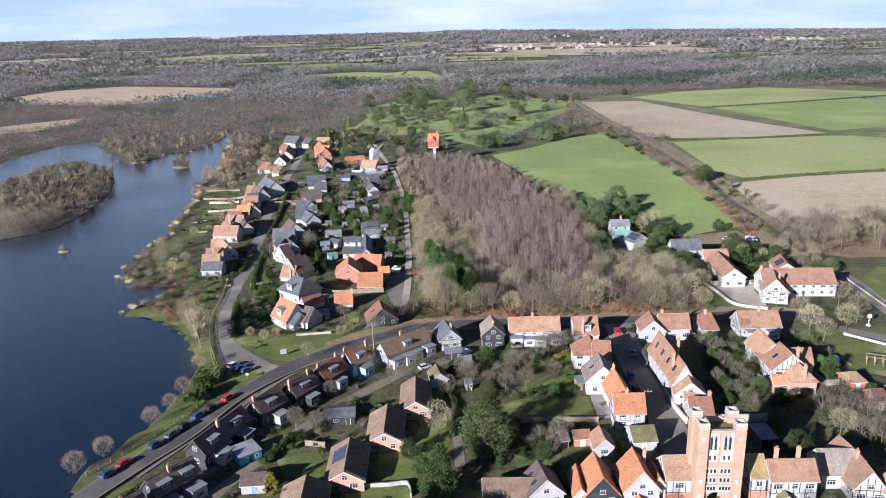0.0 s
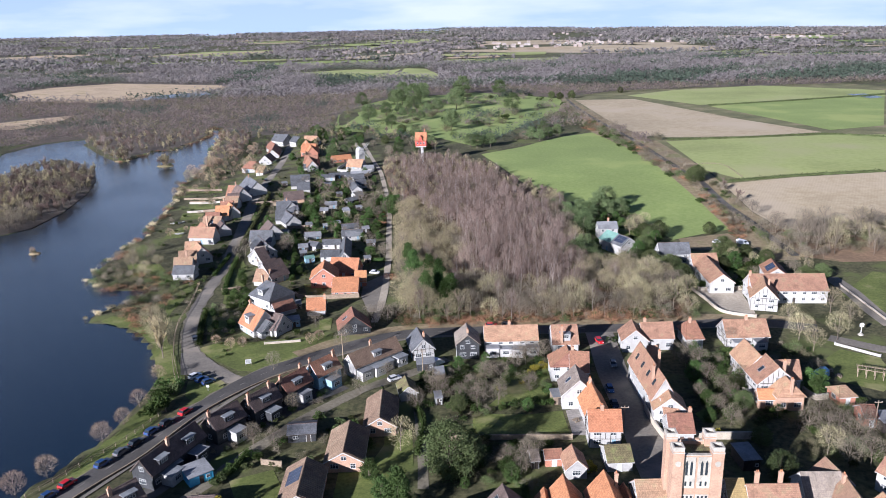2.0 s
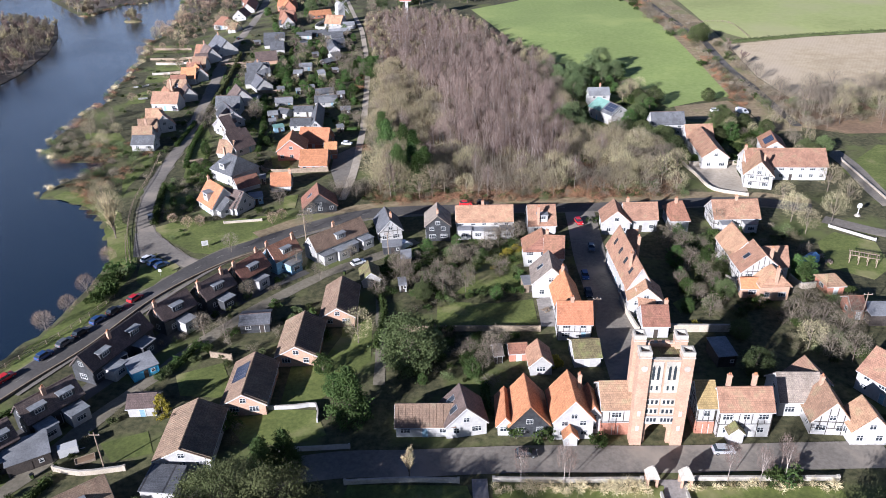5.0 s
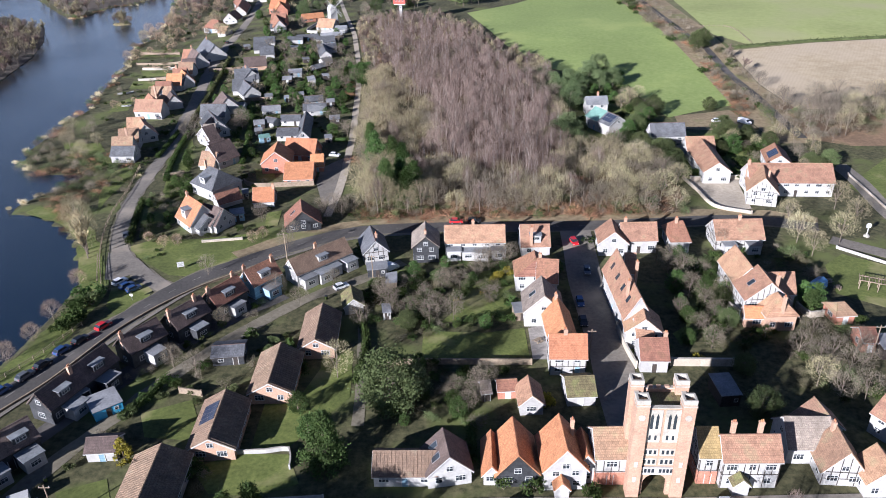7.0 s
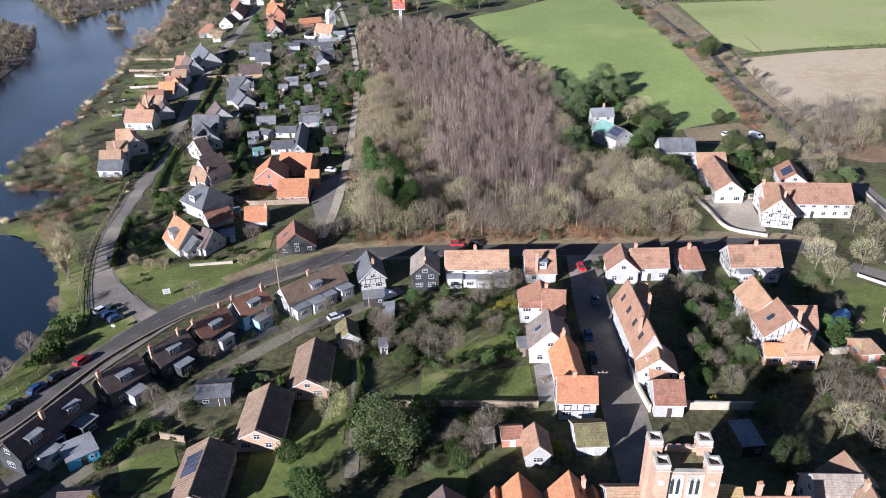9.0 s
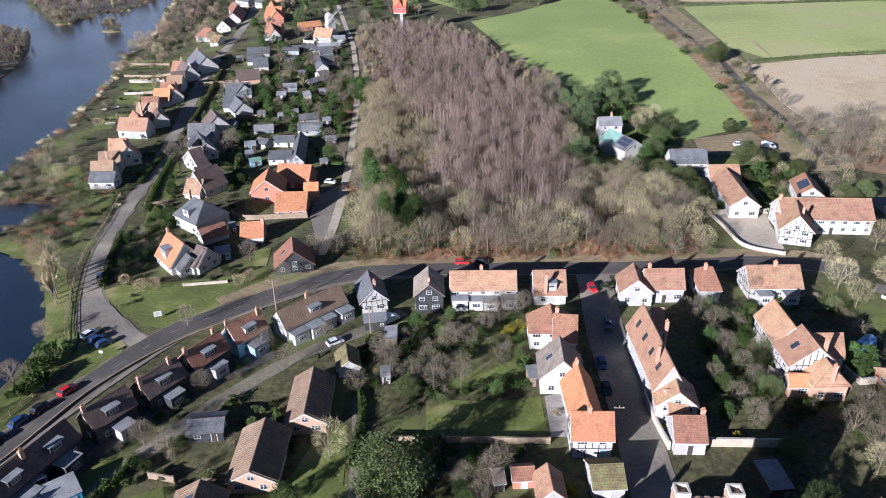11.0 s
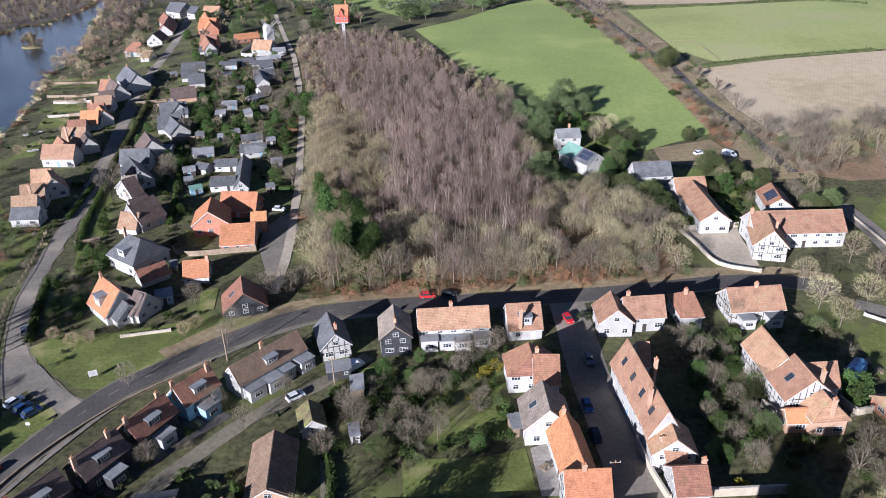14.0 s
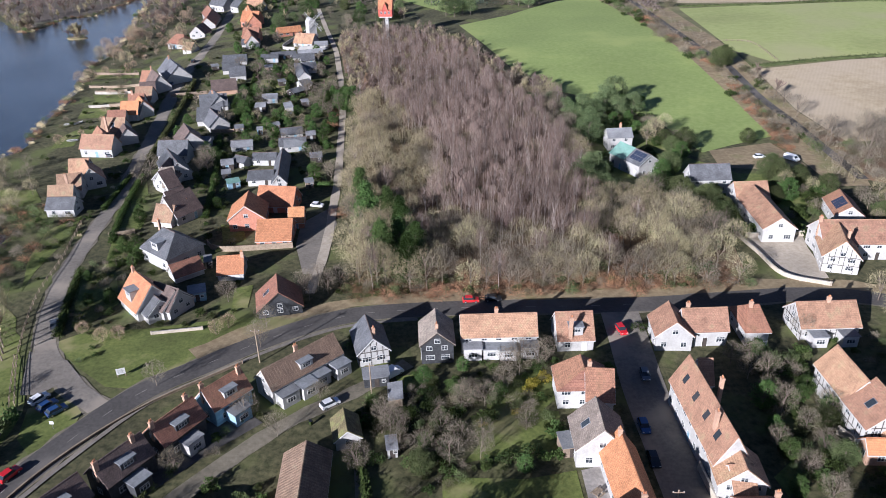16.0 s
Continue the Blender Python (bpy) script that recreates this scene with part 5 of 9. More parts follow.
house("white rendered wing with a weathered terracotta tile roof", 41.4, 137.1, 85.9, 6.3, 7.3, 4.4, 7.5, "terra", "white", group="houses on the street")
house("white rendered cottage with a weathered terracotta tile roof", 41.1, 135.9, 2.8, 3.4, 6.3, 3.6, 6.5, "terra", "white", group="houses on the street")
house("white rendered cottage with a red tile roof", 41.8, 129.2, -1.0, 5.4, 6.5, 3.2, 6, "red", "white", chimneys=[(2.5, 0.5)], group="houses on the street")
house("large white half-timbered house with terracotta gables", 70.4, 149.0, -88.0, 7.6, 9.6, 5.2, 9.4, "terra", "white", chimneys=[(3.2, 1.6, 1.6)], group="houses on the street", timber='fblr', skylights=1)
house("white half-timbered wing with a weathered terracotta tile roof", 68.8, 158.0, -88.0, 10.4, 6.6, 5.2, 9.0, "terra", "white", group="houses on the street", timber='fblr')
house("low wing with a bright orange tile roof", 67.6, 143.4, -3.0, 5.0, 3.2, 2.8, 4.4, "orange", "pinkbrick", group="houses on the street")
house("pink brick wing with a hipped terracotta roof", 72.0, 143.4, -88.0, 5.6, 6.6, 4.0, 7.2, "terra", "pinkbrick", chimneys=[(2.6, 0.0, 1.4)], group="houses on the street", hip=0.6)
house("white rendered wing with a weathered terracotta tile roof", 75.2, 151.6, 1.0, 5.6, 5.6, 4.6, 8.2, "terra", "white", group="houses on the street")

# large house and villas at the wood's edge
house("large white timbered house with a long terracotta roof", 102.2, 216.8, -2.5, 24.5, 9.8, 4.6, 8.6, "terra", "white", chimneys=[(-12.1, -0.4)], group="houses at the wood's edge", storeys=2)
house("white rendered wing with a weathered terracotta tile roof", 92.4, 210.4, 74.0, 10.2, 8.3, 4.4, 8.6, "terra", "white", chimneys=[(-1.4, -1.2)], group="houses at the wood's edge", timber='lr')
house("white rendered villa with a pale green copper roof", 55.9, 278.4, -62.3, 7.0, 8.3, 5.0, 7.0, "green", "white", group="houses at the wood's edge")
house("white rendered villa with solar panels on a grey slate roof", 59.3, 272.2, -62.3, 7.0, 8.3, 5.0, 7.0, "slate", "white", group="houses at the wood's edge", solar=True)
house("white rendered villa with a low grey felt roof", 56.7, 295.7, 3.1, 8.4, 6.3, 5.6, 6.8, "felt", "white", chimneys=[(1.0, 1.5)], group="houses at the wood's edge")
house("white rendered villa with a grey slate roof", 75.4, 257.5, 1.6, 11.9, 6.5, 5.6, 8.2, "slate", "white", group="houses at the wood's edge")
house("white rendered villa with a weathered terracotta tile roof", 83.7, 246.3, 2.1, 9.4, 7.3, 4.2, 7, "terra", "white", group="houses at the wood's edge")
house("white rendered wing with a weathered terracotta tile roof", 83.3, 232.9, 88.3, 21.4, 8.3, 4, 7, "terra", "white", group="houses at the wood's edge")
house("white rendered cottage with a red tile roof", 106.3, 236.1, 79.8, 11.6, 7.3, 3.4, 6, "red", "white", group="houses at the wood's edge", solar=True)
house("red brick outbuilding with a faded pinkish tile roof", 86.8, 145.5, 6.1, 4.1, 5.3, 2.5, 4, "pink", "brick", hip=0.7)
house("red brick outbuilding with a red tile roof", 87.3, 135.0, -1.0, 2.8, 5.3, 2.8, 4.5, "red", "brick")

# houses along the lake lane
house("white rendered house with a weathered terracotta tile roof", -124.9, 298.4, -6.4, 11.6, 6.9, 3.9, 7, "terra", "white", group="houses along the lake lane")
house("white rendered wing with a red tile roof", -127.0, 305.4, -55.9, 8.6, 6.7, 3.5, 6.6, "red", "white", group="houses along the lake lane")
house("white rendered house with a faded pinkish tile roof", -126.0, 315.7, -3.8, 8.6, 6.9, 3.7, 7.4, "pink", "white", chimneys=[(-1.7, -3.3)], group="houses along the lake lane", skylights=1)
house("white rendered wing with a dark tile roof", -120.1, 310.3, -61.1, 6.6, 6.7, 2.9, 6, "dark", "white", group="houses along the lake lane")
house("white rendered wing with a red tile roof", -130.7, 330.1, 4.8, 6.7, 6.7, 2.7, 5.6, "red", "white", group="houses along the lake lane")
house("white rendered house with a bright orange tile roof", -127.4, 336.1, -0.7, 6.8, 6.9, 3.5, 7, "orange", "white", group="houses along the lake lane")
house("white rendered wing with a grey slate roof", -124.4, 336.6, -9.9, 2.8, 5.7, 2.7, 5, "slate", "white", group="houses along the lake lane")
house("white rendered house with a red tile roof", -127.9, 344.7, 4.7, 6.1, 6.9, 3.5, 7.2, "red", "white", chimneys=[(-1.6, -0.2)], group="houses along the lake lane")
house("white rendered wing with a bright orange tile roof", -124.5, 340.0, -60.0, 8.0, 6.7, 3.3, 6.6, "orange", "white", group="houses along the lake lane")
house("white rendered house with a faded pinkish tile roof", -128.1, 354.4, 1.6, 6.7, 8.7, 3.3, 7, "pink", "white", group="houses along the lake lane")
house("white rendered wing with a dark tile roof", -130.5, 364.7, 14.7, 6.0, 7.7, 3.1, 6, "dark", "white", group="houses along the lake lane")
house("white rendered house with a red tile roof", -134.4, 378.0, -10.5, 5.5, 8.7, 2.9, 7.4, "red", "white", group="houses along the lake lane")
house("white rendered wing with a dark tile roof", -129.6, 373.2, -58.2, 14.3, 8.7, 2.9, 7.6, "dark", "white", chimneys=[(-5.2, -0.5)], group="houses along the lake lane")
house("white rendered house with a grey slate roof", -126.1, 386.9, -60.0, 20.1, 10.7, 2.9, 7.6, "slate", "white", chimneys=[(-6.3, -0.3)], group="houses along the lake lane")
house("white rendered house with a weathered terracotta tile roof", -121.0, 273.9, 6.9, 6.0, 6.9, 3.7, 7.4, "terra", "white", group="houses along the lake lane")
house("white rendered wing with a weathered terracotta tile roof", -117.4, 270.9, -59.2, 10.2, 7.7, 3.3, 7, "terra", "white", group="houses along the lake lane")
house("white rendered house with a faded pinkish tile roof", -119.0, 262.0, 12.0, 6.7, 6.9, 3.7, 7, "pink", "white", chimneys=[(-0.2, -3.3)], group="houses along the lake lane")
house("white rendered house with a faded pinkish tile roof", -117.5, 253.0, 7.1, 6.9, 6.9, 3.9, 7, "pink", "white", group="houses along the lake lane")
house("white rendered lean-to with a grey slate roof", -115.7, 248.7, -0.5, 8.1, 5.7, 3.1, 5, "slate", "white", group="houses along the lake lane")
house("white rendered house with a red tile roof", -146.0, 461.0, -27.4, 11.3, 9.7, 3.1, 6.6, "red", "white", group="houses along the lake lane", hip=0.6)
house("white rendered house with a dark tile roof", -141.8, 483.1, 85.2, 11.0, 8.7, 3.1, 6.6, "dark", "white", group="houses along the lake lane")
house("white rendered cottage with a faded pinkish tile roof", -133.7, 437.5, -22.1, 5.3, 6.7, 2.3, 5, "pink", "white", group="houses along the lake lane")
house("white rendered house with a red tile roof", -145.9, 518.9, -81.0, 30.0, 8.7, 3.5, 7, "red", "white", group="houses along the lake lane")
house("white rendered house with a grey slate roof", -154.5, 578.5, -40.9, 16.1, 8.7, 4.7, 8, "slate", "white", group="houses along the lake lane")
house("white rendered house with a grey slate roof", -137.0, 558.0, -41.9, 8.6, 8.7, 3.9, 7, "slate", "white", group="houses along the lake lane")
house("red brick wing with a bright orange tile roof", -116.3, 502.0, -72.6, 36.4, 7.7, 3.7, 7.4, "orange", "brick", group="houses along the lake lane")
house("white rendered wing with a red tile roof", -104.0, 444.0, -71.5, 20.7, 6.7, 3.3, 6.6, "red", "white", group="houses along the lake lane")
house("white rendered lean-to with a grey slate roof", -103.1, 440.9, 7.8, 8.9, 5.7, 1.7, 3.4, "slate", "white", group="houses along the lake lane")
house("white rendered house with a grey slate roof", -96.3, 291.3, -0.2, 9.9, 6.9, 3.7, 7, "slate", "white", group="houses along the lake lane")
house("white rendered wing with a grey slate roof", -92.5, 277.7, -59.7, 14.6, 7.7, 3.3, 6.6, "slate", "white", group="houses along the lake lane")
house("white rendered house with a dark tile roof", -95.5, 304.3, -63.0, 10.5, 8.7, 3.3, 7, "dark", "white", group="houses along the lake lane")
house("white rendered garage with a grey felt roof", -91.2, 304.8, 2.7, 6.9, 7.7, 2.1, 3.2, "felt", "white", group="houses along the lake lane")
house("white rendered bungalow with a grey slate roof", -97.9, 345.0, 10.7, 8.8, 8.7, 2.3, 5.8, "slate", "white", group="houses along the lake lane")
house("white rendered wing with a grey slate roof", -96.8, 347.5, -60.5, 11.0, 7.7, 2.3, 5.6, "slate", "white", group="houses along the lake lane")
house("white rendered wing with a grey slate roof", -91.5, 325.0, -60.0, 11.6, 7.7, 2.3, 5.4, "slate", "white", group="houses along the lake lane")
house("white rendered bungalow with a grey slate roof", -101.6, 392.9, 12.3, 7.6, 6.7, 2.1, 4.6, "slate", "white", group="houses along the lake lane")
house("white rendered cottage with a dark tile roof", -90.2, 263.7, 47.1, 4.1, 8.7, 3.3, 7, "dark", "white", group="houses along the lake lane")
house("white rendered wing with a dark tile roof", -92.3, 271.1, 89.4, 7.3, 7.7, 3.3, 6.8, "dark", "white", group="houses along the lake lane")
house("white rendered cottage with a dark tile roof", -82.5, 248.2, 46.8, 5.6, 7.7, 2.9, 7, "dark", "white", group="houses along the lake lane")
house("white rendered wing with a bright orange tile roof", -79.6, 247.8, -64.3, 7.1, 5.7, 2.7, 5.6, "orange", "white", group="houses along the lake lane")
house("white rendered lean-to with a faded pinkish tile roof", -82.7, 241.0, -13.0, 5.5, 6.7, 2.3, 5.4, "pink", "white", group="houses along the lake lane")
house("white rendered wing with a dark tile roof", -67.1, 194.4, -38.2, 5.9, 7.7, 2.5, 6, "dark", "white", group="houses along the lake lane")
house("white rendered wing with a grey slate roof", -69.4, 192.2, -46.4, 5.0, 6.7, 2.3, 5, "slate", "white", group="houses along the lake lane")
house("dark timber bungalow with a grey felt roof", -76.4, 282.7, 15.4, 3.7, 4.3, 2.4, 3, "felt", "timber", group="grey bungalows")
house("white rendered bungalow with a grey felt roof", -75.3, 299.8, 11.4, 6.9, 5.3, 2.4, 3.2, "felt", "white", group="grey bungalows")
house("white rendered bungalow with a grey slate roof", -60.3, 311.8, 16.4, 7.2, 5.3, 2.4, 3.6, "slate", "white", group="grey bungalows")
house("dark timber bungalow with a grey felt roof", -65.7, 359.4, 51.6, 7.9, 4.3, 2.4, 3.2, "felt", "timber", group="grey bungalows")
house("dark timber bungalow with a grey slate roof", -81.1, 413.6, 12.4, 11.7, 4.3, 2.4, 3.2, "slate", "timber", group="grey bungalows")
house("dark timber bungalow with a grey felt roof", -68.7, 416.7, 18.0, 11.8, 4.3, 2.4, 3.2, "felt", "timber", group="grey bungalows")
house("white rendered bungalow with a grey slate roof", -68.1, 404.0, 18.0, 6.3, 5.3, 2.4, 3.4, "slate", "white", group="grey bungalows")
house("white rendered bungalow with a grey felt roof", -75.7, 352.0, 6.3, 6.0, 5.3, 2.4, 3.2, "felt", "white", group="grey bungalows")
house("dark timber bungalow with a grey felt roof", -77.4, 341.8, 2.4, 4.0, 4.3, 2.4, 3, "felt", "timber", group="grey bungalows")
house("dark timber bungalow with a grey felt roof", -52.7, 309.9, 12.2, 3.2, 3.3, 2.4, 2.8, "felt", "timber", group="grey bungalows")
house("white rendered bungalow with a grey felt roof", -56.8, 299.5, 11.3, 7.0, 5.3, 2.4, 3.4, "felt", "white", group="grey bungalows")
house("white rendered bungalow with a grey slate roof", -66.8, 382.1, -75.0, 16.9, 5.3, 2.8, 4.6, "slate", "white", group="grey bungalows")
house("white rendered house with a grey slate roof", -74.3, 219.3, -38.9, 11.4, 10.7, 3.8, 8, "slate", "white", chimneys=[(-5.5, 0.6)], group="houses along the lake lane", hip=0.6, dormers=1)
house("white rendered wing with a red tile roof", -68.5, 210.3, 39.7, 7.3, 4.7, 1.7, 4, "red", "white", group="houses along the lake lane")
house("white rendered house with a dark tile roof", -80.3, 244.4, 53.6, 8.5, 8.7, 3.3, 7.6, "dark", "white", group="houses along the lake lane")
house("white rendered house with a grey tile roof", -90.1, 265.3, 20.6, 3.9, 8.7, 3.3, 7.2, "grey_tile", "white", group="houses along the lake lane")
house("white rendered bungalow with a grey slate roof", -94.9, 330.4, 7.6, 8.7, 10.1, 2.3, 5.6, "slate", "white", group="houses along the lake lane")
house("white rendered bungalow with a grey slate roof", -96.8, 345.3, 15.9, 9.5, 8.7, 2.3, 5.6, "slate", "white", chimneys=[(-0.5, 0.7)], group="houses along the lake lane")
house("pink brick bungalow with a dark tile roof", -98.2, 365.7, 15.9, 10.3, 9.7, 2.1, 5.2, "dark", "pinkbrick", group="houses along the lake lane")
house("white rendered bungalow with a grey slate roof", -96.7, 384.8, 12.5, 6.9, 9.7, 2.1, 5, "slate", "white", group="houses along the lake lane")
house("white rendered bungalow with a grey slate roof", -103.0, 406.7, 8.7, 10.9, 7.7, 2.1, 4, "slate", "white", group="houses along the lake lane")
house("white rendered wing with a dark tile roof", -67.3, 194.6, -28.7, 7.4, 7.2, 2.5, 6.2, "dark", "white", group="houses along the lake lane")
house("white house with a steep orange tile roof and dormers", -72.9, 195.7, -46.8, 9.5, 8.7, 2.7, 7.8, "orange", "white", chimneys=[(-4.2, -0.2)], group="houses along the lake lane", dormers=1)
house("white rendered cottage with a bright orange tile roof", -57.0, 210.5, 5.7, 6.1, 6.7, 2.0, 5, "orange", "white", chimneys=[(2.9, -0.4)], group="houses along the lake lane")
house("black weatherboarded cottage with a red tile roof", -42.3, 194.7, -76.6, 8.2, 9.7, 2.1, 6.2, "red", "black", group="houses along the lake lane", skylights=1)
house("red brick house with a bright orange tile roof", -59.3, 239.4, -84.0, 10.0, 9.7, 3.8, 7.6, "orange", "brick", group="houses along the lake lane")
house("red brick house with a bright orange tile roof", -52.9, 250.5, -7.7, 10.9, 8.7, 2.7, 6.4, "orange", "brick", group="houses along the lake lane")
house("red brick house with a bright orange tile roof", -49.7, 229.8, 2.0, 9.1, 11.0, 2.1, 5.6, "orange", "brick", group="houses along the lake lane")
house("red brick outbuilding with a bright orange tile roof", -45.6, 238.6, 4.9, 4.1, 6.7, 2.1, 5, "orange", "brick", group="houses along the lake lane")
house("red brick house with a bright orange tile roof", -114.4, 495.7, -7.5, 9.9, 11.2, 4.1, 8, "orange", "brick", chimneys=[(-4.8, 5.5)], group="houses along the lake lane")
house("red brick house with a red tile roof", -104.8, 452.4, -2.6, 8.4, 8.7, 3.5, 7, "red", "brick", group="houses along the lake lane", timber='fb')
house("white rendered house with a weathered terracotta tile roof", -73.7, 437.6, -17.7, 10.3, 8.7, 2.9, 6.4, "terra", "white", group="houses along the lake lane")
house("white rendered outbuilding with a grey felt roof", -65.3, 431.7, 8.7, 6.4, 5.3, 2.6, 3.6, "felt", "white")
house("red brick outbuilding with a bright orange tile roof", -87.7, 465.4, 25.6, 13.1, 5.3, 2.6, 4.6, "orange", "brick")
house("white rendered house with a grey slate roof", -158.3, 596.2, -24.9, 13.9, 8.7, 3.9, 7, "slate", "white", group="houses along the lake lane")
house("white rendered house with a weathered terracotta tile roof", -122.8, 544.7, -13.2, 10.6, 8.7, 3.7, 7, "terra", "white", group="houses along the lake lane")
house("white rendered house with a red tile roof", -152.1, 543.2, -66.2, 22.7, 8.7, 3.5, 7, "red", "white", group="houses along the lake lane")

# low grey-roofed bungalows behind the lane
house("white rendered bungalow with a grey slate roof", -57.5, 300.3, 6.5, 9.2, 5.3, 2.5, 4, "slate", "white", group="grey bungalows")
house("white rendered bungalow with a grey slate roof", -64.5, 286.8, -0.8, 7.8, 5.3, 2.5, 3.6, "slate", "white", group="grey bungalows")
house("white rendered bungalow with a grey slate roof", -62.2, 270.2, 3.0, 7.8, 7.3, 2.5, 3.8, "slate", "white", group="grey bungalows")
house("white rendered bungalow with a grey slate roof", -75.8, 300.9, 8.6, 7.1, 5.3, 2.5, 3.2, "slate", "white", group="grey bungalows")
house("white rendered bungalow with a grey slate roof", -67.1, 391.5, 14.4, 9.6, 7.3, 2.5, 4, "slate", "white", group="grey bungalows")
house("white rendered bungalow with a grey slate roof", -86.8, 408.9, 5.3, 8.0, 5.3, 2.5, 3.4, "slate", "white", group="grey bungalows")
house("white rendered bungalow with a grey slate roof", -70.6, 408.9, 9.8, 10.0, 4.3, 2.5, 3.4, "slate", "white", group="grey bungalows")
house("white rendered bungalow with a grey slate roof", -58.8, 312.1, 12.1, 5.2, 5.3, 2.5, 3.6, "slate", "white", group="grey bungalows")
house("white rendered bungalow with a grey slate roof", -71.8, 284.5, -27.3, 4.8, 4.3, 2.5, 3.4, "slate", "white", group="grey bungalows")
house("white rendered bungalow with a grey slate roof", -64.0, 368.2, 36.8, 4.7, 5.3, 2.5, 3.6, "slate", "white", group="grey bungalows")
house("white rendered bungalow with a grey slate roof", -57.0, 275.8, -82.8, 24.2, 4.3, 2.6, 4.6, "slate", "white", group="grey bungalows")

# sheds and garages
shed("bright blue shed with a flat grey felt roof", -65.1, 114.6, 39.9, 5.2, 5, 2.6, "brightblue", "felt")
shed("black boarded shed with a grey felt roof", -71.9, 117.2, 50.8, 3.3, 5, 3.2, "black", "felt")
shed("low garage with a grey felt roof", -75.6, 89.5, 32.5, 6.9, 6, 2.8, "timber", "felt")
shed("white garage with a flat dark roof", -48.9, 82.5, 89.0, 5.9, 5.5, 2.8, "white", "slate")
shed("small white shed in a garden", -14.0, 147.0, 8.7, 1.7, 3, 2.3, "white", "felt")
shed("pale blue garden summerhouse", -62.5, 199.2, 18.3, 3.8, 3.5, 2.6, "bluewood", "felt")
shed("turquoise painted shed in a garden", -70.4, 266.0, 23.4, 3.8, 3, 2.4, "bluewood", "green")
shed("grey felt roofed garage", 92.0, 132.4, -0.9, 6.3, 5, 3, "timber", "felt")
shed("small wooden shed in a garden", 16.5, 146.7, 9.1, 3.3, 3.5, 2.6, "wood", "felt")
shed("dark flat-roofed outbuilding behind the tower", 53.3, 118.5, 6.0, 3.7, 6, 3, "timber", "felt")
shed("dark garage with a flat felt roof", -18.1, 166.3, 10.3, 4.9, 3, 2.6, "black", "felt")
shed("narrow wooden shed beside a hedge", -14.1, 161.4, -85.4, 5.0, 2.5, 1.9, "wood", "felt")
shed("small black shed with a felt roof", -74.5, 273.7, 15.1, 2.7, 3, 2.4, "black", "felt")
shed("wooden garden shed with a felt roof", -67.6, 320.4, 17.7, 3.0, 3, 2.3, "wood", "felt")
shed("dark garden shed with a felt roof", -60.4, 346.2, 22.0, 2.8, 3, 2.3, "timber", "felt")
shed("pale blue garden shed", -72.7, 316.2, 12.3, 1.9, 2.5, 2.2, "bluewood", "felt")
shed("white garden room with a flat roof", -66.2, 340.4, -72.4, 7.8, 3, 2.6, "white", "felt")
shed("wooden garden shed with a felt roof", -80.8, 318.0, 16.3, 3.1, 3.5, 2.4, "wood", "felt")
shed("dark garden shed with a felt roof", -110.1, 396.3, 27.2, 3.1, 3, 2.4, "timber", "felt")
shed("wooden garden shed with a felt roof", -84.3, 393.4, 19.7, 3.9, 3, 2.4, "wood", "felt")
shed("dark garage with a felt roof", -47.5, 287.7, 10.1, 3.9, 4, 2.4, "timber", "felt")
shed("wooden garden shed with a felt roof", -46.4, 265.3, 15.6, 2.5, 3, 2.3, "wood", "felt")
shed("wooden garden shed with a felt roof", -64.2, 214.8, 15.6, 1.7, 3, 2.3, "wood", "felt")
shed("dark garden shed with a felt roof", -74.5, 372.2, 23.8, 3.0, 3, 2.4, "timber", "felt")

# ---- trees ----
def branches(rng, height, lean, levels, first, spread, splits, thick):
    """Limbs of a bare tree as (start, end, r0, r1) and the tips that carry twigs."""
    limbs, tips = [], []

    def grow(p, d, length, r, level):
        q = p + d * length
        limbs.append((p, q, r, r * 0.62))
        if level >= levels - 1:
            tips.append((q, d, length))
        if level == levels:
            return
        n = splits[min(level, len(splits) - 1)]
        for i in range(n):
            a = rng.uniform(0, 6.283)
            s = rng.uniform(0.55, 1.0) * spread
            nd = (d + Vector((math.cos(a) * s, math.sin(a) * s, rng.uniform(-0.05, 0.25)))).normalized()
            grow(p + d * length * rng.uniform(0.62, 1.0), nd, length * rng.uniform(0.55, 0.85), r * 0.6, level + 1)
        if level == 0:
            grow(q, (d + Vector((rng.uniform(-0.1, 0.1), rng.uniform(-0.1, 0.1), 0))).normalized(), length * 0.8, r * 0.62, 1)

    grow(Vector((0, 0, -0.3)), Vector((lean, lean * 0.4, 1)).normalized(), height * first, thick, 0)
    top = max(q.z for q, _, _ in tips)
    return limbs, tips, height / top


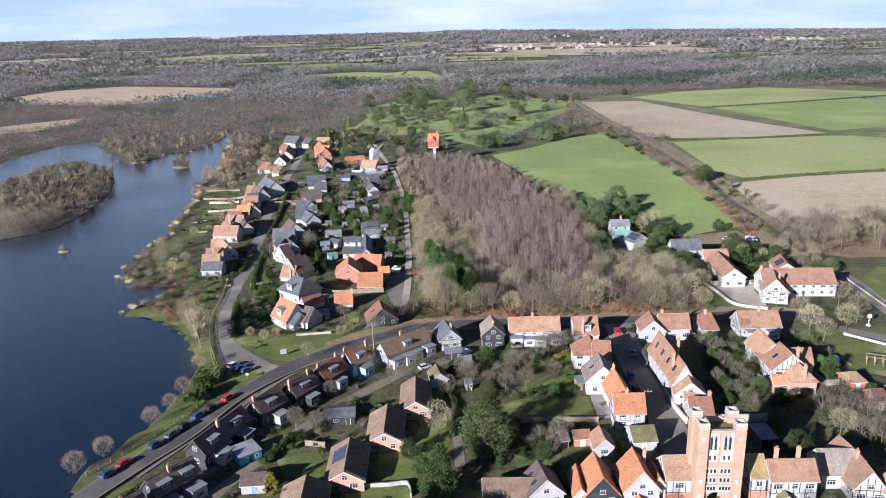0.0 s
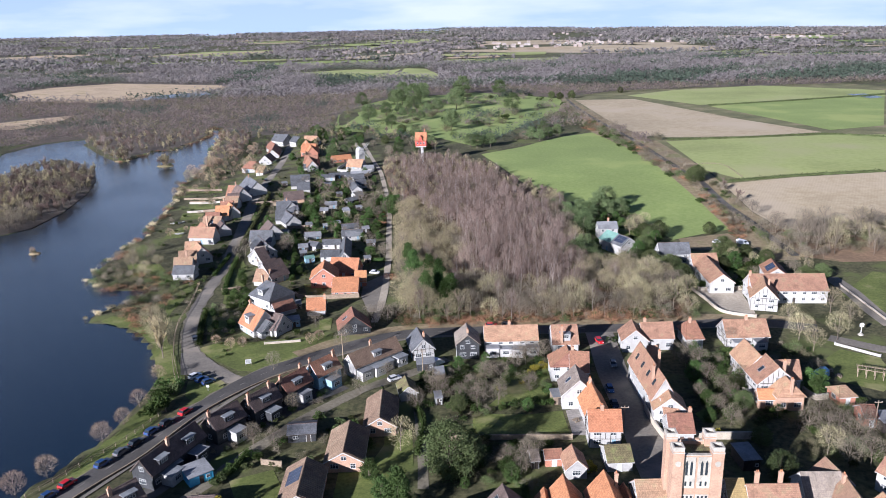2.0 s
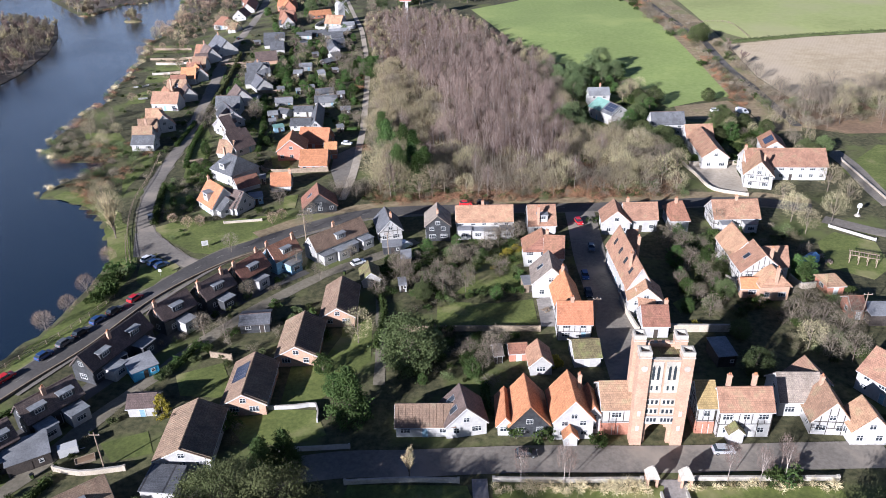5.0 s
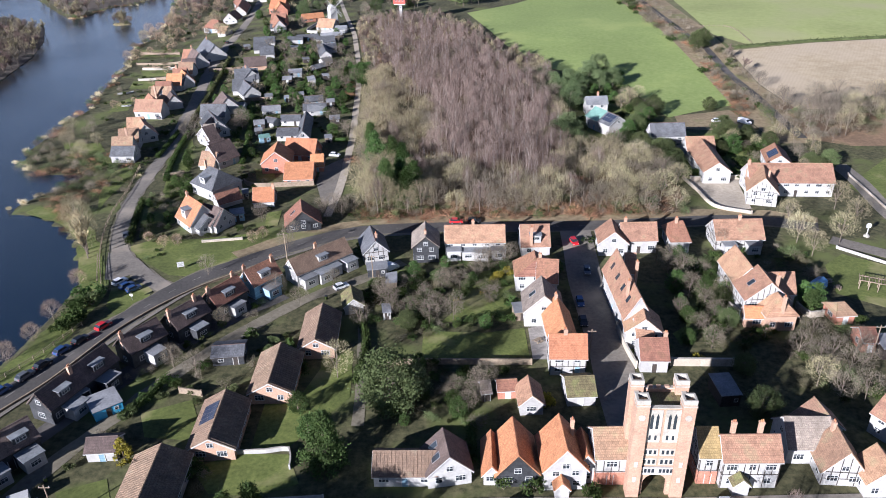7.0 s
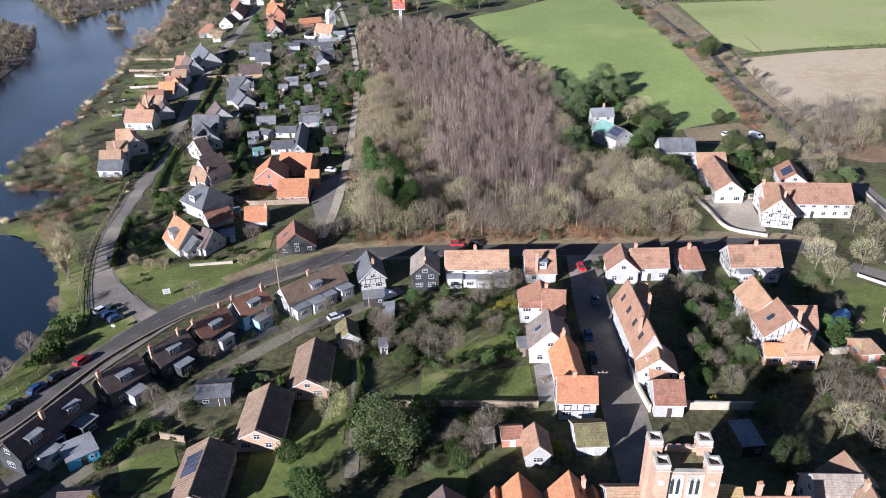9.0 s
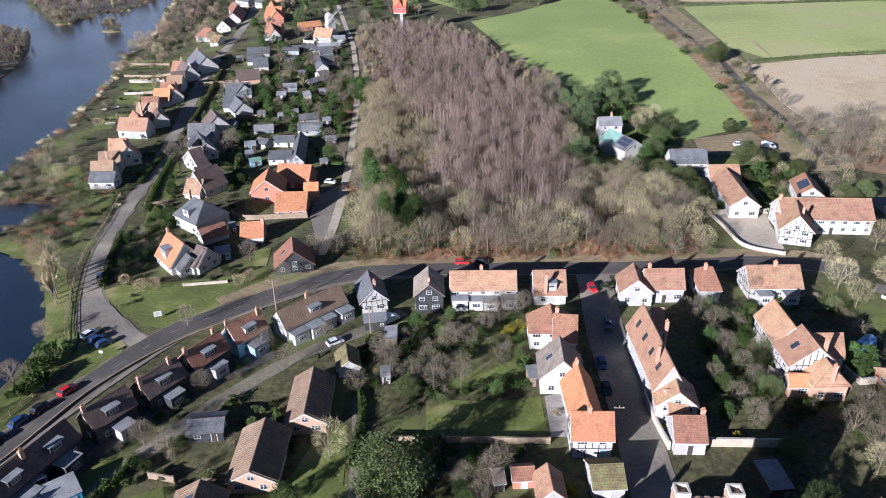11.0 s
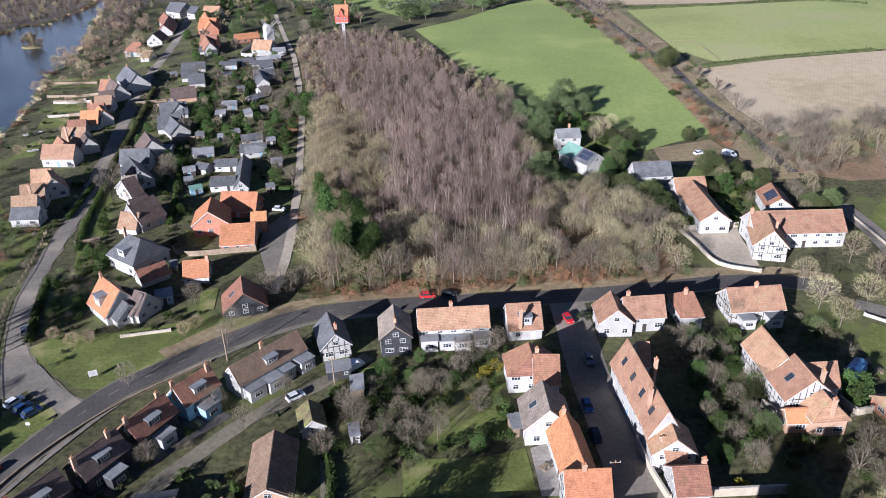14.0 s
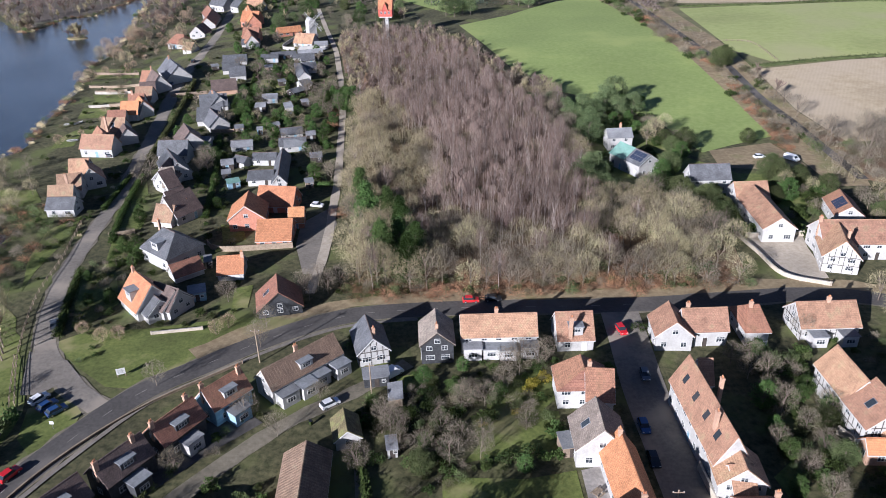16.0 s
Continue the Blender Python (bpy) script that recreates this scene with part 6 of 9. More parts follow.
def bare_tree(seed, height, twig, bark="bark", first=0.36, spread=0.6, splits=(4, 3, 2), levels=3, thick=0.2, per=16, twig_len=0.9, up=0.35, width=0.035, dome=None, name="tree", label="bare winter tree", category="tree"):
    rng = random.Random(seed)
    limbs, tips, k = branches(rng, height, rng.uniform(-0.06, 0.06), levels, first, spread, splits, thick)
    e = thing(name, pose(0, 0, -200), label, category)
    bm = bmesh.new()
    for p, q, r0, r1 in limbs:
        tube(bm, p * k, q * k, max(r0, 0.035), max(r1, 0.025), 5 if r0 > 0.08 else 3, False)
    part("trunk", bm, bark, e)
    v, f = [], []
    if dome:
        n_twigs, wide, mid, tall, out_pull = dome
        lobes = [Vector((rng.gauss(0, 1), rng.gauss(0, 1), rng.gauss(0.2, 0.8))).normalized() for i in range(9)]
        for i in range(n_twigs):
            d = Vector((rng.gauss(0, 1), rng.gauss(0, 1), rng.gauss(0.25, 0.9))).normalized()
            lump = 0.72 + 0.36 * max(0, max(d.dot(b) for b in lobes) - 0.3) / 0.7
            r = lump * rng.uniform(0.35, 1.0) ** 0.5
            a = Vector((d.x * wide * r, d.y * wide * r, height * (mid + d.z * tall * r)))
            w = (d * out_pull + Vector((rng.gauss(0, 0.45), rng.gauss(0, 0.45), rng.gauss(up, 0.35)))).normalized()
            s = w.orthogonal().normalized() * width
            s.rotate(Matrix.Rotation(rng.uniform(0, 6.28), 3, w))
            n = len(v)
            v += [a - s, a + s, a + w * twig_len * rng.uniform(0.5, 1.3)]
            f.append((n, n + 1, n + 2))
        tips = []
    for q, d, ln in tips:
        for i in range(per):
            o = q - d * ln * rng.uniform(0, 0.8)
            w = (d + Vector((rng.gauss(0, 0.7), rng.gauss(0, 0.7), rng.gauss(up, 0.35)))).normalized()
            ln2 = twig_len * rng.uniform(0.5, 1.3)
            s = w.orthogonal().normalized() * width
            s.rotate(Matrix.Rotation(rng.uniform(0, 6.28), 3, w))
            a = o * k
            n = len(v)
            v += [a - s, a + s, a + w * ln2]
            f.append((n, n + 1, n + 2))
    c = raw("crown", v, f, twig)
    c.parent = e
    return e


def leafy(seed, height, radius, leaf, bark="bark", shape="round", clumps=60, per=26, size=0.34, base=0.12, name="evergreen_tree", label="dense dark green evergreen tree in a garden", category="tree"):
    """An evergreen: tapered trunk with limbs, and a crown of many small leaf faces in clumps."""
    rng = random.Random(seed)
    e = thing(name, pose(0, 0, -200), label, category)
    bm = bmesh.new()
    tube(bm, (0, 0, -0.3), (0, 0, height * 0.75), 0.03 * height, 0.008 * height, 6)
    v, f = [], []
    for i in range(clumps):
        t = rng.random()
        z = height * (base + (1 - base) * t)
        if shape == "cone":
            r = radius * (1 - t) ** 0.8 + 0.15
        elif shape == "column":
            r = radius * (1 - abs(2 * t - 0.8) ** 3 * 0.5)
        elif shape == "flat":
            r = radius * (0.45 + 0.55 * math.sin(math.pi * min(1, t * 0.9 + 0.15)))
        else:
            r = radius * math.sqrt(max(0.03, 1 - (2 * t - 0.95) ** 2))
        a = rng.uniform(0, 6.283)
        rr = r * rng.uniform(0.55, 1.08)
        c = Vector((math.cos(a) * rr, math.sin(a) * rr, z))
        if i % 4 == 0:
            tube(bm, (0, 0, max(0.2, z - rr * 0.5)), c, 0.05, 0.02, 3)
        cs = (0.16 * height * rng.uniform(0.5, 1.0)) if shape != "cone" else 0.11 * height * rng.uniform(0.5, 1.0)
        cs = min(cs, radius * 0.5)
        for k in range(per):
            o = c + Vector((rng.gauss(0, 0.5), rng.gauss(0, 0.5), rng.gauss(0, 0.36))) * cs
            w = Vector((rng.gauss(0, 1), rng.gauss(0, 1), rng.gauss(0.3, 0.8))).normalized() * size * rng.uniform(0.6, 1.3)
            s = w.orthogonal().normalized() * size * 0.45
            n = len(v)
            v += [o - w * 0.5 - s, o - w * 0.5 + s, o + w * 0.6]
            f.append((n, n + 1, n + 2))
    part("trunk", bm, bark, e)
    c = raw("crown", v, f, leaf)
    c.parent = e
    return e


def bush(seed, height, radius, material, per=420, size=0.26, twiggy=False, name="bush", label="garden bush", category="bush"):
    rng = random.Random(seed)
    e = thing(name, pose(0, 0, -200), label, category)
    v, f = [], []
    bm = bmesh.new()
    for i in range(7):
        a = rng.uniform(0, 6.283)
        tube(bm, (0, 0, -0.15), (math.cos(a) * radius * 0.5, math.sin(a) * radius * 0.5, height * 0.6), 0.04, 0.015, 3)
    lumps = [(Vector((rng.gauss(0, 0.42) * radius, rng.gauss(0, 0.42) * radius, height * rng.uniform(0.25, 0.75))), rng.uniform(0.3, 0.55)) for i in range(9)]
    for i in range(per):
        c, r = rng.choice(lumps)
        d = Vector((rng.gauss(0, 1), rng.gauss(0, 1), rng.gauss(0.2, 0.8))).normalized()
        o = c + Vector((d.x * radius, d.y * radius, d.z * height * 0.55)) * r * rng.uniform(0.6, 1.05)
        o.z = max(0.03, o.z)
        w = (d * (1.2 if twiggy else 0.5) + Vector((rng.gauss(0, 0.5), rng.gauss(0, 0.5), rng.gauss(0.3, 0.4)))).normalized() * size * rng.uniform(0.6, 1.4) * (2.2 if twiggy else 1)
        s = w.orthogonal().normalized() * (0.03 if twiggy else size * 0.45)
        n = len(v)
        v += [o - s, o + s, o + w]
        f.append((n, n + 1, n + 2))
    part("stem", bm, "bark", e)
    c = raw("foliage", v, f, material)
    c.parent = e
    return e


LABELS = dict(birch="slender bare birch with purple-brown twigs in the wood", oak="spreading bare tree with tan twigs", grey="bare grey-brown winter tree", ginger="ginger-twigged bare shrub tree by the lake")
KINDS = dict(
    birch=[bare_tree(10 + i, 12.5, "twig_purple", "birchbark", 0.42, 0.2, (3, 2), 2, 0.11, 0, 1.5, 1.2, 0.03, (460, 2.15, 0.64, 0.34, 0.5), "birch_tree", LABELS["birch"]) for i in range(5)],
    oak=[bare_tree(30 + i, 10.5, "twig_tan", "bark", 0.24, 0.75, (5, 3), 2, 0.16, 0, 0.95, 0.35, 0.03, (1250, 4.1, 0.56, 0.4, 0.45), "bare_tree", LABELS["oak"]) for i in range(4)],
    grey=[bare_tree(50 + i, 9.5, "twig_grey", "bark", 0.24, 0.75, (5, 3), 2, 0.13, 0, 0.95, 0.35, 0.03, (1050, 3.7, 0.56, 0.4, 0.45), "bare_tree", LABELS["grey"]) for i in range(4)],
    greyfar=[bare_tree(60 + i, 9.5, ("twig_grey", "twig_tan", "twig_purple")[i], "bark", 0.3, 0.75, (5, 4), 2, 0.2, 11, 1.35, 0.4, 0.12, None, "bare_tree", LABELS["grey"]) for i in range(3)],
    ginger=[bare_tree(70 + i, 6.0, "twig_ginger", "bark", 0.22, 0.8, (6, 3), 2, 0.11, 0, 0.7, 0.4, 0.03, (900, 2.7, 0.54, 0.42, 0.6), "willow_tree", LABELS["ginger"]) for i in range(2)],
    poplar=[bare_tree(75, 9.0, "straw", "bark", 0.3, 0.3, (6, 4, 3), 3, 0.2, 24, 1.0, 1.4, 0.05, None, "willow_tree", "tall straw-coloured willow with upright twigs")],
    straw=[bush(78, 1.3, 1.0, "straw", 220, 0.45, True, name="grass_clump", label="pale tufted ornamental grass by the wall", category="grass")],
    shrub=[bush(80 + i, 2.6, 2.2, ("scrub", "twig_grey", "olive")[i], 380, 0.5, True, label="leafless twiggy garden shrub with fine stems") for i in range(3)],
    bracken=[bush(90 + i, 1.3, 2.6, "bracken", 460, 0.45, True, label="low rusty bracken and bramble") for i in range(2)],
    green=[bush(100 + i, 2.4, 1.9, ("leaf", "olive", "hedge")[i], 460, 0.36, label="rounded evergreen bush in a garden") for i in range(3)],
    gold=[bush(110, 2.0, 1.5, "gold", 500, 0.28, label="yellow flowering bush in a garden")],
    pine=[leafy(120 + i, 9.5, 4.2, "pine", "bark", "flat", 100, 40, 0.34, 0.3, "pine_tree", "broad dark green pine with a flat crown") for i in range(2)],
    holm=[leafy(130 + i, 9.0, 4.4, "olive", "bark", "round", 190, 52, 0.3, 0.06, label="broad olive-green evergreen oak") for i in range(2)],
    bigoak=[leafy(135 + i, 12.5, 7.0, "darkolive", "bark", "round", 360, 54, 0.26, 0.04, label="broad dense evergreen oak beside the green") for i in range(2)],
    yew=[leafy(140 + i, 8.5, 3.4, "leaf", "bark", "round", 90, 32, 0.38, 0.05) for i in range(2)],
    fir=[leafy(150 + i, 9.0, 2.9, "leaf", "bark", "cone", 200, 40, 0.26, 0.04, "conifer_tree", "dark green pointed conifer with dense boughs") for i in range(2)],
    cypress=[leafy(160, 4.8, 1.3, "leaf", "bark", "column", 60, 30, 0.24, 0.02, "cypress_tree", "dark green columnar cypress beside a house")],
    goldfir=[leafy(165, 3.6, 1.3, "gold", "bark", "cone", 50, 28, 0.24, 0.03, "conifer_tree", "small golden-green conifer in a garden")],
)
plant_rng = random.Random(5)
BULK = {}


def plant(kind, x, y, scale=1.0, squash=1.0, group="", joined=False, z=None):
    """One plant of a kind; joined ones are gathered for a single mesh of their kind."""
    if joined and kind in ("oak", "grey") and y > 345:
        kind = "greyfar"
    src = plant_rng.choice(KINDS[kind])
    s = scale * plant_rng.uniform(0.88, 1.12)
    m = pose(x, y, gz(x, y) if z is None else z, 0, 0, plant_rng.uniform(0, 360))
    if joined:
        BULK.setdefault(kind, []).append((src, m @ Matrix.Diagonal((s, s, s * squash, 1))))
        return None
    o = copy_thing(src, m)
    o.scale = (s, s, s * squash)
    if group:
        o["group"] = group
    return o


def join_bulk(kind, label, category):
    """All gathered plants of a kind as one object for the wood and one for the twigs or leaves."""
    cache, got = {}, {}
    for src, m in BULK[kind]:
        for ch in src.children:
            me = ch.data
            if me.name not in cache:
                co, li = np.empty(len(me.vertices) * 3, np.float32), np.empty(len(me.loops), np.int32)
                ls, lt = np.empty(len(me.polygons), np.int32), np.empty(len(me.polygons), np.int32)
                me.vertices.foreach_get("co", co)
                me.loops.foreach_get("vertex_index", li)
                me.polygons.foreach_get("loop_start", ls)
                me.polygons.foreach_get("loop_total", lt)
                cache[me.name] = (co.reshape(-1, 3), li, ls)
            co, li, ls = cache[me.name]
            r = np.array(m)
            acc = got.setdefault(me.materials[0].name, [[], [], [], 0, 0, me.materials[0]])
            acc[0].append(co @ r[:3, :3].T.astype(np.float32) + r[:3, 3].astype(np.float32))
            acc[1].append(li + acc[3])
            acc[2].append(ls + acc[4])
            acc[3] += len(co)
            acc[4] += len(li)
    for v, li, ls, nv, nl, material in got.values():
        me = bpy.data.meshes.new(kind + "_growth")
        me.vertices.add(nv)
        me.vertices.foreach_set("co", np.concatenate(v).ravel())
        me.loops.add(nl)
        me.loops.foreach_set("vertex_index", np.concatenate(li))
        starts = np.concatenate(ls)
        me.polygons.add(len(starts))
        me.polygons.foreach_set("loop_start", starts)
        me.update(calc_edges=True)
        me.materials.append(material)
        tagged(new(kind + "_growth", me), label, category, kind="stuff")


def scatter(outline, count, gap, seed, avoid=()):
    """Random places inside an outline, no two nearer than gap."""
    rng = np.random.RandomState(seed)
    poly = np.array(outline)
    lo, hi = poly.min(0), poly.max(0)
    c = rng.uniform(lo, hi, (count * 30, 2))
    c = c[inside(c, poly)]
    kept = []
    for p in c:
        if all((p[0] - q[0]) ** 2 + (p[1] - q[1]) ** 2 > gap * gap for q in kept) and all((p[0] - a[0]) ** 2 + (p[1] - a[1]) ** 2 > a[2] ** 2 for a in avoid):
            kept.append((float(p[0]), float(p[1])))
            if len(kept) >= count:
                break
    return kept


# the wood: slender birches in its middle, rounded bare trees on its flanks, a rusty ride between
BIRCHES = [(-9, 236), (8, 222), (33, 215), (37, 240), (36, 290), (24, 350), (6, 410), (-20, 452), (-48, 442), (-37, 390), (-24, 330), (-10, 300), (-5, 262)]
RIDE = [(-7.5, 232), (-11, 252), (-14, 262), (-19, 285), (-21, 300)]
for i, (x, y) in enumerate(scatter(WOOD, 1500, 2.25, 1)):
    if min(math.hypot(x - a, y - b) for a, b in RIDE) < 4.2:
        continue
    r, r2 = plant_rng.random(), plant_rng.random()
    core = -float(edge_distance([(x, y)], BIRCHES)[0])
    kind = "birch" if r < (0.9 if y < 330 else 0.72) * min(1, max(0.06, 0.5 + core / 8)) else ("oak" if r2 < (0.85 if x < -10 else 0.36) else "grey")
    if kind != "birch" and r2 * 40 % 1 < (0.5 if y < 222 and x > -12 else 0.3):
        continue
    low = 1 - 0.3 * min(1, max(0, (y - 330) / 90))
    plant(kind, x, y, (0.9 if kind != "birch" else 0.92) * low, group="trees of the wood", joined=y > 226)
for a, b in RIDE:
    for i in range(7):
        plant("bracken", a + plant_rng.uniform(-4, 4), b + plant_rng.uniform(-6, 6), plant_rng.uniform(0.6, 1.0), joined=True)

# ---- builders of other things ----
def clear_of(x, y, pad=0.6):
    for hx, hy, rot, hl, hw in BUILT:
        dx, dy = x - hx, y - hy
        if dx * dx + dy * dy > 400:
            continue
        c, s = math.cos(radians(rot)), math.sin(radians(rot))
        if abs(dx * c + dy * s) < hl + pad and abs(-dx * s + dy * c) < hw + pad:
            return False
    return all(min((x - p.x) ** 2 + (y - p.y) ** 2 for p in line) > (w / 2 + pad) ** 2 for line, w in ROADS)


def sow(kinds, outline, count, gap, seed, scale):
    rng = random.Random(seed)
    for x, y in scatter(outline, count, gap, seed):
        k = rng.choice(kinds)
        s = rng.uniform(*scale) * (0.8 if k in ("grey", "oak", "holm", "yew") else 1)
        if clear_of(x, y, 1.0) and gz(x, y) > -0.3:
            plant(k, x, y, s, joined=k in ("shrub", "green", "bracken", "straw") or y > 300)


def wheel(parent, x, y, r=0.32):
    t = part("wheel", tube(bmesh.new(), (x, y - 0.11, r), (x, y + 0.11, r), r, r, 12), "tyre", parent)
    part("rim", tube(bmesh.new(), (x, y - 0.12, r), (x, y + 0.12, r), r * 0.6, r * 0.6, 10), "steel", t)


CARS = {}


def vehicle(paint, label, name, category, low, cabin, half):
    e = thing(name, pose(0, 0, -200), label, category)
    w = half
    bm = prism(bmesh.new(), [(x, -w, z) for x, z in low], (0, 2 * w, 0))
    bmesh.ops.bevel(bm, geom=[g for g in bm.edges], offset=0.05, segments=1, affect="EDGES")
    part("body", bm, paint, e)
    bm = bmesh.new()
    a = [bm.verts.new((x, -w + 0.04, z)) for x, z in cabin[:2]] + [bm.verts.new((x, -w + 0.2, z)) for x, z in cabin[2:]]
    b = [bm.verts.new((v.co.x, -v.co.y, v.co.z)) for v in a]
    bm.faces.new(a)
    bm.faces.new(b[::-1])
    for i in range(4):
        bm.faces.new((a[i], b[i], b[(i + 1) % 4], a[(i + 1) % 4]))
    part("cabin_glass", bm, "glass", e)
    (x2, z2), (x3, z3) = cabin[2], cabin[3]
    part("roof", boxed(min(x2, x3) - 0.05, max(x2, x3) + 0.05, -w + 0.19, w - 0.19, z2 - 0.02, z2 + 0.05), paint, e)
    for s in (-1, 1):
        for x in (low[0][0] + 0.75, low[1][0] - 0.8):
            wheel(e, x, s * (w - 0.1))
        part("headlight", boxed(low[1][0] - 0.06, low[1][0] + 0.02, s * w * 0.72 - 0.16, s * w * 0.72 + 0.16, 0.6, 0.76), "lamp", e)
        part("tail_light", boxed(low[0][0] - 0.02, low[0][0] + 0.06, s * w * 0.75 - 0.12, s * w * 0.75 + 0.12, 0.66, 0.86), "car_red", e)
        part("mirror", boxed(cabin[1][0] - 0.35, cabin[1][0] - 0.2, s * (w + 0.08) - 0.08, s * (w + 0.08) + 0.08, 0.95, 1.08), paint, e)
    return e


def car(x, y, rot, paint, label):
    e = vehicle(paint, label, "car", "car", [(-2.05, 0.28), (2.05, 0.28), (2.1, 0.62), (1.95, 0.82), (0.95, 0.95), (-1.95, 0.98), (-2.1, 0.7)], [(-1.85, 0.95), (1.05, 0.95), (0.35, 1.45), (-1.35, 1.47)], 0.88)
    e.matrix_basis = pose(x, y, gz(x, y) + 0.13, 0, 0, rot)
    e["group"] = "parked cars"
    e.scale = (0.92, 0.92, 0.95)


def van(x, y, rot, paint, label):
    e = vehicle(paint, label, "van", "van", [(-2.5, 0.32), (2.4, 0.32), (2.5, 0.75), (2.3, 1.05), (1.6, 1.2), (0.85, 1.95), (-2.45, 2.0), (-2.5, 0.9)], [(0.9, 1.22), (1.62, 1.22), (1.0, 1.8), (0.75, 1.82)], 0.97)
    e.matrix_basis = pose(x, y, gz(x, y) + 0.13, 0, 0, rot)


def garden_wall(pts, high, thick, material, label):
    """A wall along a line with a coping course and end piers."""
    line = smooth_line(pts, 2.0)
    c = line[len(line) // 2]
    e = thing("garden_wall", pose(c.x, c.y, 0), label, "wall")

    def course(w, z0, z1, name, mt):
        bm = bmesh.new()
        rings = []
        for i, p in enumerate(line):
            d = (line[min(i + 1, len(line) - 1)] - line[max(i - 1, 0)]).normalized()
            s = Vector((-d.y, d.x)) * w / 2
            h = gz(p.x, p.y)
            rings.append([bm.verts.new((q.x - c.x, q.y - c.y, h + z)) for q, z in ((p - s, z0), (p + s, z0), (p + s, z1), (p - s, z1))])
        for a, b in zip(rings, rings[1:]):
            for k in range(4):
                bm.faces.new((a[k], a[(k + 1) % 4], b[(k + 1) % 4], b[k]))
        bm.faces.new(rings[0])
        bm.faces.new(rings[-1][::-1])
        part(name, bm, mt, e)

    course(thick, -0.3, high, "wall_body", material)
    course(thick + 0.1, high, high + 0.09, "coping", "stone" if material != "wood" else "wood")
    for p in (line[0], line[-1]):
        h = gz(p.x, p.y)
        part("pier", boxed(p.x - c.x - thick * 0.7, p.x - c.x + thick * 0.7, p.y - c.y - thick * 0.7, p.y - c.y + thick * 0.7, h - 0.3, h + high + 0.25), material, e)


def rail_fence(pts, high, thick, material, label):
    line = smooth_line(pts, 2.6)
    c = line[len(line) // 2]
    e = thing("rail_fence", pose(c.x, c.y, 0), label, "fence")
    post = None
    for p in line:
        m = pose(p.x - c.x, p.y - c.y, gz(p.x, p.y))
        if post is None:
            post = part("post", boxed(-0.07, 0.07, -0.07, 0.07, -0.3, high + 0.08), material, e, at=m)
        else:
            again(post, e, m)
    for p, q in zip(line, line[1:]):
        for z in (high * 0.45, high * 0.9):
            a = Vector((p.x - c.x, p.y - c.y, gz(p.x, p.y) + z))
            b = Vector((q.x - c.x, q.y - c.y, gz(q.x, q.y) + z))
            part("rail", tube(bmesh.new(), a, b, 0.055, 0.055, 4), material, e)


def hedge(pts, high, thick, material, label):
    """A clipped hedge: a leafy mass along a line, with an uneven skin of leaves."""
    rng = random.Random(label)
    line = smooth_line(pts, 0.8)
    c = line[len(line) // 2]
    e = thing("hedge", pose(c.x, c.y, 0), label, "hedge")
    v, f = [], []
    z = land([(p.x, p.y) for p in line])
    core, rings = bmesh.new(), []
    for i in range(0, len(line), 2):
        p = line[i]
        d = (line[min(i + 1, len(line) - 1)] - line[max(i - 1, 0)]).normalized()
        q = Vector((-d.y, d.x)) * thick * 0.36
        t = high * rng.uniform(0.68, 0.8)
        rings.append([core.verts.new((p.x - c.x + k * q.x, p.y - c.y + k * q.y, z[i] + h)) for k, h in ((-1, -0.1), (-0.9, t * 0.8), (0, t), (0.9, t * 0.8), (1, -0.1))])
    for a, b in zip(rings, rings[1:]):
        for k in range(4):
            core.faces.new((a[k], a[k + 1], b[k + 1], b[k]))
    far = c.y > 380
    n = 20 if far else 60
    if far:
        line, z = line[::3], z[::3]
    for j, (p, h) in enumerate(zip(line, z)):
        for i in range(n):
            a = rng.uniform(0, 3.1416)
            k = rng.uniform(0.75, 1.1)
            o = Vector((p.x - c.x + math.cos(a) * thick / 2 * k + rng.uniform(-0.5, 0.5), p.y - c.y + rng.uniform(-0.5, 0.5) * thick + 0.2 * rng.gauss(0, 1), h + min(1, math.sin(a) * 1.3) * high * k * rng.uniform(0.4, 1)))
            sz = 0.32 if not far else 0.8
            w = Vector((rng.gauss(0, 1), rng.gauss(0, 1), rng.gauss(0.4, 0.8))).normalized() * sz * rng.uniform(0.6, 1.2)
            s = w.orthogonal().normalized() * sz * 0.45
            m = len(v)
            v += [o - s, o + s, o + w]
            f.append((m, m + 1, m + 2))
    part("hedge_body", core, material, e)
    ob = raw("foliage", v, f, material)
    ob.parent = e


def green_sign(x, y):
    e = thing("notice_board", pose(x, y, gz(x, y), 0, 0, 20), "white notice board on two posts on the green", "sign")
    for s in (-0.75, 0.75):
        part("post", boxed(s - 0.06, s + 0.06, -0.06, 0.06, -0.2, 2.1), "wood", e)
    b = part("board", boxed(-0.85, 0.85, -0.1, -0.06, 0.7, 2.1), "frame", e)
    for i in range(4):
        part("text_bar", boxed(-0.6, 0.6 - 0.2 * (i % 2), -0.11, -0.1, 1.0 + 0.25 * i, 1.08 + 0.25 * i), "car_grey", b)


def lane_post(x, y):
    e = thing("road_sign", pose(x, y, gz(x, y)), "small white road sign on a post", "sign")
    part("post", tube(bmesh.new(), (0, 0, -0.2), (0, 0, 1.9), 0.04, 0.04, 6), "steel", e)
    part("plate", boxed(-0.4, 0.4, -0.06, -0.03, 1.2, 1.9), "frame", e)


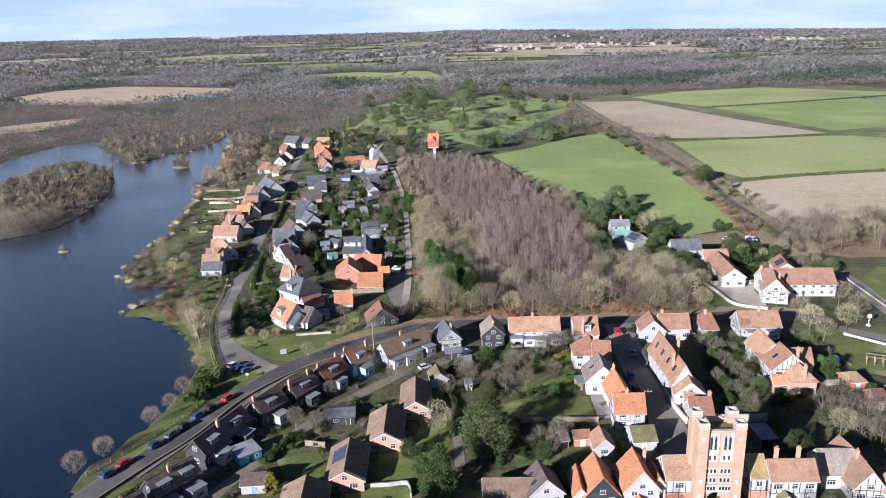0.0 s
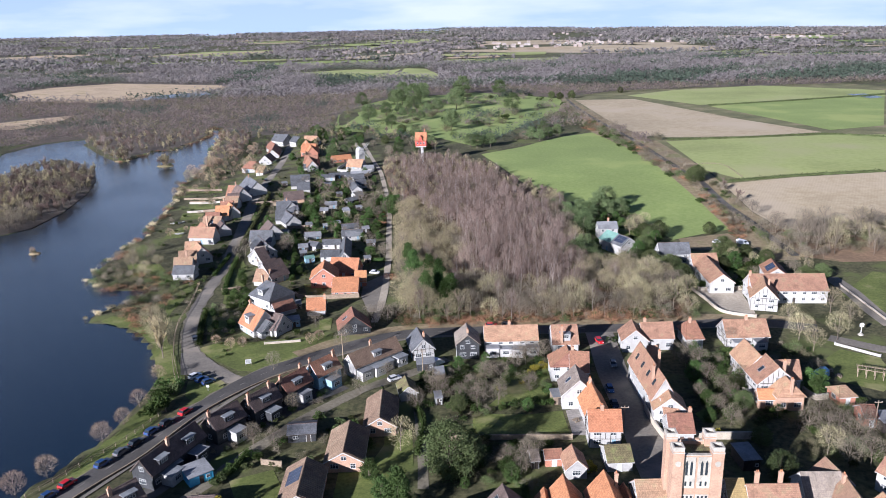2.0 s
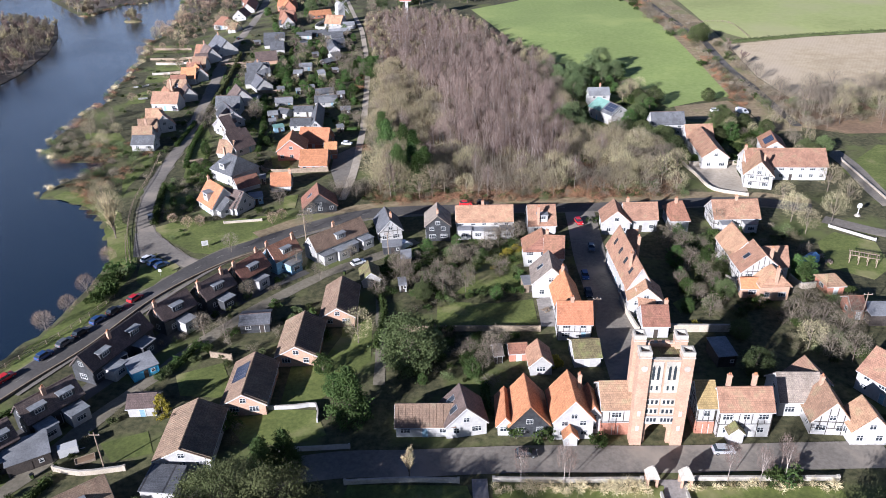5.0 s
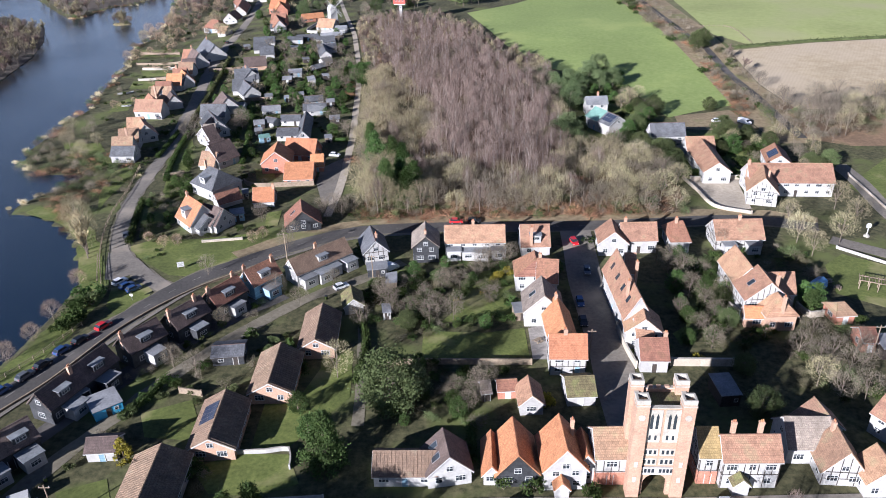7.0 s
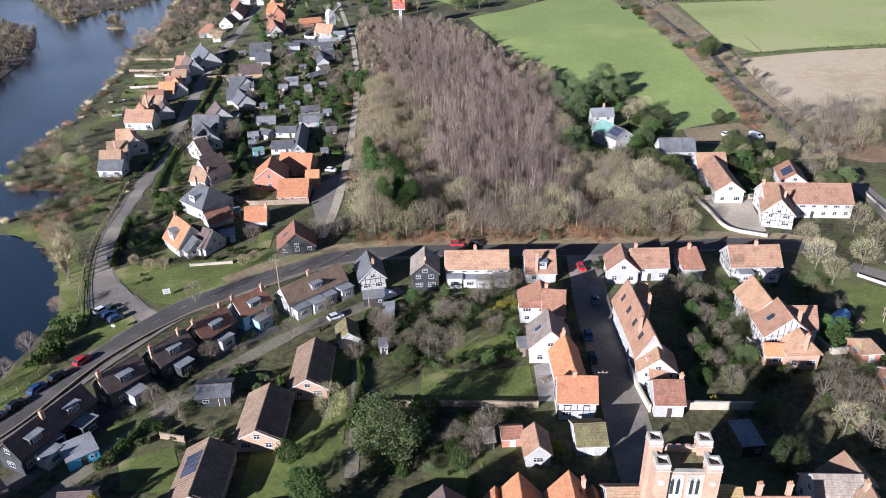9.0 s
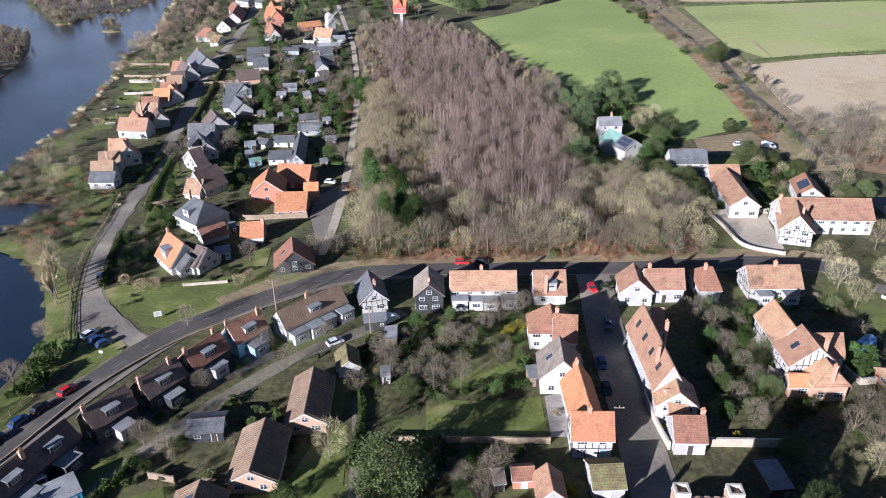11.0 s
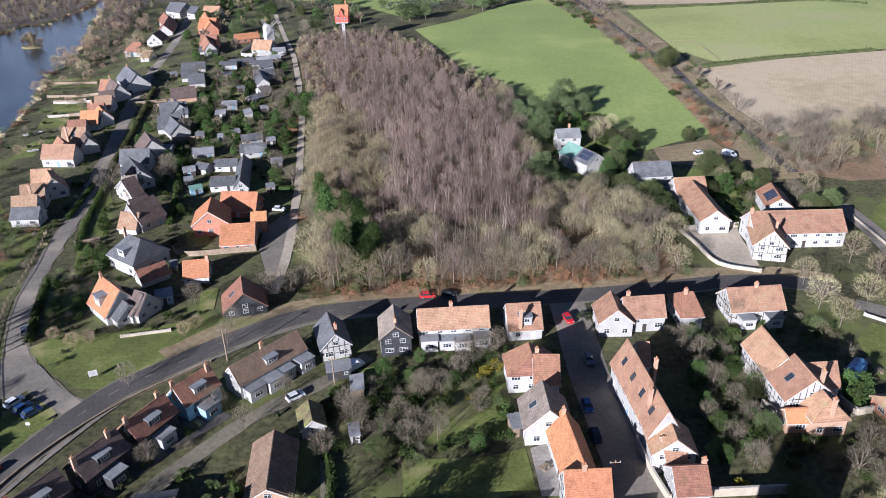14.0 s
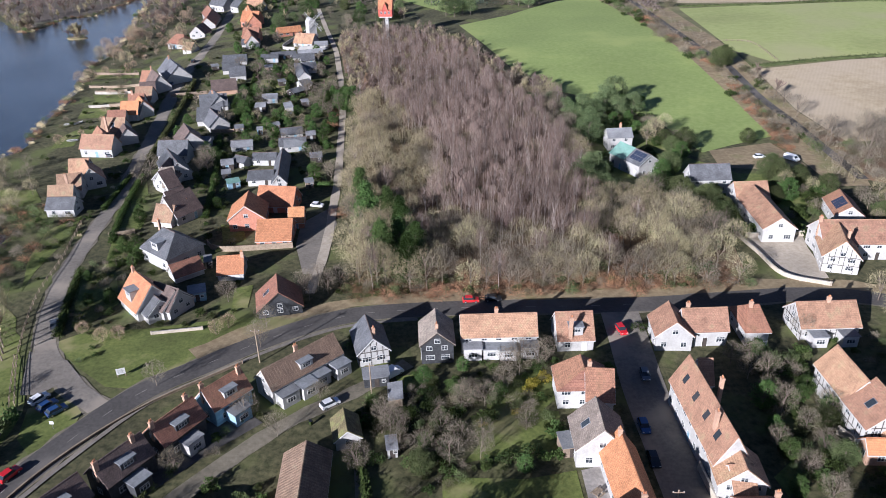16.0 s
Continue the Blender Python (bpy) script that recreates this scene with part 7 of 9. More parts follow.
def village_sign(x, y):
    e = thing("village_sign", pose(x, y, gz(x, y)), "tall white carved village sign on a stone base", "sign")
    part("base", cone_ring(bmesh.new(), [(0.8, -0.1), (0.8, 0.25), (0.55, 0.3), (0.5, 0.6)], 10), "stone", e)
    part("post", tube(bmesh.new(), (0, 0, 0.6), (0, 0, 3.0), 0.14, 0.11, 8), "frame", e)
    part("panel", prism(bmesh.new(), [(-0.6, -0.06, 2.6), (0.6, -0.06, 2.6), (0.7, -0.06, 3.5), (0.35, -0.06, 3.9), (-0.35, -0.06, 3.9), (-0.7, -0.06, 3.5)], (0, 0.12, 0)), "frame", e)


def gate_kiosk(x, y):
    """An open brick gate pier with a steep tiled cap."""
    e = thing("gate_shelter", pose(x, y, gz(x, y)), "small brick gate shelter with a steep pale tiled cap", "gate", "gate shelters")
    for sx in (-1, 1):
        for sy in (-1, 1):
            part("pier", boxed(sx * 0.75 - 0.18, sx * 0.75 + 0.18, sy * 0.75 - 0.18, sy * 0.75 + 0.18, -0.2, 2.0), "pinkbrick", e)
    part("back_wall", boxed(-0.7, 0.7, 0.62, 0.8, -0.2, 1.9), "white", e)
    part("cap", cone_ring(bmesh.new(), [(1.55, 2.0), (1.5, 2.15), (0.75, 3.3), (0.2, 3.9)], 4), "stone", e, at=pose(0, 0, 0, 0, 0, 45))


def gate_walls(x, y):
    e = thing("gate_wing_walls", pose(x, y, gz(x, y)), "low white curved walls and step of the green's entrance", "wall")
    for s in (-1, 1):
        part("wing_wall", boxed(s * 2.1 - 0.2, s * 2.1 + 0.2, -1.6, 1.6, -0.2, 0.75), "stone", e)
        part("end_pier", boxed(s * 2.1 - 0.32, s * 2.1 + 0.32, -2.0, -1.5, -0.2, 1.0), "stone", e)
    part("step", boxed(-2.0, 2.0, -1.7, -1.3, -0.1, 0.25), "stone", e)


def utility_pole(x, y):
    e = thing("utility_pole", pose(x, y, gz(x, y)), "wooden utility pole with a cross arm and wires", "pole", "utility poles")
    part("pole", tube(bmesh.new(), (0, 0, -0.4), (0, 0, 8.2), 0.15, 0.1, 8), "wood", e)
    part("cross_arm", boxed(-0.9, 0.9, -0.05, 0.05, 7.6, 7.75), "wood", e)
    for s in (-0.8, 0, 0.8):
        part("insulator", tube(bmesh.new(), (s, 0, 7.75), (s, 0, 7.95), 0.05, 0.04, 6), "frame", e)


def pergola(x, y):
    e = thing("pergola", pose(x, y, gz(x, y), 0, 0, -25), "weathered wooden garden pergola on the lawn", "pergola")
    for i in range(4):
        for s in (-1.2, 1.2):
            part("post", boxed(-3 + 2 * i - 0.08, -3 + 2 * i + 0.08, s - 0.08, s + 0.08, -0.2, 2.3), "wood", e)
    for s in (-1.2, 1.2):
        part("beam", boxed(-3.4, 3.4, s - 0.06, s + 0.06, 2.3, 2.48), "wood", e)
    for i in range(11):
        part("rafter", boxed(-3.3 + 0.66 * i - 0.04, -3.3 + 0.66 * i + 0.04, -1.7, 1.7, 2.48, 2.6), "wood", e)


def marker_post(x, y):
    e = thing("signal_box", pose(x, y, gz(x, y)), "small white hut beside the country road", "hut")
    part("wall", boxed(-0.9, 0.9, -0.9, 0.9, -0.3, 2.6), "white", e)
    part("roof", cone_ring(bmesh.new(), [(1.5, 2.6), (0.15, 3.4)], 4), "dark", e, at=pose(0, 0, 0, 0, 0, 45))


def boat(x, y, rot):
    e = thing("rowing_boat", pose(x, y, max(gz(x, y), -0.15) + 0.04, 0, 0, rot), "small white rowing boat pulled up on the shore", "boat", "rowing boats")
    bm = bmesh.new()
    rings = []
    for t in np.linspace(-1, 1, 9):
        w = 0.75 * (1 - abs(t) ** 2.6) + 0.03
        zb = 0.12 * t * t
        rings.append([bm.verts.new((2.1 * t, s * w * k, z)) for s, k, z in ((-1, 1, 0.55 + zb), (-1, 0.6, 0.08 + zb), (1, 0.6, 0.08 + zb), (1, 1, 0.55 + zb), (1, 0.86, 0.5 + zb), (0.5, 0.8, 0.2 + zb), (-0.5, 0.8, 0.2 + zb), (-1, 0.86, 0.5 + zb))])
    for a, b in zip(rings, rings[1:]):
        for k in range(8):
            bm.faces.new((a[k], a[(k + 1) % 8], b[(k + 1) % 8], b[k]))
    bm.faces.new(rings[0])
    bm.faces.new(rings[-1][::-1])
    part("hull", bm, "frame", e)
    for t in (-0.8, 0.5):
        part("thwart", boxed(t - 0.13, t + 0.13, -0.6, 0.6, 0.4, 0.45), "wood", e)


def islet(x, y, r):
    """A low reedy islet in the lake."""
    rng = random.Random(int(x))
    bm = bmesh.new()
    n = 22
    ring = [bm.verts.new((math.cos(6.283 * k / n) * r * rng.uniform(0.3, 0.42) * 1.3, math.sin(6.283 * k / n) * r * rng.uniform(0.3, 0.42), -0.4)) for k in range(n)]
    mid = [bm.verts.new((v.co.x * 0.8, v.co.y * 0.8, 0.25)) for v in ring]
    top = bm.verts.new((0, 0, 0.6))
    for k in range(n):
        bm.faces.new((ring[k], ring[(k + 1) % n], mid[(k + 1) % n], mid[k]))
        bm.faces.new((mid[k], mid[(k + 1) % n], top))
    ob = put("ground_islet", bm, "drygrass", at=pose(x, y, 0))
    tagged(ob, "low reedy islet in the lake", "islet", kind="structure")
    for i in range(max(2, int(r * 0.9))):
        a, d = rng.uniform(0, 6.283), rng.uniform(0, 0.32) * r
        plant(rng.choice(("shrub", "shrub", "ginger")), x + math.cos(a) * d * 1.3, y + math.sin(a) * d, 0.45 if r < 8 else 0.85, joined=True, z=0.2)
        if r > 8:
            plant("greyfar", x + math.cos(a + 2) * d * 1.4, y + math.sin(a + 2) * d, rng.uniform(0.6, 0.85), joined=True, z=0.1)


def covered_heap(x, y):
    e = thing("tarpaulin_shelter", pose(x, y, gz(x, y), 0, 0, 40), "blue tarpaulin drawn over a low garden shelter", "shelter")
    part("cover", prism(bmesh.new(), [(-2.4, -1.5, 0.05), (-2.4, 1.5, 0.05), (-2.2, 1.2, 1.6), (-2.2, 0, 2.1), (-2.2, -1.2, 1.6)], (4.6, 0, 0)), "tarp", e)
    for s in (-1.4, 1.4):
        part("rope", tube(bmesh.new(), (-2.3, s, 0.1), (-2.9, s * 1.3, 0.02), 0.02, 0.02, 4), "straw", e)


def trailer(x, y, rot):
    e = thing("trailer", pose(x, y, gz(x, y), 0, 0, rot), "small white box trailer beside the back lane", "trailer")
    part("body", boxed(-1.6, 1.6, -0.9, 0.9, 0.45, 2.1), "frame", e)
    part("drawbar", tube(bmesh.new(), (1.6, 0, 0.5), (2.6, 0, 0.45), 0.05, 0.05, 5), "steel", e)
    for s in (-0.85, 0.85):
        wheel(e, -0.2, s)


def raised_bed(x, y, rot):
    e = thing("raised_bed", pose(x, y, gz(x, y), 0, 0, rot), "wooden raised garden bed full of dark soil", "garden bed")
    for s in (-0.8, 0.8):
        part("side_board", boxed(-1.6, 1.6, s - 0.06, s + 0.06, -0.05, 0.5), "wood", e)
    for s in (-1.6, 1.6):
        part("end_board", boxed(s - 0.06, s + 0.06, -0.74, 0.74, -0.05, 0.5), "wood", e)
    part("soil", boxed(-1.54, 1.54, -0.74, 0.74, 0, 0.4), "litter", e)


def garden_table(x, y, rot):
    e = thing("picnic_table", pose(x, y, gz(x, y), 0, 0, rot), "weathered wooden picnic table with benches", "table")
    part("tabletop", boxed(-0.9, 0.9, -0.38, 0.38, 0.7, 0.76), "wood", e)
    for s in (-0.72, 0.72):
        part("bench", boxed(-0.9, 0.9, s - 0.14, s + 0.14, 0.42, 0.47), "wood", e)
    for s in (-0.6, 0.6):
        part("trestle", prism(bmesh.new(), [(s - 0.04, -0.75, 0), (s - 0.04, -0.65, 0), (s - 0.04, 0.2, 0.7), (s - 0.04, -0.2, 0.7)], (0.08, 0, 0)), "wood", e)
        part("trestle", prism(bmesh.new(), [(s + 0.05, 0.75, 0), (s + 0.05, 0.65, 0), (s + 0.05, -0.2, 0.7), (s + 0.05, 0.2, 0.7)], (0.08, 0, 0)), "wood", e)


def wheelie_bin(x, y):
    e = thing("wheelie_bin", pose(x, y, gz(x, y), 0, 0, x * 40), "dark green wheeled rubbish bin by the lane", "bin", "wheelie bins")
    part("bin_body", cone_ring(bmesh.new(), [(0.3, 0.05), (0.4, 0.95)], 4), "hedge", e)
    part("lid", boxed(-0.3, 0.3, -0.32, 0.3, 0.95, 1.03), "car_black", e)


# ---- the gate tower ----
def gate_tower(x, y, rot, hx, hy, top):
    """A square brick tower with corner turrets, an archway through it, stone window panels and a flat roof behind parapets."""
    e = thing("gate_tower", pose(x, y, gz(x, y), 0, 0, rot), "tall pink brick gate tower with corner turrets and archway", "tower")
    tw = 1.0
    aw, ah = 1.9, 4.4
    # walls in four leaves; front and back are pierced by the arch
    arch = [(-aw, 0)] + [(aw * math.cos(math.pi * (1 - k / 10)), ah - aw + aw * math.sin(math.pi * (1 - k / 10))) for k in range(11)] + [(aw, 0)]
    for s in (-1, 1):
        y0 = s * hy - (0.6 if s > 0 else 0)
        bm = bmesh.new()
        box(bm, -hx, -aw, y0, y0 + 0.6, -0.4, ah)
        part("wall_pier", bm, "pinkbrick", e)
        part("wall_pier", boxed(aw, hx, y0, y0 + 0.6, -0.4, ah), "pinkbrick", e)
        bm = bmesh.new()
        for k in range(1, len(arch) - 2):
            (xa, za), (xb, zb) = arch[k], arch[k + 1]
            prism(bm, [(xa, y0, za), (xb, y0, zb), (xb, y0, ah + 0.01), (xa, y0, ah + 0.01)], (0, 0.6, 0))
        bmesh.ops.remove_doubles(bm, verts=bm.verts, dist=0.001)
        part("arch", bm, "pinkbrick", e)
        part("wall_upper", boxed(-hx, hx, y0, y0 + 0.6, ah, top - 0.9), "pinkbrick", e)
        part("side_wall", boxed(s * hx - (0.6 if s > 0 else 0), s * hx + (0 if s > 0 else 0.6), -hy + 0.6, hy - 0.6, -0.4, top - 0.9), "pinkbrick", e)
        for k in range(9):
            if k % 2 == 0 and s > 0:
                c = -hx + tw + (2 * hx - 2 * tw) * (k + 0.5) / 9
                part("merlon", boxed(c - 0.34, c + 0.34, y0, y0 + 0.45, top - 0.9, top - 0.45), "pinkbrick", e)
        part("parapet_coping", boxed(-hx - 0.06, hx + 0.06, y0 - 0.06, y0 + 0.66, top - 0.9, top - 0.78), "stone", e)
        sx = s * hx - (0.6 if s > 0 else 0)
        part("parapet_coping", boxed(sx - 0.06, sx + 0.66, -hy + 0.66, hy - 0.66, top - 0.9, top - 0.78), "stone", e)
    part("floor_over_arch", boxed(-hx + 0.6, hx - 0.6, -hy + 0.6, hy - 0.6, ah + 0.2, ah + 0.5), "stone", e)
    part("flat_roof", boxed(-hx + 0.6, hx - 0.6, -hy + 0.6, hy - 0.6, top - 1.9, top - 1.6), "moss", e)
    for sx in (-1, 1):
        for sy in (-1, 1):
            cx, cy = sx * (hx - 0.45), sy * (hy - 0.3)
            t = part("turret", boxed(cx - tw, cx + tw, cy - tw, cy + tw, -0.4, top + 0.3), "pinkbrick", e)
            for a, b, c, d in ((-tw, tw, -tw, -tw + 0.3), (-tw, tw, tw - 0.3, tw), (-tw, -tw + 0.3, -tw + 0.3, tw - 0.3), (tw - 0.3, tw, -tw + 0.3, tw - 0.3)):
                part("turret_parapet", boxed(cx + a, cx + b, cy + c, cy + d, top + 0.3, top + 1.1), "stone", t)
            part("turret_band", boxed(cx - tw - 0.08, cx + tw + 0.08, cy - tw - 0.08, cy + tw + 0.08, top - 0.1, top + 0.12), "stone", t)
            part("roundel", tube(bmesh.new(), (cx, cy + sy * tw, top - 2.2), (cx, cy + sy * (tw + 0.08), top - 2.2), 0.55, 0.55, 14), "stone", t)
    # stone window panels and bands on both long faces
    for s, face in ((-1, -hy), (1, hy)):
        m = pose(0, face, 0, 0, 0, 0 if s < 0 else 180)
        for px in (-1.35, 1.35):
            pn = part("stone_panel", boxed(px - 1.15, px + 1.15, -0.1, 0.02, top - 7.6, top - 1.2), "stone", e, at=m)
            for i in (-1, 1):
                c = px + i * 0.42
                lancet = [(c - 0.22, -0.13, top - 4.9), (c + 0.22, -0.13, top - 4.9), (c + 0.22, -0.13, top - 2.5), (c, -0.13, top - 1.9), (c - 0.22, -0.13, top - 2.5)]
                part("lancet_pane", prism(bmesh.new(), lancet, (0, 0.05, 0)), "glass", pn)
            for i in (-0.45, 0.45):
                part("pane", boxed(px + i - 0.17, px + i + 0.17, -0.13, -0.1, top - 7.1, top - 6.2), "glass", pn)
            for z in (8.6, 6.6):
                bp = part("stone_surround", boxed(px - 1.2, px + 1.2, -0.1, 0.02, z - 0.15, z + 1.25), "stone", e, at=m)
                for i in (-0.72, 0, 0.72):
                    part("pane", boxed(px + i - 0.2, px + i + 0.2, -0.13, -0.1, z + 0.15, z + 0.95), "glass", bp)
        band = part("oriel_band", boxed(-hx + 1.3, hx - 1.3, -0.25, 0.02, ah + 0.1, ah + 1.7), "white", e, at=m)
        for i in range(9):
            c = -hx + 1.6 + (2 * hx - 3.2) * i / 8
            if i != 4:
                part("pane", boxed(c - 0.2, c + 0.2, -0.29, -0.25, ah + 0.6, ah + 1.35), "glass", band)
    for sx in (-1, 1):
        for z in (3.4, 6.6):
            part("slit_window", boxed(sx * (hx - 0.45) - 0.25, sx * (hx - 0.45) + 0.25, -hy + 0.3 - tw - 0.08, -hy + 0.3 - tw + 0.02, z, z + 1.0), "frame", e)


# ---- the house on its tall stalk ----
def stalk_house(x, y, rot):
    e = thing("tower_house", pose(x, y, gz(x, y), 0, 0, rot), "red boarded house perched on a tall pale tower", "tower house")
    e.scale = (0.82, 0.82, 1)
    bm = bmesh.new()
    prism(bm, [(-1.5, -1.5, -0.4), (1.5, -1.5, -0.4), (1.5, 1.5, -0.4), (-1.5, 1.5, -0.4)], (0, 0, 12.0))
    part("stalk", bm, "white", e)
    part("stalk_boards", boxed(-1.56, -0.4, -1.56, -1.44, 0, 11.4), "timber", e)
    for i in range(4):
        add_window(e, pose(0.6, -1.52, 1.4 + 2.6 * i), 0.8, 0.8)
    part("jetty", boxed(-4.0, 4.0, -3.6, 3.6, 11.4, 11.9), "frame", e)
    part("wall", prism(bmesh.new(), [(-4.3, -3.9, 11.9), (-4.3, 3.9, 11.9), (-4.3, 3.9, 15.8), (-4.3, 0, 20.4), (-4.3, -3.9, 15.8)], (8.6, 0, 0)), "towerred", e)
    for s in (-1, 1):
        slab("roof_slope", [(-4.6, s * 4.25, 15.45), (4.6, s * 4.25, 15.45), (4.6, 0, 20.5), (-4.6, 0, 20.5)], e, "orange")
        for c in (-2.4, 0, 2.4):
            add_window(e, pose(c, s * 3.9, 13.3, 0, 0, 0 if s < 0 else 180), 1.2, 1.25)
    part("front_gable", prism(bmesh.new(), [(-1.7, -4.6, 15.2), (1.7, -4.6, 15.2), (0, -4.6, 18.6)], (0, 3.2, 0)), "towerred", e)
    for s in (-1, 1):
        slab("gable_roof", [(s * 2.0, -4.9, 15.0), (s * 2.0, -1.4, 15.0), (0, -1.4, 18.9), (0, -4.9, 18.9)], e, "orange")
    chimney(e, 2.6, 0.6, 18, 22.2)


def windmill(x, y, rot):
    e = thing("windmill", pose(x, y, gz(x, y), 0, 0, rot), "white wooden windmill with four lattice sails", "windmill")
    part("roundhouse", cone_ring(bmesh.new(), [(3.4, -0.4), (3.2, 3.0), (3.6, 3.0), (2.2, 4.2)], 16), "white", e)
    part("mill_body", prism(bmesh.new(), [(-2.1, -2.6, 4.0), (2.1, -2.6, 4.0), (2.0, -2.6, 10.2), (1.2, -2.6, 11.7), (0, -2.6, 12.3), (-1.2, -2.6, 11.7), (-2.0, -2.6, 10.2)], (0, 5.2, 0)), "white", e)
    part("windshaft", tube(bmesh.new(), (0, -2.5, 10.4), (0, -3.6, 10.6), 0.25, 0.22, 8), "timber", e)
    for k in range(4):
        a = radians(38 + 90 * k)
        d, n = Vector((math.cos(a), 0, math.sin(a))), Vector((-math.sin(a), 0, math.cos(a)))
        c = Vector((0, -3.5, 10.6))
        sail = part("sail", tube(bmesh.new(), c, c + d * 6.8, 0.16, 0.1, 5), "frame", e)
        for i in range(9):
            p = c + d * (1.5 + 0.62 * i)
            part("sail_bar", tube(bmesh.new(), p - n * 0.1, p + n * 1.2, 0.05, 0.05, 4), "frame", sail)
        part("sail_edge", tube(bmesh.new(), c + d * 1.5 + n * 1.2, c + d * 6.5 + n * 1.2, 0.05, 0.05, 4), "frame", sail)
    for s in (-1, 1):
        add_window(e, pose(s * 2.08, 0, 6.5, 0, 0, 90 * s), 0.8, 0.8)
    part("tail_ladder", tube(bmesh.new(), (0, 2.6, 4.6), (0, 7.5, 0.2), 0.18, 0.18, 4), "frame", e)


gate_tower(34.3, 96.4, -1, 3.95, 2.7, 18.8)
stalk_house(-33.0, 452.0, -4)
windmill(-72.5, 449.0, 30)

# single trees and bushes
for x, y in [(-20.4, 100.4)]:
    plant("fir", x, y, 1.25)
for x, y in [(-32.9, 85), (-29.8, 87.6)]:
    plant("fir", x, y, 1.0)
for x, y in [(-35.9, 74.4), (-28.1, 72.5), (-40.1, 67.3), (-31.1, 67.3)]:
    plant("bigoak", x, y, 1.0)
for x, y in [(-33, 55), (-25, 53), (-17, 49)]:
    plant("bigoak", x, y, 1.1)
for x, y in [(56.4, 64.3), (66.5, 70.8)]:
    plant("bigoak", x, y, 0.95)
for x, y in [(-10.5, 115.6)]:
    plant("holm", x, y, 1.35)
for x, y in [(-6.1, 118.1)]:
    plant("pine", x, y, 0.85)
for x, y in [(-8.4, 84.9)]:
    plant("poplar", x, y, 0.72)
for x, y in [(10.1, 84), (17.2, 83.9), (18, 83.9), (44.1, 84.4), (49.3, 84.1), (53.6, 84.8), (54, 87.6)]:
    plant("birch", x, y, 0.62, group="birches along the green")
for x, y in [(-21.9, 124.4), (72.3, 121.5)]:
    plant("oak", x, y, 0.8)
for x, y in [(58.3, 112.8)]:
    plant("holm", x, y, 0.62)
for x, y in [(81.5, 151.5), (81.7, 148.5), (83.8, 150.2)]:
    plant("cypress", x, y, 1.2, group="cypresses")
for x, y in [(52, 146.2), (54.4, 139.9), (55.6, 133.9), (56.7, 155.6), (54.1, 165.4), (57.8, 165.3)]:
    plant("grey", x, y, 0.6)
for x, y in [(92.2, 181.9), (93.1, 174.3), (93.9, 192.8), (111, 202.4), (103.3, 181.6), (112.1, 192.2)]:
    plant("oak", x, y, 0.85, group="bare trees by the large house")
for x, y in [(78.1, 129.4), (79.8, 124.7), (79.4, 117.1), (74.1, 125.9), (74.7, 117.2), (76.8, 135.6), (72.2, 130.7), (82.7, 125.8), (83.6, 130.5)]:
    plant("grey", x, y, 0.75, group="bare trees behind the houses")
for x, y in [(-93.2, 129.9), (-91.5, 137.7), (-91.1, 146.3), (-92.1, 161.7), (-98.8, 115.7), (-102.6, 109.8)]:
    plant("ginger", x, y, 0.85, group="pollard willows on the lake bank")
for x, y in [(-97.5, 178.1), (-103.3, 187.3), (-98.6, 180.4), (-100.6, 183.2), (-102, 185.6), (-96.4, 175.6)]:
    plant("poplar", x, y, 1.05, group="straw-coloured willows at the lake corner")
for x, y in [(-86.8, 154.9), (-86.3, 150), (-85.9, 145.3), (-86.3, 142), (-84.8, 152.4), (-84.3, 146.4)]:
    plant("green", x, y, 1.5, group="bushes at the lake corner")
for x, y in [(-56.2, 101.4)]:
    plant("goldfir", x, y, 1.3)
for x, y in [(12, 163.7), (14.5, 166.3), (19.3, 116.7), (51.5, 129.8)]:
    plant("gold", x, y, 0.9)
for x, y in [(-24.6, 107.2), (-27.9, 114.1)]:
    plant("yew", x, y, 0.55)
for x, y in [(-42.7, 97.8), (-34.5, 117.3), (-51.7, 77.5), (51, 84.8), (54.4, 84.8), (15.3, 94.7), (10, 94.7), (25.1, 93.1)]:
    plant("green", x, y, 1.1)
for x, y in [(-19.7, 211.1), (-15.8, 216.1), (-25.4, 233.7), (-13, 205.7), (-19.7, 234.4), (-15.8, 226.7), (-28.2, 247), (-11.4, 212.7)]:
    plant("fir", x, y, 1.45, group="conifers at the wood's edge")
for x, y in [(-41.8, 339.1), (-39.9, 344.6), (-43.8, 346.1)]:
    plant("yew", x, y, 0.95)
for x, y in [(45.1, 315.3), (50.2, 315.2), (52.4, 305.3), (42.7, 326.3), (50, 329.4)]:
    plant("pine", x, y, 0.9, group="pines by the villa")
for x, y in [(30.7, 333.1), (41.1, 248.7), (69.8, 241.2), (43.5, 250.9)]:
    plant("holm", x, y, 0.85)
for x, y in [(59.8, 257.6), (65.5, 332.5), (72.4, 332.3), (75.3, 283.1), (31.9, 270.2), (96.2, 248.3)]:
    plant("yew", x, y, 0.75)
for x, y in [(71.9, 303.8), (67.5, 297.8)]:
    plant("oak", x, y, 0.8)
for x, y in [(78.2, 298.9), (81, 297.6)]:
    plant("grey", x, y, 0.6)
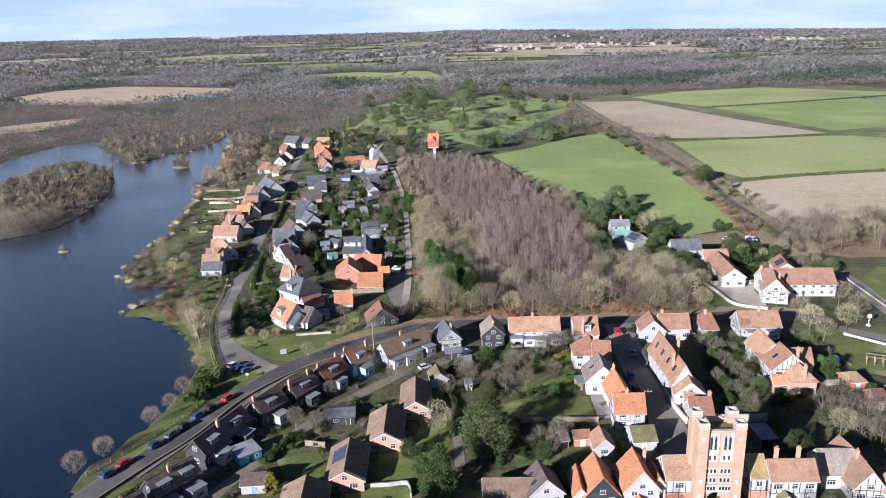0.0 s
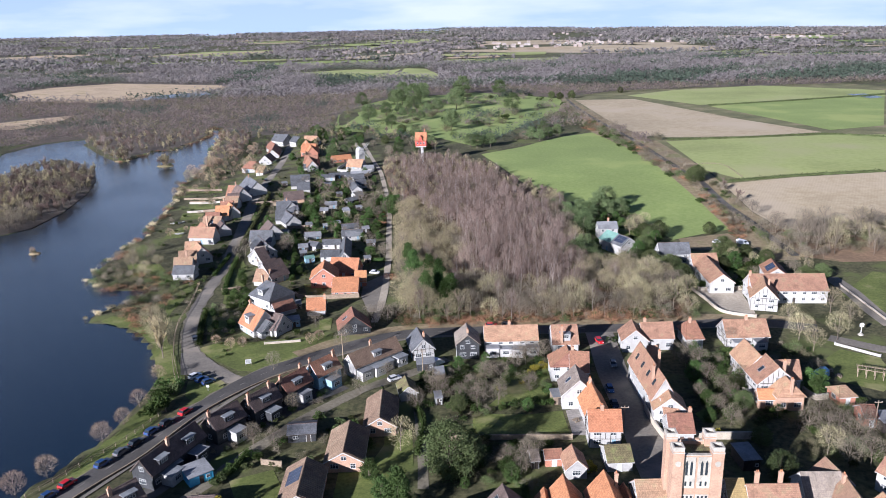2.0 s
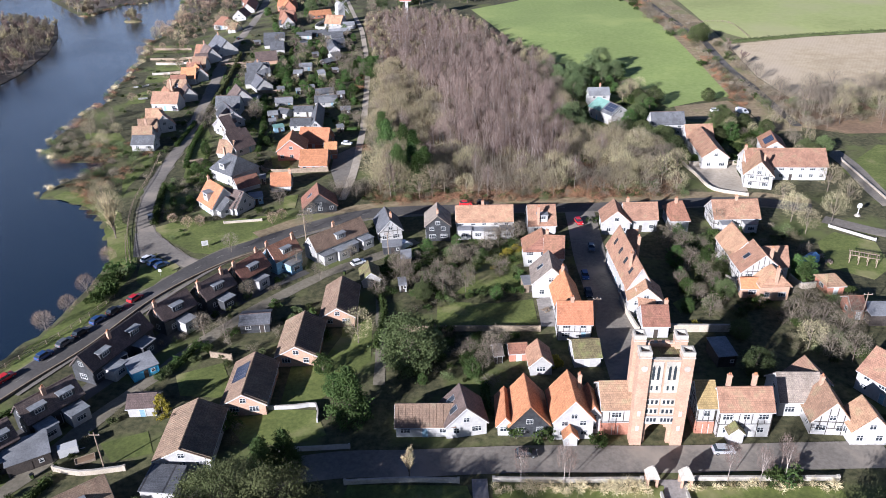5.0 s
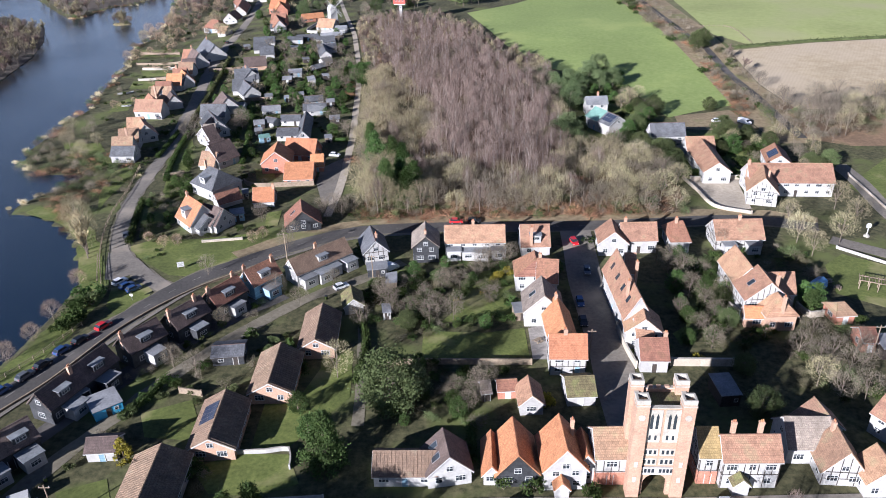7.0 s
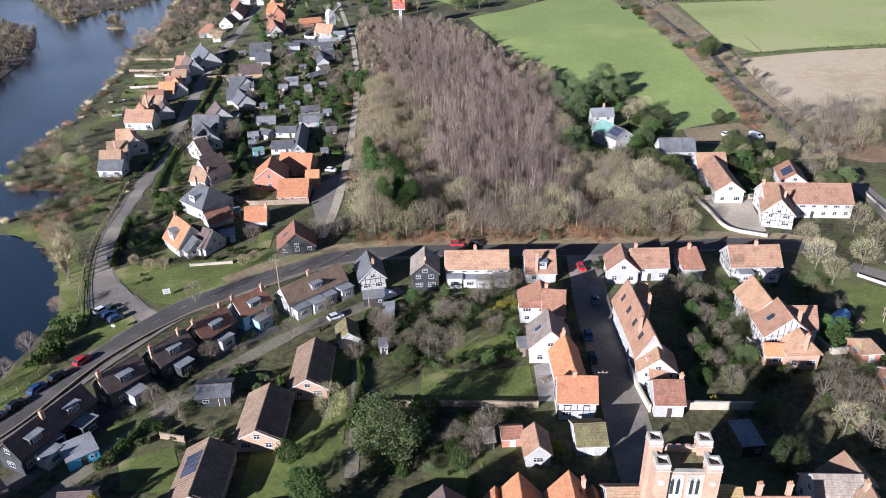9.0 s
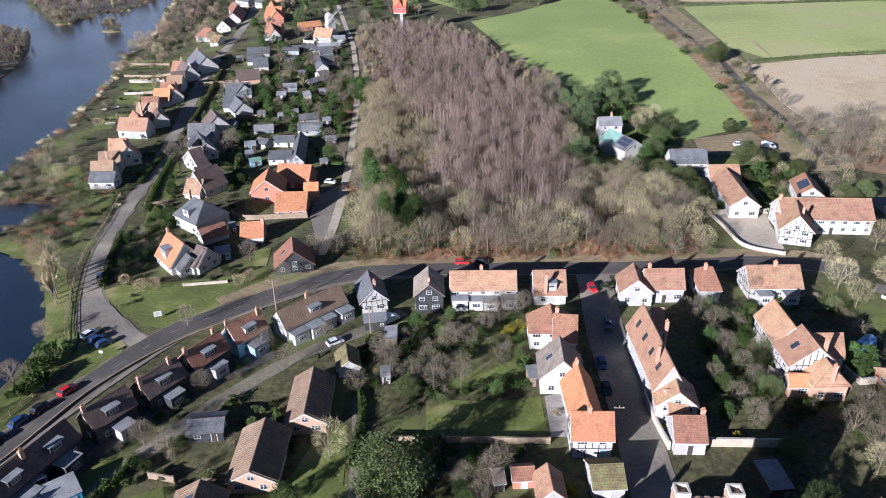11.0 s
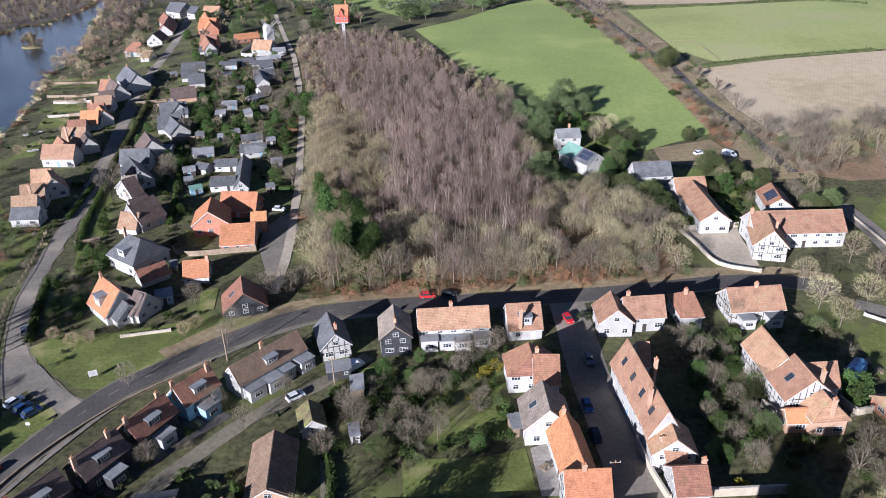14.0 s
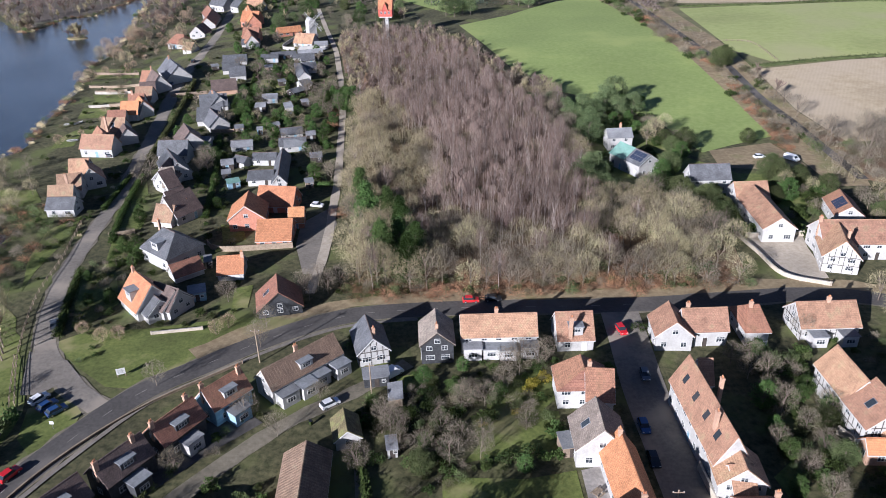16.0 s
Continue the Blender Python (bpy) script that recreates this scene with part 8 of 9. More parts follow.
for x, y in [(17.4, 205.6), (24.7, 204.7), (5, 221.2), (-5, 203.2), (-8.6, 200.8), (54.1, 217.6), (58.6, 210.9), (62.7, 209.3), (58.6, 226.4), (52.6, 228.3), (25.3, 251), (30.5, 248.7), (54.7, 246.4), (-20.5, 203.2), (-27.6, 212.7), (-28.6, 234.5), (-25, 270.7), (-33.3, 293.2), (-31.8, 270.8), (-30.2, 305.3)]:
    plant("oak" if (x * 3 + y) % 3 < 1.6 else "grey", x, y, 1.0 + 0.25 * ((x * 7 + y) % 1), group="bare trees at the wood's edge")
for x, y in [(40, 207.8), (35.3, 201.7), (44.6, 212.6), (45.7, 203.2), (40.9, 200.8), (38, 209.4), (-12.9, 200.2), (-17.2, 198.8), (-5.6, 199.6), (1.7, 199.6), (9, 200.8), (13.3, 199.6), (27.9, 200.8), (48.3, 201.7), (55.3, 200.8), (62.7, 201.7), (-13.3, 270.6), (-15.6, 275.9), (-11.7, 278.6), (-16.2, 270.7), (-26.5, 203.2)]:
    plant("bracken", x, y, 1.2, group="rusty bracken")
for x, y in [(-78, 181.7), (-74.5, 182.4), (-83.5, 185), (-54.1, 183.8), (-52, 186.3)]:
    plant("ginger", x, y, 0.6)
for x, y in [(-43.4, 178.8), (-32, 200.2), (-35.9, 197.3), (-34.7, 203.2), (-29.5, 203.2), (-37.9, 200.2), (-43.7, 186.3), (-54.9, 197.3), (-84.4, 276.7), (-82.2, 279.4), (-51.4, 367), (-55, 355.7), (-61.9, 359.6), (-54.8, 338), (-49.1, 331.1), (-86.3, 349), (-78.1, 345.3)]:
    plant("grey", x, y, 0.7, group="bare garden trees")
for x, y in [(-83.9, 338.5), (-84.7, 331.7), (-52, 311.8), (-47.7, 305.5)]:
    plant("yew", x, y, 0.55)
for x, y in [(-179.8, 489.4), (-185.6, 497.8), (-137.1, 442), (-142.7, 453.6), (-184.8, 459.4), (-182.6, 466.5), (-184.2, 445.5)]:
    plant("ginger", x, y, 1.05, group="waterside willows")
for x, y in [(122.9, 274.4), (125.4, 269.2), (134.5, 276.9), (139, 274.2), (135.4, 259.3), (128.3, 259.4), (133.1, 282.4), (146.1, 285), (125.7, 288.2), (124.1, 294), (134.4, 296.9), (141.6, 296.8), (149.7, 296.7)]:
    plant("grey", x, y, 0.6, group="scrub trees by the road")
for x, y in [(-56.6, 127.7), (-61.2, 166.4), (-28.3, 160.6)]:
    plant("grey", x, y, 0.6)
for x, y in [(-0.4, 159.6), (-14.5, 152), (-4.1, 143.7), (-8.5, 145.3), (14, 169.9), (10.3, 172.1), (55.1, 158.9), (56.1, 170.1), (52.4, 170.1), (70.4, 179.2)]:
    plant("grey", x, y, 0.62, group="bare garden trees")
for x, y in [(-8.9, 143.6), (-6.3, 144.5), (-2.2, 164.6), (-23.5, 178.9), (3.7, 154), (14.8, 150.5), (37.5, 182.7), (54.4, 146.6), (64.7, 170.1), (68, 172.3)]:
    plant("green", x, y, 1.0)
for x, y in [(-64, 703.2), (-54, 692.1), (-45.3, 681.5), (-60.3, 736), (-41.5, 732.1), (-30.3, 755.4), (-70.9, 738.3), (-1, 511.8), (3.9, 508.5), (9.2, 515.6), (13.8, 514.9), (46, 543.5), (51.8, 536.8), (59.6, 547.3), (67.3, 555.2), (58.2, 572.5)]:
    plant("pine", x, y, 1.0, group="pines on the golf course")
for x, y in [(98.4, 857.9), (106.3, 842.2), (120.9, 852), (121.9, 386.9), (125.2, 389.2), (188.6, 907.2)]:
    plant("holm", x, y, 0.9)
for x, y in [(-80.8, 715.9), (-84.5, 693.6), (7.4, 634.6), (16.9, 621.4), (28.1, 642.5), (40.9, 559.5), (35.2, 545.2), (-2.5, 648.3), (139.8, 543.4), (140.2, 528.7), (-13.2, 568.2), (21.9, 863.7), (46.3, 931.3), (41.7, 544.2)]:
    plant("shrub", x, y, 1.8, group="scrub on the golf course")
for x, y in [(-13.4, 151), (-5.5, 150.8), (1.7, 147.7), (6.6, 163.1), (9.7, 152), (-0.3, 160), (2.2, 118), (4.5, 113.8), (7.9, 121.1), (-19.3, 142.5), (-41.3, 156.1), (-34.6, 151.4), (-50.3, 143)]:
    plant("grey", x, y, 0.62, group="bare garden trees")
for x, y in [(-8.3, 147.9), (8.5, 142), (61.2, 158.7), (51.3, 136), (26.7, 166.1)]:
    plant("yew", x, y, 0.42)
for x, y in [(39.2, 336.3), (43, 319.8), (59.2, 329.3), (63.2, 325.9), (45.3, 304.2), (69.5, 329.1), (62, 339.3)]:
    plant("pine", x, y, 0.8, group="pines by the villa")
for x, y in [(73.7, 297.7), (74.1, 290.6), (56.6, 255.3), (52.1, 250.8), (75, 250.6), (74.6, 239.9), (96, 255), (91.1, 246.1), (101.3, 254.9), (102.7, 297.3), (47.2, 270)]:
    plant("holm", x, y, 0.55)
for x, y in [(51.2, 242.2), (55.9, 236), (62.1, 234), (39.9, 230.3), (44.1, 226.5), (48.8, 234.1), (33.3, 230.3), (33.4, 219.4)]:
    plant("oak", x, y, 0.8)
for x, y in [(-71.8, 449.2), (-57.8, 463.4), (-58.4, 496), (-71.3, 514.7), (-49.7, 434.5), (-110.3, 465.6), (-97.3, 450.2), (-89.5, 442.8)]:
    plant("grey", x, y, 0.7)

# gardens, hedgerows and scrub
sow(['shrub', 'green', 'green', 'green', 'shrub', 'gold'], [(-18.3, 158.8), (18.5, 168), (16.9, 159.6), (-2.6, 150.8), (-16.7, 145.2)], 26, 2.4, 11, (0.5, 0.9))
sow(['shrub', 'green', 'green', 'green', 'shrub'], [(-5.2, 128.9), (12.7, 126.8), (6.7, 109.8), (-2.7, 109.9)], 14, 2.5, 12, (0.5, 0.9))
sow(['shrub', 'green', 'green', 'green', 'shrub'], [(56.6, 172.3), (71.3, 172), (65.5, 149.4), (71.7, 139.6), (57.9, 129.7), (50.1, 144)], 34, 2.6, 13, (0.5, 1))
sow(['shrub', 'green', 'shrub'], [(75.7, 144.9), (91.9, 146.1), (82.5, 115), (65.8, 117.3)], 30, 2.8, 14, (0.6, 1.1))
sow(['shrub', 'green', 'green', 'green', 'shrub'], [(-60.1, 137.8), (-40.5, 151.5), (-33.3, 142.7), (-38.4, 118.4), (-50.3, 116.4)], 26, 2.4, 15, (0.4, 0.8))
sow(['shrub', 'green', 'green', 'green', 'shrub'], [(-91.3, 200.2), (-95, 247.4), (-91.3, 247.4), (-80.9, 212.8), (-79.4, 194.4), (-56.2, 191.7), (-38.4, 203.2), (-36.4, 191.7), (-67.3, 186.3), (-86.5, 182.4)], 40, 2.4, 16, (0.4, 0.8))
sow(['shrub', 'green', 'green', 'green', 'shrub'], [(-107.4, 403), (-57.3, 411.6), (-34.8, 249.2), (-45, 256.1), (-80.4, 287.9), (-93, 345.6)], 80, 3.0, 17, (0.5, 1))
sow(['green', 'shrub', 'yew'], [(-88.4, 294), (-82.3, 312.3), (-67.8, 247.2), (-63.9, 219.6), (-66.9, 216.2)], 18, 3, 18, (0.4, 0.7))
sow(['ginger', 'shrub', 'green', 'shrub'], [(-126.7, 256.8), (-132.9, 300.7), (-182, 497.7), (-174.8, 497.3), (-149, 397.4), (-121.9, 277.1)], 44, 3.6, 19, (0.4, 0.8))
sow(['shrub', 'bracken', 'shrub'], [(-153.4, 257), (-126.7, 256.8), (-109.5, 239), (-110.9, 206.4), (-106.4, 188.9), (-123.1, 203.3)], 46, 3, 20, (0.6, 1))
sow(['shrub', 'grey', 'oak', 'grey', 'shrub'], [(123.5, 306.1), (200, 305.2), (190, 254.5), (126.4, 263.2), (124.5, 285.3)], 110, 2.8, 21, (0.9, 1.5))
sow(['shrub', 'bracken', 'green', 'shrub'], [(43.2, 250.9), (60.2, 255.3), (69.8, 226.4), (69.5, 200.2), (46.2, 198.8), (33.4, 198.8), (36, 226.5)], 46, 3, 22, (0.7, 1.2))
sow(['bracken', 'shrub', 'green'], [(-32.1, 200.8), (-25.3, 206.3), (32.6, 203.2), (62.5, 200.8), (31.8, 197.9), (-25.8, 197.3)], 60, 2.4, 23, (0.5, 0.9))
sow(['grey', 'oak', 'shrub', 'green'], [(-226.5, 662.4), (-140.3, 729.4), (-95.9, 565.9), (-102.2, 463.8), (-126.4, 450.2), (-177, 506.5)], 60, 6, 24, (0.6, 1))
sow(['shrub', 'green'], [(64, 98.5), (78.3, 100.1), (75.8, 95.2), (63, 93.6)], 14, 2, 25, (0.4, 0.7))
sow(['straw'], [(5.7, 83.5), (29.7, 83.4), (30.3, 81.8), (5.6, 81.8)], 22, 1.4, 26, (0.6, 1))
sow(['straw'], [(38, 83.8), (61.7, 83.8), (61.1, 82.5), (37.7, 82.6)], 16, 1.6, 27, (0.5, 0.9))
sow(['shrub', 'green'], [(-46.3, 101), (-40.6, 100.9), (-39, 89.5), (-45.1, 85)], 8, 2, 28, (0.5, 0.9))
sow(['shrub', 'green', 'shrub'], [(14.5, 176.7), (19.9, 179), (16, 152.3), (9.2, 150.5)], 16, 2.2, 29, (0.5, 0.8))
sow(['shrub', 'green'], [(-80.1, 85.1), (-74.3, 92.7), (-63.6, 108.5), (-61.8, 106.6), (-67.5, 89.6), (-73.5, 78.2)], 22, 2, 30, (0.4, 0.7))
sow(['shrub', 'green'], [(-67.8, 127.8), (-53.1, 148.8), (-36, 160.8), (-32.5, 157.5), (-49.7, 140.3), (-62.9, 120.9)], 26, 2, 31, (0.35, 0.65))
sow(['shrub', 'shrub', 'green'], [(108.2, 809.4), (98.9, 582.1), (111.1, 419.1), (116, 314.7), (115.3, 305.2), (113.9, 360.5), (110.4, 548.2), (90.9, 728.9)], 70, 4, 32, (0.9, 1.6))
sow(['shrub', 'shrub', 'bracken'], [(-133.6, 214.8), (-125.5, 226.2), (-110.3, 219.4), (-108.7, 202.8), (-118.7, 203.3)], 20, 3, 33, (0.5, 0.9))
sow(['shrub', 'oak', 'grey'], [(-156.2, 262.3), (-143.8, 295.5), (-131.8, 268.7), (-130.4, 239.2), (-144.3, 240)], 24, 4, 34, (0.5, 0.9))
sow(['green', 'shrub'], [(74.3, 179.2), (81.7, 181.6), (91.3, 174.6), (88.5, 162), (79.4, 170.2)], 20, 2.4, 35, (0.5, 0.9))
sow(['shrub', 'green', 'green'], [(-21.1, 159.5), (2.7, 165.6), (5, 159.6), (-13.3, 150.3), (-19.6, 146.8)], 22, 2.6, 36, (0.5, 0.9))
sow(['grey', 'oak', 'grey'], [(-239.5, 307.1), (-229.2, 318.6), (-223.2, 358.7), (-234.8, 415), (-257.9, 472.5), (-300.7, 498.9), (-312.6, 474.6), (-304.1, 413.7)], 330, 3.4, 37, (0.85, 1.2))
sow(['shrub', 'shrub', 'pine', 'green'], [(-139.4, 805), (-82.4, 904.8), (18.2, 955.5), (108.1, 855.3), (99.5, 770), (42.2, 628.2), (4, 535.6), (-41.9, 596), (-103.8, 628)], 95, 9, 41, (1.3, 2.4))
sow(['shrub', 'shrub', 'bracken', 'green'], [(95.6, 618.4), (108.6, 501), (119, 377.3), (117.9, 305), (124.3, 304.6), (123.3, 371.1), (118.5, 491.9), (107, 656.1)], 60, 3.4, 42, (1, 1.7))
sow(['green', 'shrub', 'bracken'], [(-60.3, 392.3), (-47.5, 401.3), (-32.9, 256), (-34.9, 219.6), (-36.2, 212.7), (-38.5, 256.1)], 40, 3, 43, (0.6, 1.1))
sow(['shrub', 'green', 'green'], [(43.5, 343.1), (74.5, 342.5), (78.4, 291.7), (64.5, 275), (45.7, 292.2)], 30, 3, 44, (0.7, 1.2))
sow(['green', 'shrub', 'green'], [(85.3, 255.1), (104.8, 264.4), (112, 254.8), (96.7, 233.8), (85.2, 233.9)], 20, 2.6, 45, (0.6, 1))
sow(['green', 'shrub'], [(-84.2, 227), (-57.5, 226.9), (-50.4, 203.2), (-70, 194.4)], 18, 2.4, 46, (0.4, 0.8))
sow(['green', 'shrub'], [(-125.3, 405.4), (-112.8, 424.4), (-79.8, 293.9), (-96.3, 306.2)], 26, 3, 47, (0.5, 0.9))
sow(['shrub', 'green', 'straw'], [(-108.6, 227.1), (-108.7, 256.6), (-114.1, 300.4), (-110.9, 297.3), (-102.4, 243.1), (-95.7, 203.2)], 30, 2.2, 48, (0.4, 0.7))
for x, y in [(-59.1, 355.2), (-79.7, 357.3), (-99.9, 275.9), (-87.4, 383.9), (-53, 344.5), (-51, 357.8), (-80, 371.6), (-45.3, 337.3), (-47.5, 285.3), (-39.8, 269.6), (-58.7, 380.8), (-87.3, 323.1), (-100.3, 268.9), (-83.6, 284), (-97, 393.1), (-70.4, 382.1), (-49.2, 415.3), (-57.4, 481.6), (-47, 437.6)]:
    plant("grey", x, y, 0.85, group="bare garden trees")
for x, y in [(-87, 341.5), (-82.2, 331.6), (-82.6, 344.3), (-46.2, 324.9), (-48, 313.2), (-104.1, 459.2), (-97.5, 472.5), (-95.5, 487.4), (-184.3, 586.7), (-124.2, 479), (-113.5, 453.7), (-103.1, 560.7), (-86.5, 294.9), (-71.1, 219.3), (-84, 220.5)]:
    plant("yew", x, y, 0.6)
for x, y in [(-48.7, 347.4), (-46.1, 340.5), (-50, 342.9), (-121.6, 569.6), (-116.7, 573.7)]:
    plant("fir", x, y, 0.8, group="conifers behind the gardens")
for x, y in [(-181.6, 486), (-178.1, 489.8), (-184.3, 538.8), (-177.6, 529.1), (-174.2, 395.4), (-168.7, 394.7), (-179.2, 446.3), (-191.6, 470.8), (-171.4, 436.9)]:
    plant("ginger", x, y, 1.15, group="waterside willows")
for x, y in [(-133, 426.8), (-130.5, 428.3), (-155.9, 491.6), (-156.4, 477.5), (-182, 438.4), (-162.5, 424.3)]:
    plant("oak", x, y, 0.8)
for x, y in [(58.7, 329.8), (64.1, 339.1), (51.9, 317.8), (46.7, 297.4), (40.9, 261.1), (42.5, 247.7), (36.7, 254.8)]:
    plant("pine", x, y, 1.1, group="pines by the villa")
for x, y in [(67, 270.5), (60.3, 252.3), (64.9, 249.7), (69.9, 234.9), (71.9, 230.9), (69.3, 240.9), (79.2, 292.6), (97.5, 264.7), (98.7, 260.7)]:
    plant("holm", x, y, 0.8)
for x, y in [(72.1, 303.5), (76.3, 309.1), (41.9, 224.9), (44.2, 221.2)]:
    plant("oak", x, y, 0.75)
for x, y in [(64.8, 273.3), (48.1, 253.6), (63.3, 286.9), (74.5, 228.8), (77.4, 227.8), (86.4, 225.8), (89.5, 227.3), (107, 252), (101.7, 248.1), (95.7, 238.2), (69, 251.4), (73.3, 251)]:
    plant("green", x, y, 1.3)
sow(['green', 'green', 'yew', 'shrub'], [(-108.9, 433.8), (-64.1, 433.7), (-45.5, 318.8), (-43.5, 270), (-54.7, 271.1), (-82.6, 316.8), (-98.4, 393.3)], 150, 2.3, 51, (0.4, 0.75))
sow(['green', 'shrub', 'green'], [(-94.1, 312.2), (-83.9, 322.8), (-66.9, 272.4), (-66.3, 242.7), (-68.8, 219.1), (-80.3, 251.9)], 50, 2.2, 52, (0.4, 0.8))
sow(['green', 'green', 'shrub'], [(-123.8, 248.4), (-110.1, 247), (-117.1, 292.8), (-124.5, 352.3), (-129.2, 418.8), (-122.5, 415.3), (-108.9, 297.2), (-101.4, 250), (-96.7, 207.2), (-105.3, 208)], 70, 2.2, 53, (0.35, 0.7))
sow(['green', 'shrub', 'ginger'], [(-156.5, 320.1), (-155, 346.5), (-168, 399.4), (-178.6, 469), (-210.2, 612.7), (-185.8, 657.1), (-139.2, 463.3), (-158.3, 428.3), (-143, 357.7), (-135.6, 300.1), (-138.2, 279.9)], 90, 2.8, 54, (0.4, 0.8))
sow(['green', 'shrub', 'yew'], [(-94.8, 227.9), (-89.8, 245), (-80.6, 217.2), (-83.8, 211.6), (-81.4, 195.6), (-90.9, 196.4)], 26, 2.0, 55, (0.35, 0.65))
sow(['bracken', 'bracken', 'shrub'], [(115.8, 362.4), (123.2, 361.6), (121.5, 333.1), (121.1, 298.1), (114, 288.8), (111.8, 294.9), (115.2, 309.2)], 60, 2.0, 56, (0.5, 0.9))
sow(['shrub', 'green', 'shrub', 'grey'], [(124.9, 385.9), (134.7, 386.6), (131.1, 306.2), (127.5, 271.7), (121.5, 267.2), (121.5, 304.2)], 70, 2.6, 57, (0.7, 1.2))
sow(['green', 'yew', 'shrub'], [(51.3, 333.8), (75.6, 337.9), (79.5, 293.8), (64.4, 254.1), (42.6, 235.7), (35.1, 240.3)], 50, 3.4, 58, (0.5, 0.9))
sow(['green', 'green', 'shrub'], [(-21.4, 161.4), (5.2, 169.9), (7.5, 164.6), (-6.8, 157.6), (-20.2, 152)], 24, 2.2, 59, (0.4, 0.8))
sow(['green', 'green', 'yew'], [(-18.3, 158.8), (18.5, 168), (16.9, 159.6), (-2.6, 150.8), (-16.7, 145.2)], 22, 2.2, 60, (0.4, 0.9))
sow(['green', 'yew', 'shrub'], [(56.6, 172.3), (71.3, 172), (65.5, 149.4), (71.7, 139.6), (57.9, 129.7), (50.1, 144)], 30, 2.4, 61, (0.4, 0.8))
for x, y in [(-97.5, 178.1), (-101.7, 184.9), (-104, 189)]:
    plant("oak", x, y, 1.1, 1.25, group="tall willows at the lake corner")
for x, y in [(-59, 116.9), (-55.6, 117.7), (-53.2, 121.4), (-60.5, 111.6), (-54.8, 122.4), (-59.5, 114.2), (-50, 127.4), (-47.9, 115.8), (-43.7, 109.9), (-62, 104.6), (-37.7, 132.9), (-38, 136.7), (-34.2, 125.6), (-19.7, 154), (-16.8, 144.9), (-19.6, 142.8), (-9.2, 152.8), (-7.3, 153.9), (-5.1, 147.1), (9.9, 145.9), (12.4, 144.8), (6.2, 144.9), (14.8, 144.8)]:
    plant("green", x, y, 0.75)
for x, y in [(-15.6, 154), (-12.6, 147.1), (-1.6, 157.5), (2.7, 158.7), (-2.5, 147.1), (1.2, 144.9), (-51.1, 125.6), (-56.3, 127.4), (7.9, 169.1), (10, 167.8), (15.8, 171.9), (6.4, 119.1), (5.8, 116), (64, 153.6), (58.6, 150.2), (59.4, 144.7)]:
    plant("grey", x, y, 0.62, group="bare garden trees")
for x, y in [(-8.8, 142.4), (62.6, 151.3), (61.7, 142.6), (59.6, 125.7)]:
    plant("holm", x, y, 0.5)
for x, y in [(11.7, 164.3), (13.3, 165.1), (10.8, 162.5), (19.3, 116)]:
    plant("gold", x, y, 0.7)
sow(['green', 'yew', 'green'], [(-15, 175), (0.8, 177.8), (18.1, 174.7), (16.7, 163.7), (1.1, 158.7), (-12.5, 161.3)], 26, 2.2, 71, (0.35, 0.7))
sow(['green', 'green', 'shrub'], [(-11.2, 144.9), (5, 144.9), (4.9, 141.7), (-10.5, 136.7)], 16, 1.8, 72, (0.4, 0.7))
sow(['green', 'shrub', 'yew'], [(-16.5, 127.4), (1.5, 127.4), (7, 122.3), (1.7, 110.1), (-10.4, 110)], 26, 2.2, 73, (0.35, 0.7))
for x, y in [(-3.8, 222), (-0.7, 217.2), (-6.8, 227), (2.5, 225), (-2.2, 231.9), (4.9, 218.5), (-6.8, 217.4), (-10.3, 213.1)]:
    plant("oak", x, y, 0.85, group="tan trees inside the wood")
for x, y in [(43.3, 208.3), (46.7, 211), (48.4, 206.7), (38.5, 205.7), (50.7, 205.2), (32.8, 204.5), (27.4, 204.7), (22.1, 206.2), (5.7, 206.8), (0.1, 206.5)]:
    plant("bracken", x, y, 1.0)
sow(['bracken', 'shrub', 'green'], [(-27.3, 205.3), (-8.1, 207.3), (25, 206.7), (52.3, 205.7), (51.3, 202.5), (-8.1, 202.5), (-24.1, 199.9)], 50, 1.8, 81, (0.4, 0.75))
sow(['green', 'shrub'], [(-93.6, 183.4), (-96, 202.3), (-79.8, 191.9), (-75.4, 174.8), (-77.6, 163.9)], 16, 2.0, 82, (0.3, 0.55))

sow(['grey', 'oak', 'ginger', 'grey', 'ginger'], [(-190, 440), (-152, 425), (-150, 470), (-168, 560), (-200, 650), (-225, 650)], 70, 4.2, 91, (0.65, 1.0))
sow(['grey', 'oak', 'holm', 'yew', 'grey', 'pine'], [(-128, 470), (-60, 468), (-22, 490), (-40, 600), (-140, 640)], 100, 4.6, 92, (0.6, 1.0))
sow(['grey', 'oak', 'green', 'yew', 'shrub'], [(-56, 400), (-49, 300), (-62, 300), (-90, 330), (-98, 425), (-66, 430)], 70, 3.4, 93, (0.45, 0.75))
sow(['grey', 'yew', 'green', 'shrub'], [(-110, 425), (-101, 300), (-92, 250), (-86, 215), (-99, 215), (-106, 260), (-118, 360)], 44, 3.0, 94, (0.4, 0.7))

sow(['holm', 'grey', 'green', 'oak', 'shrub'], [(100, 264), (124, 260), (124, 230), (114, 228), (110, 246), (96, 250)], 34, 3.2, 95, (0.5, 0.85))

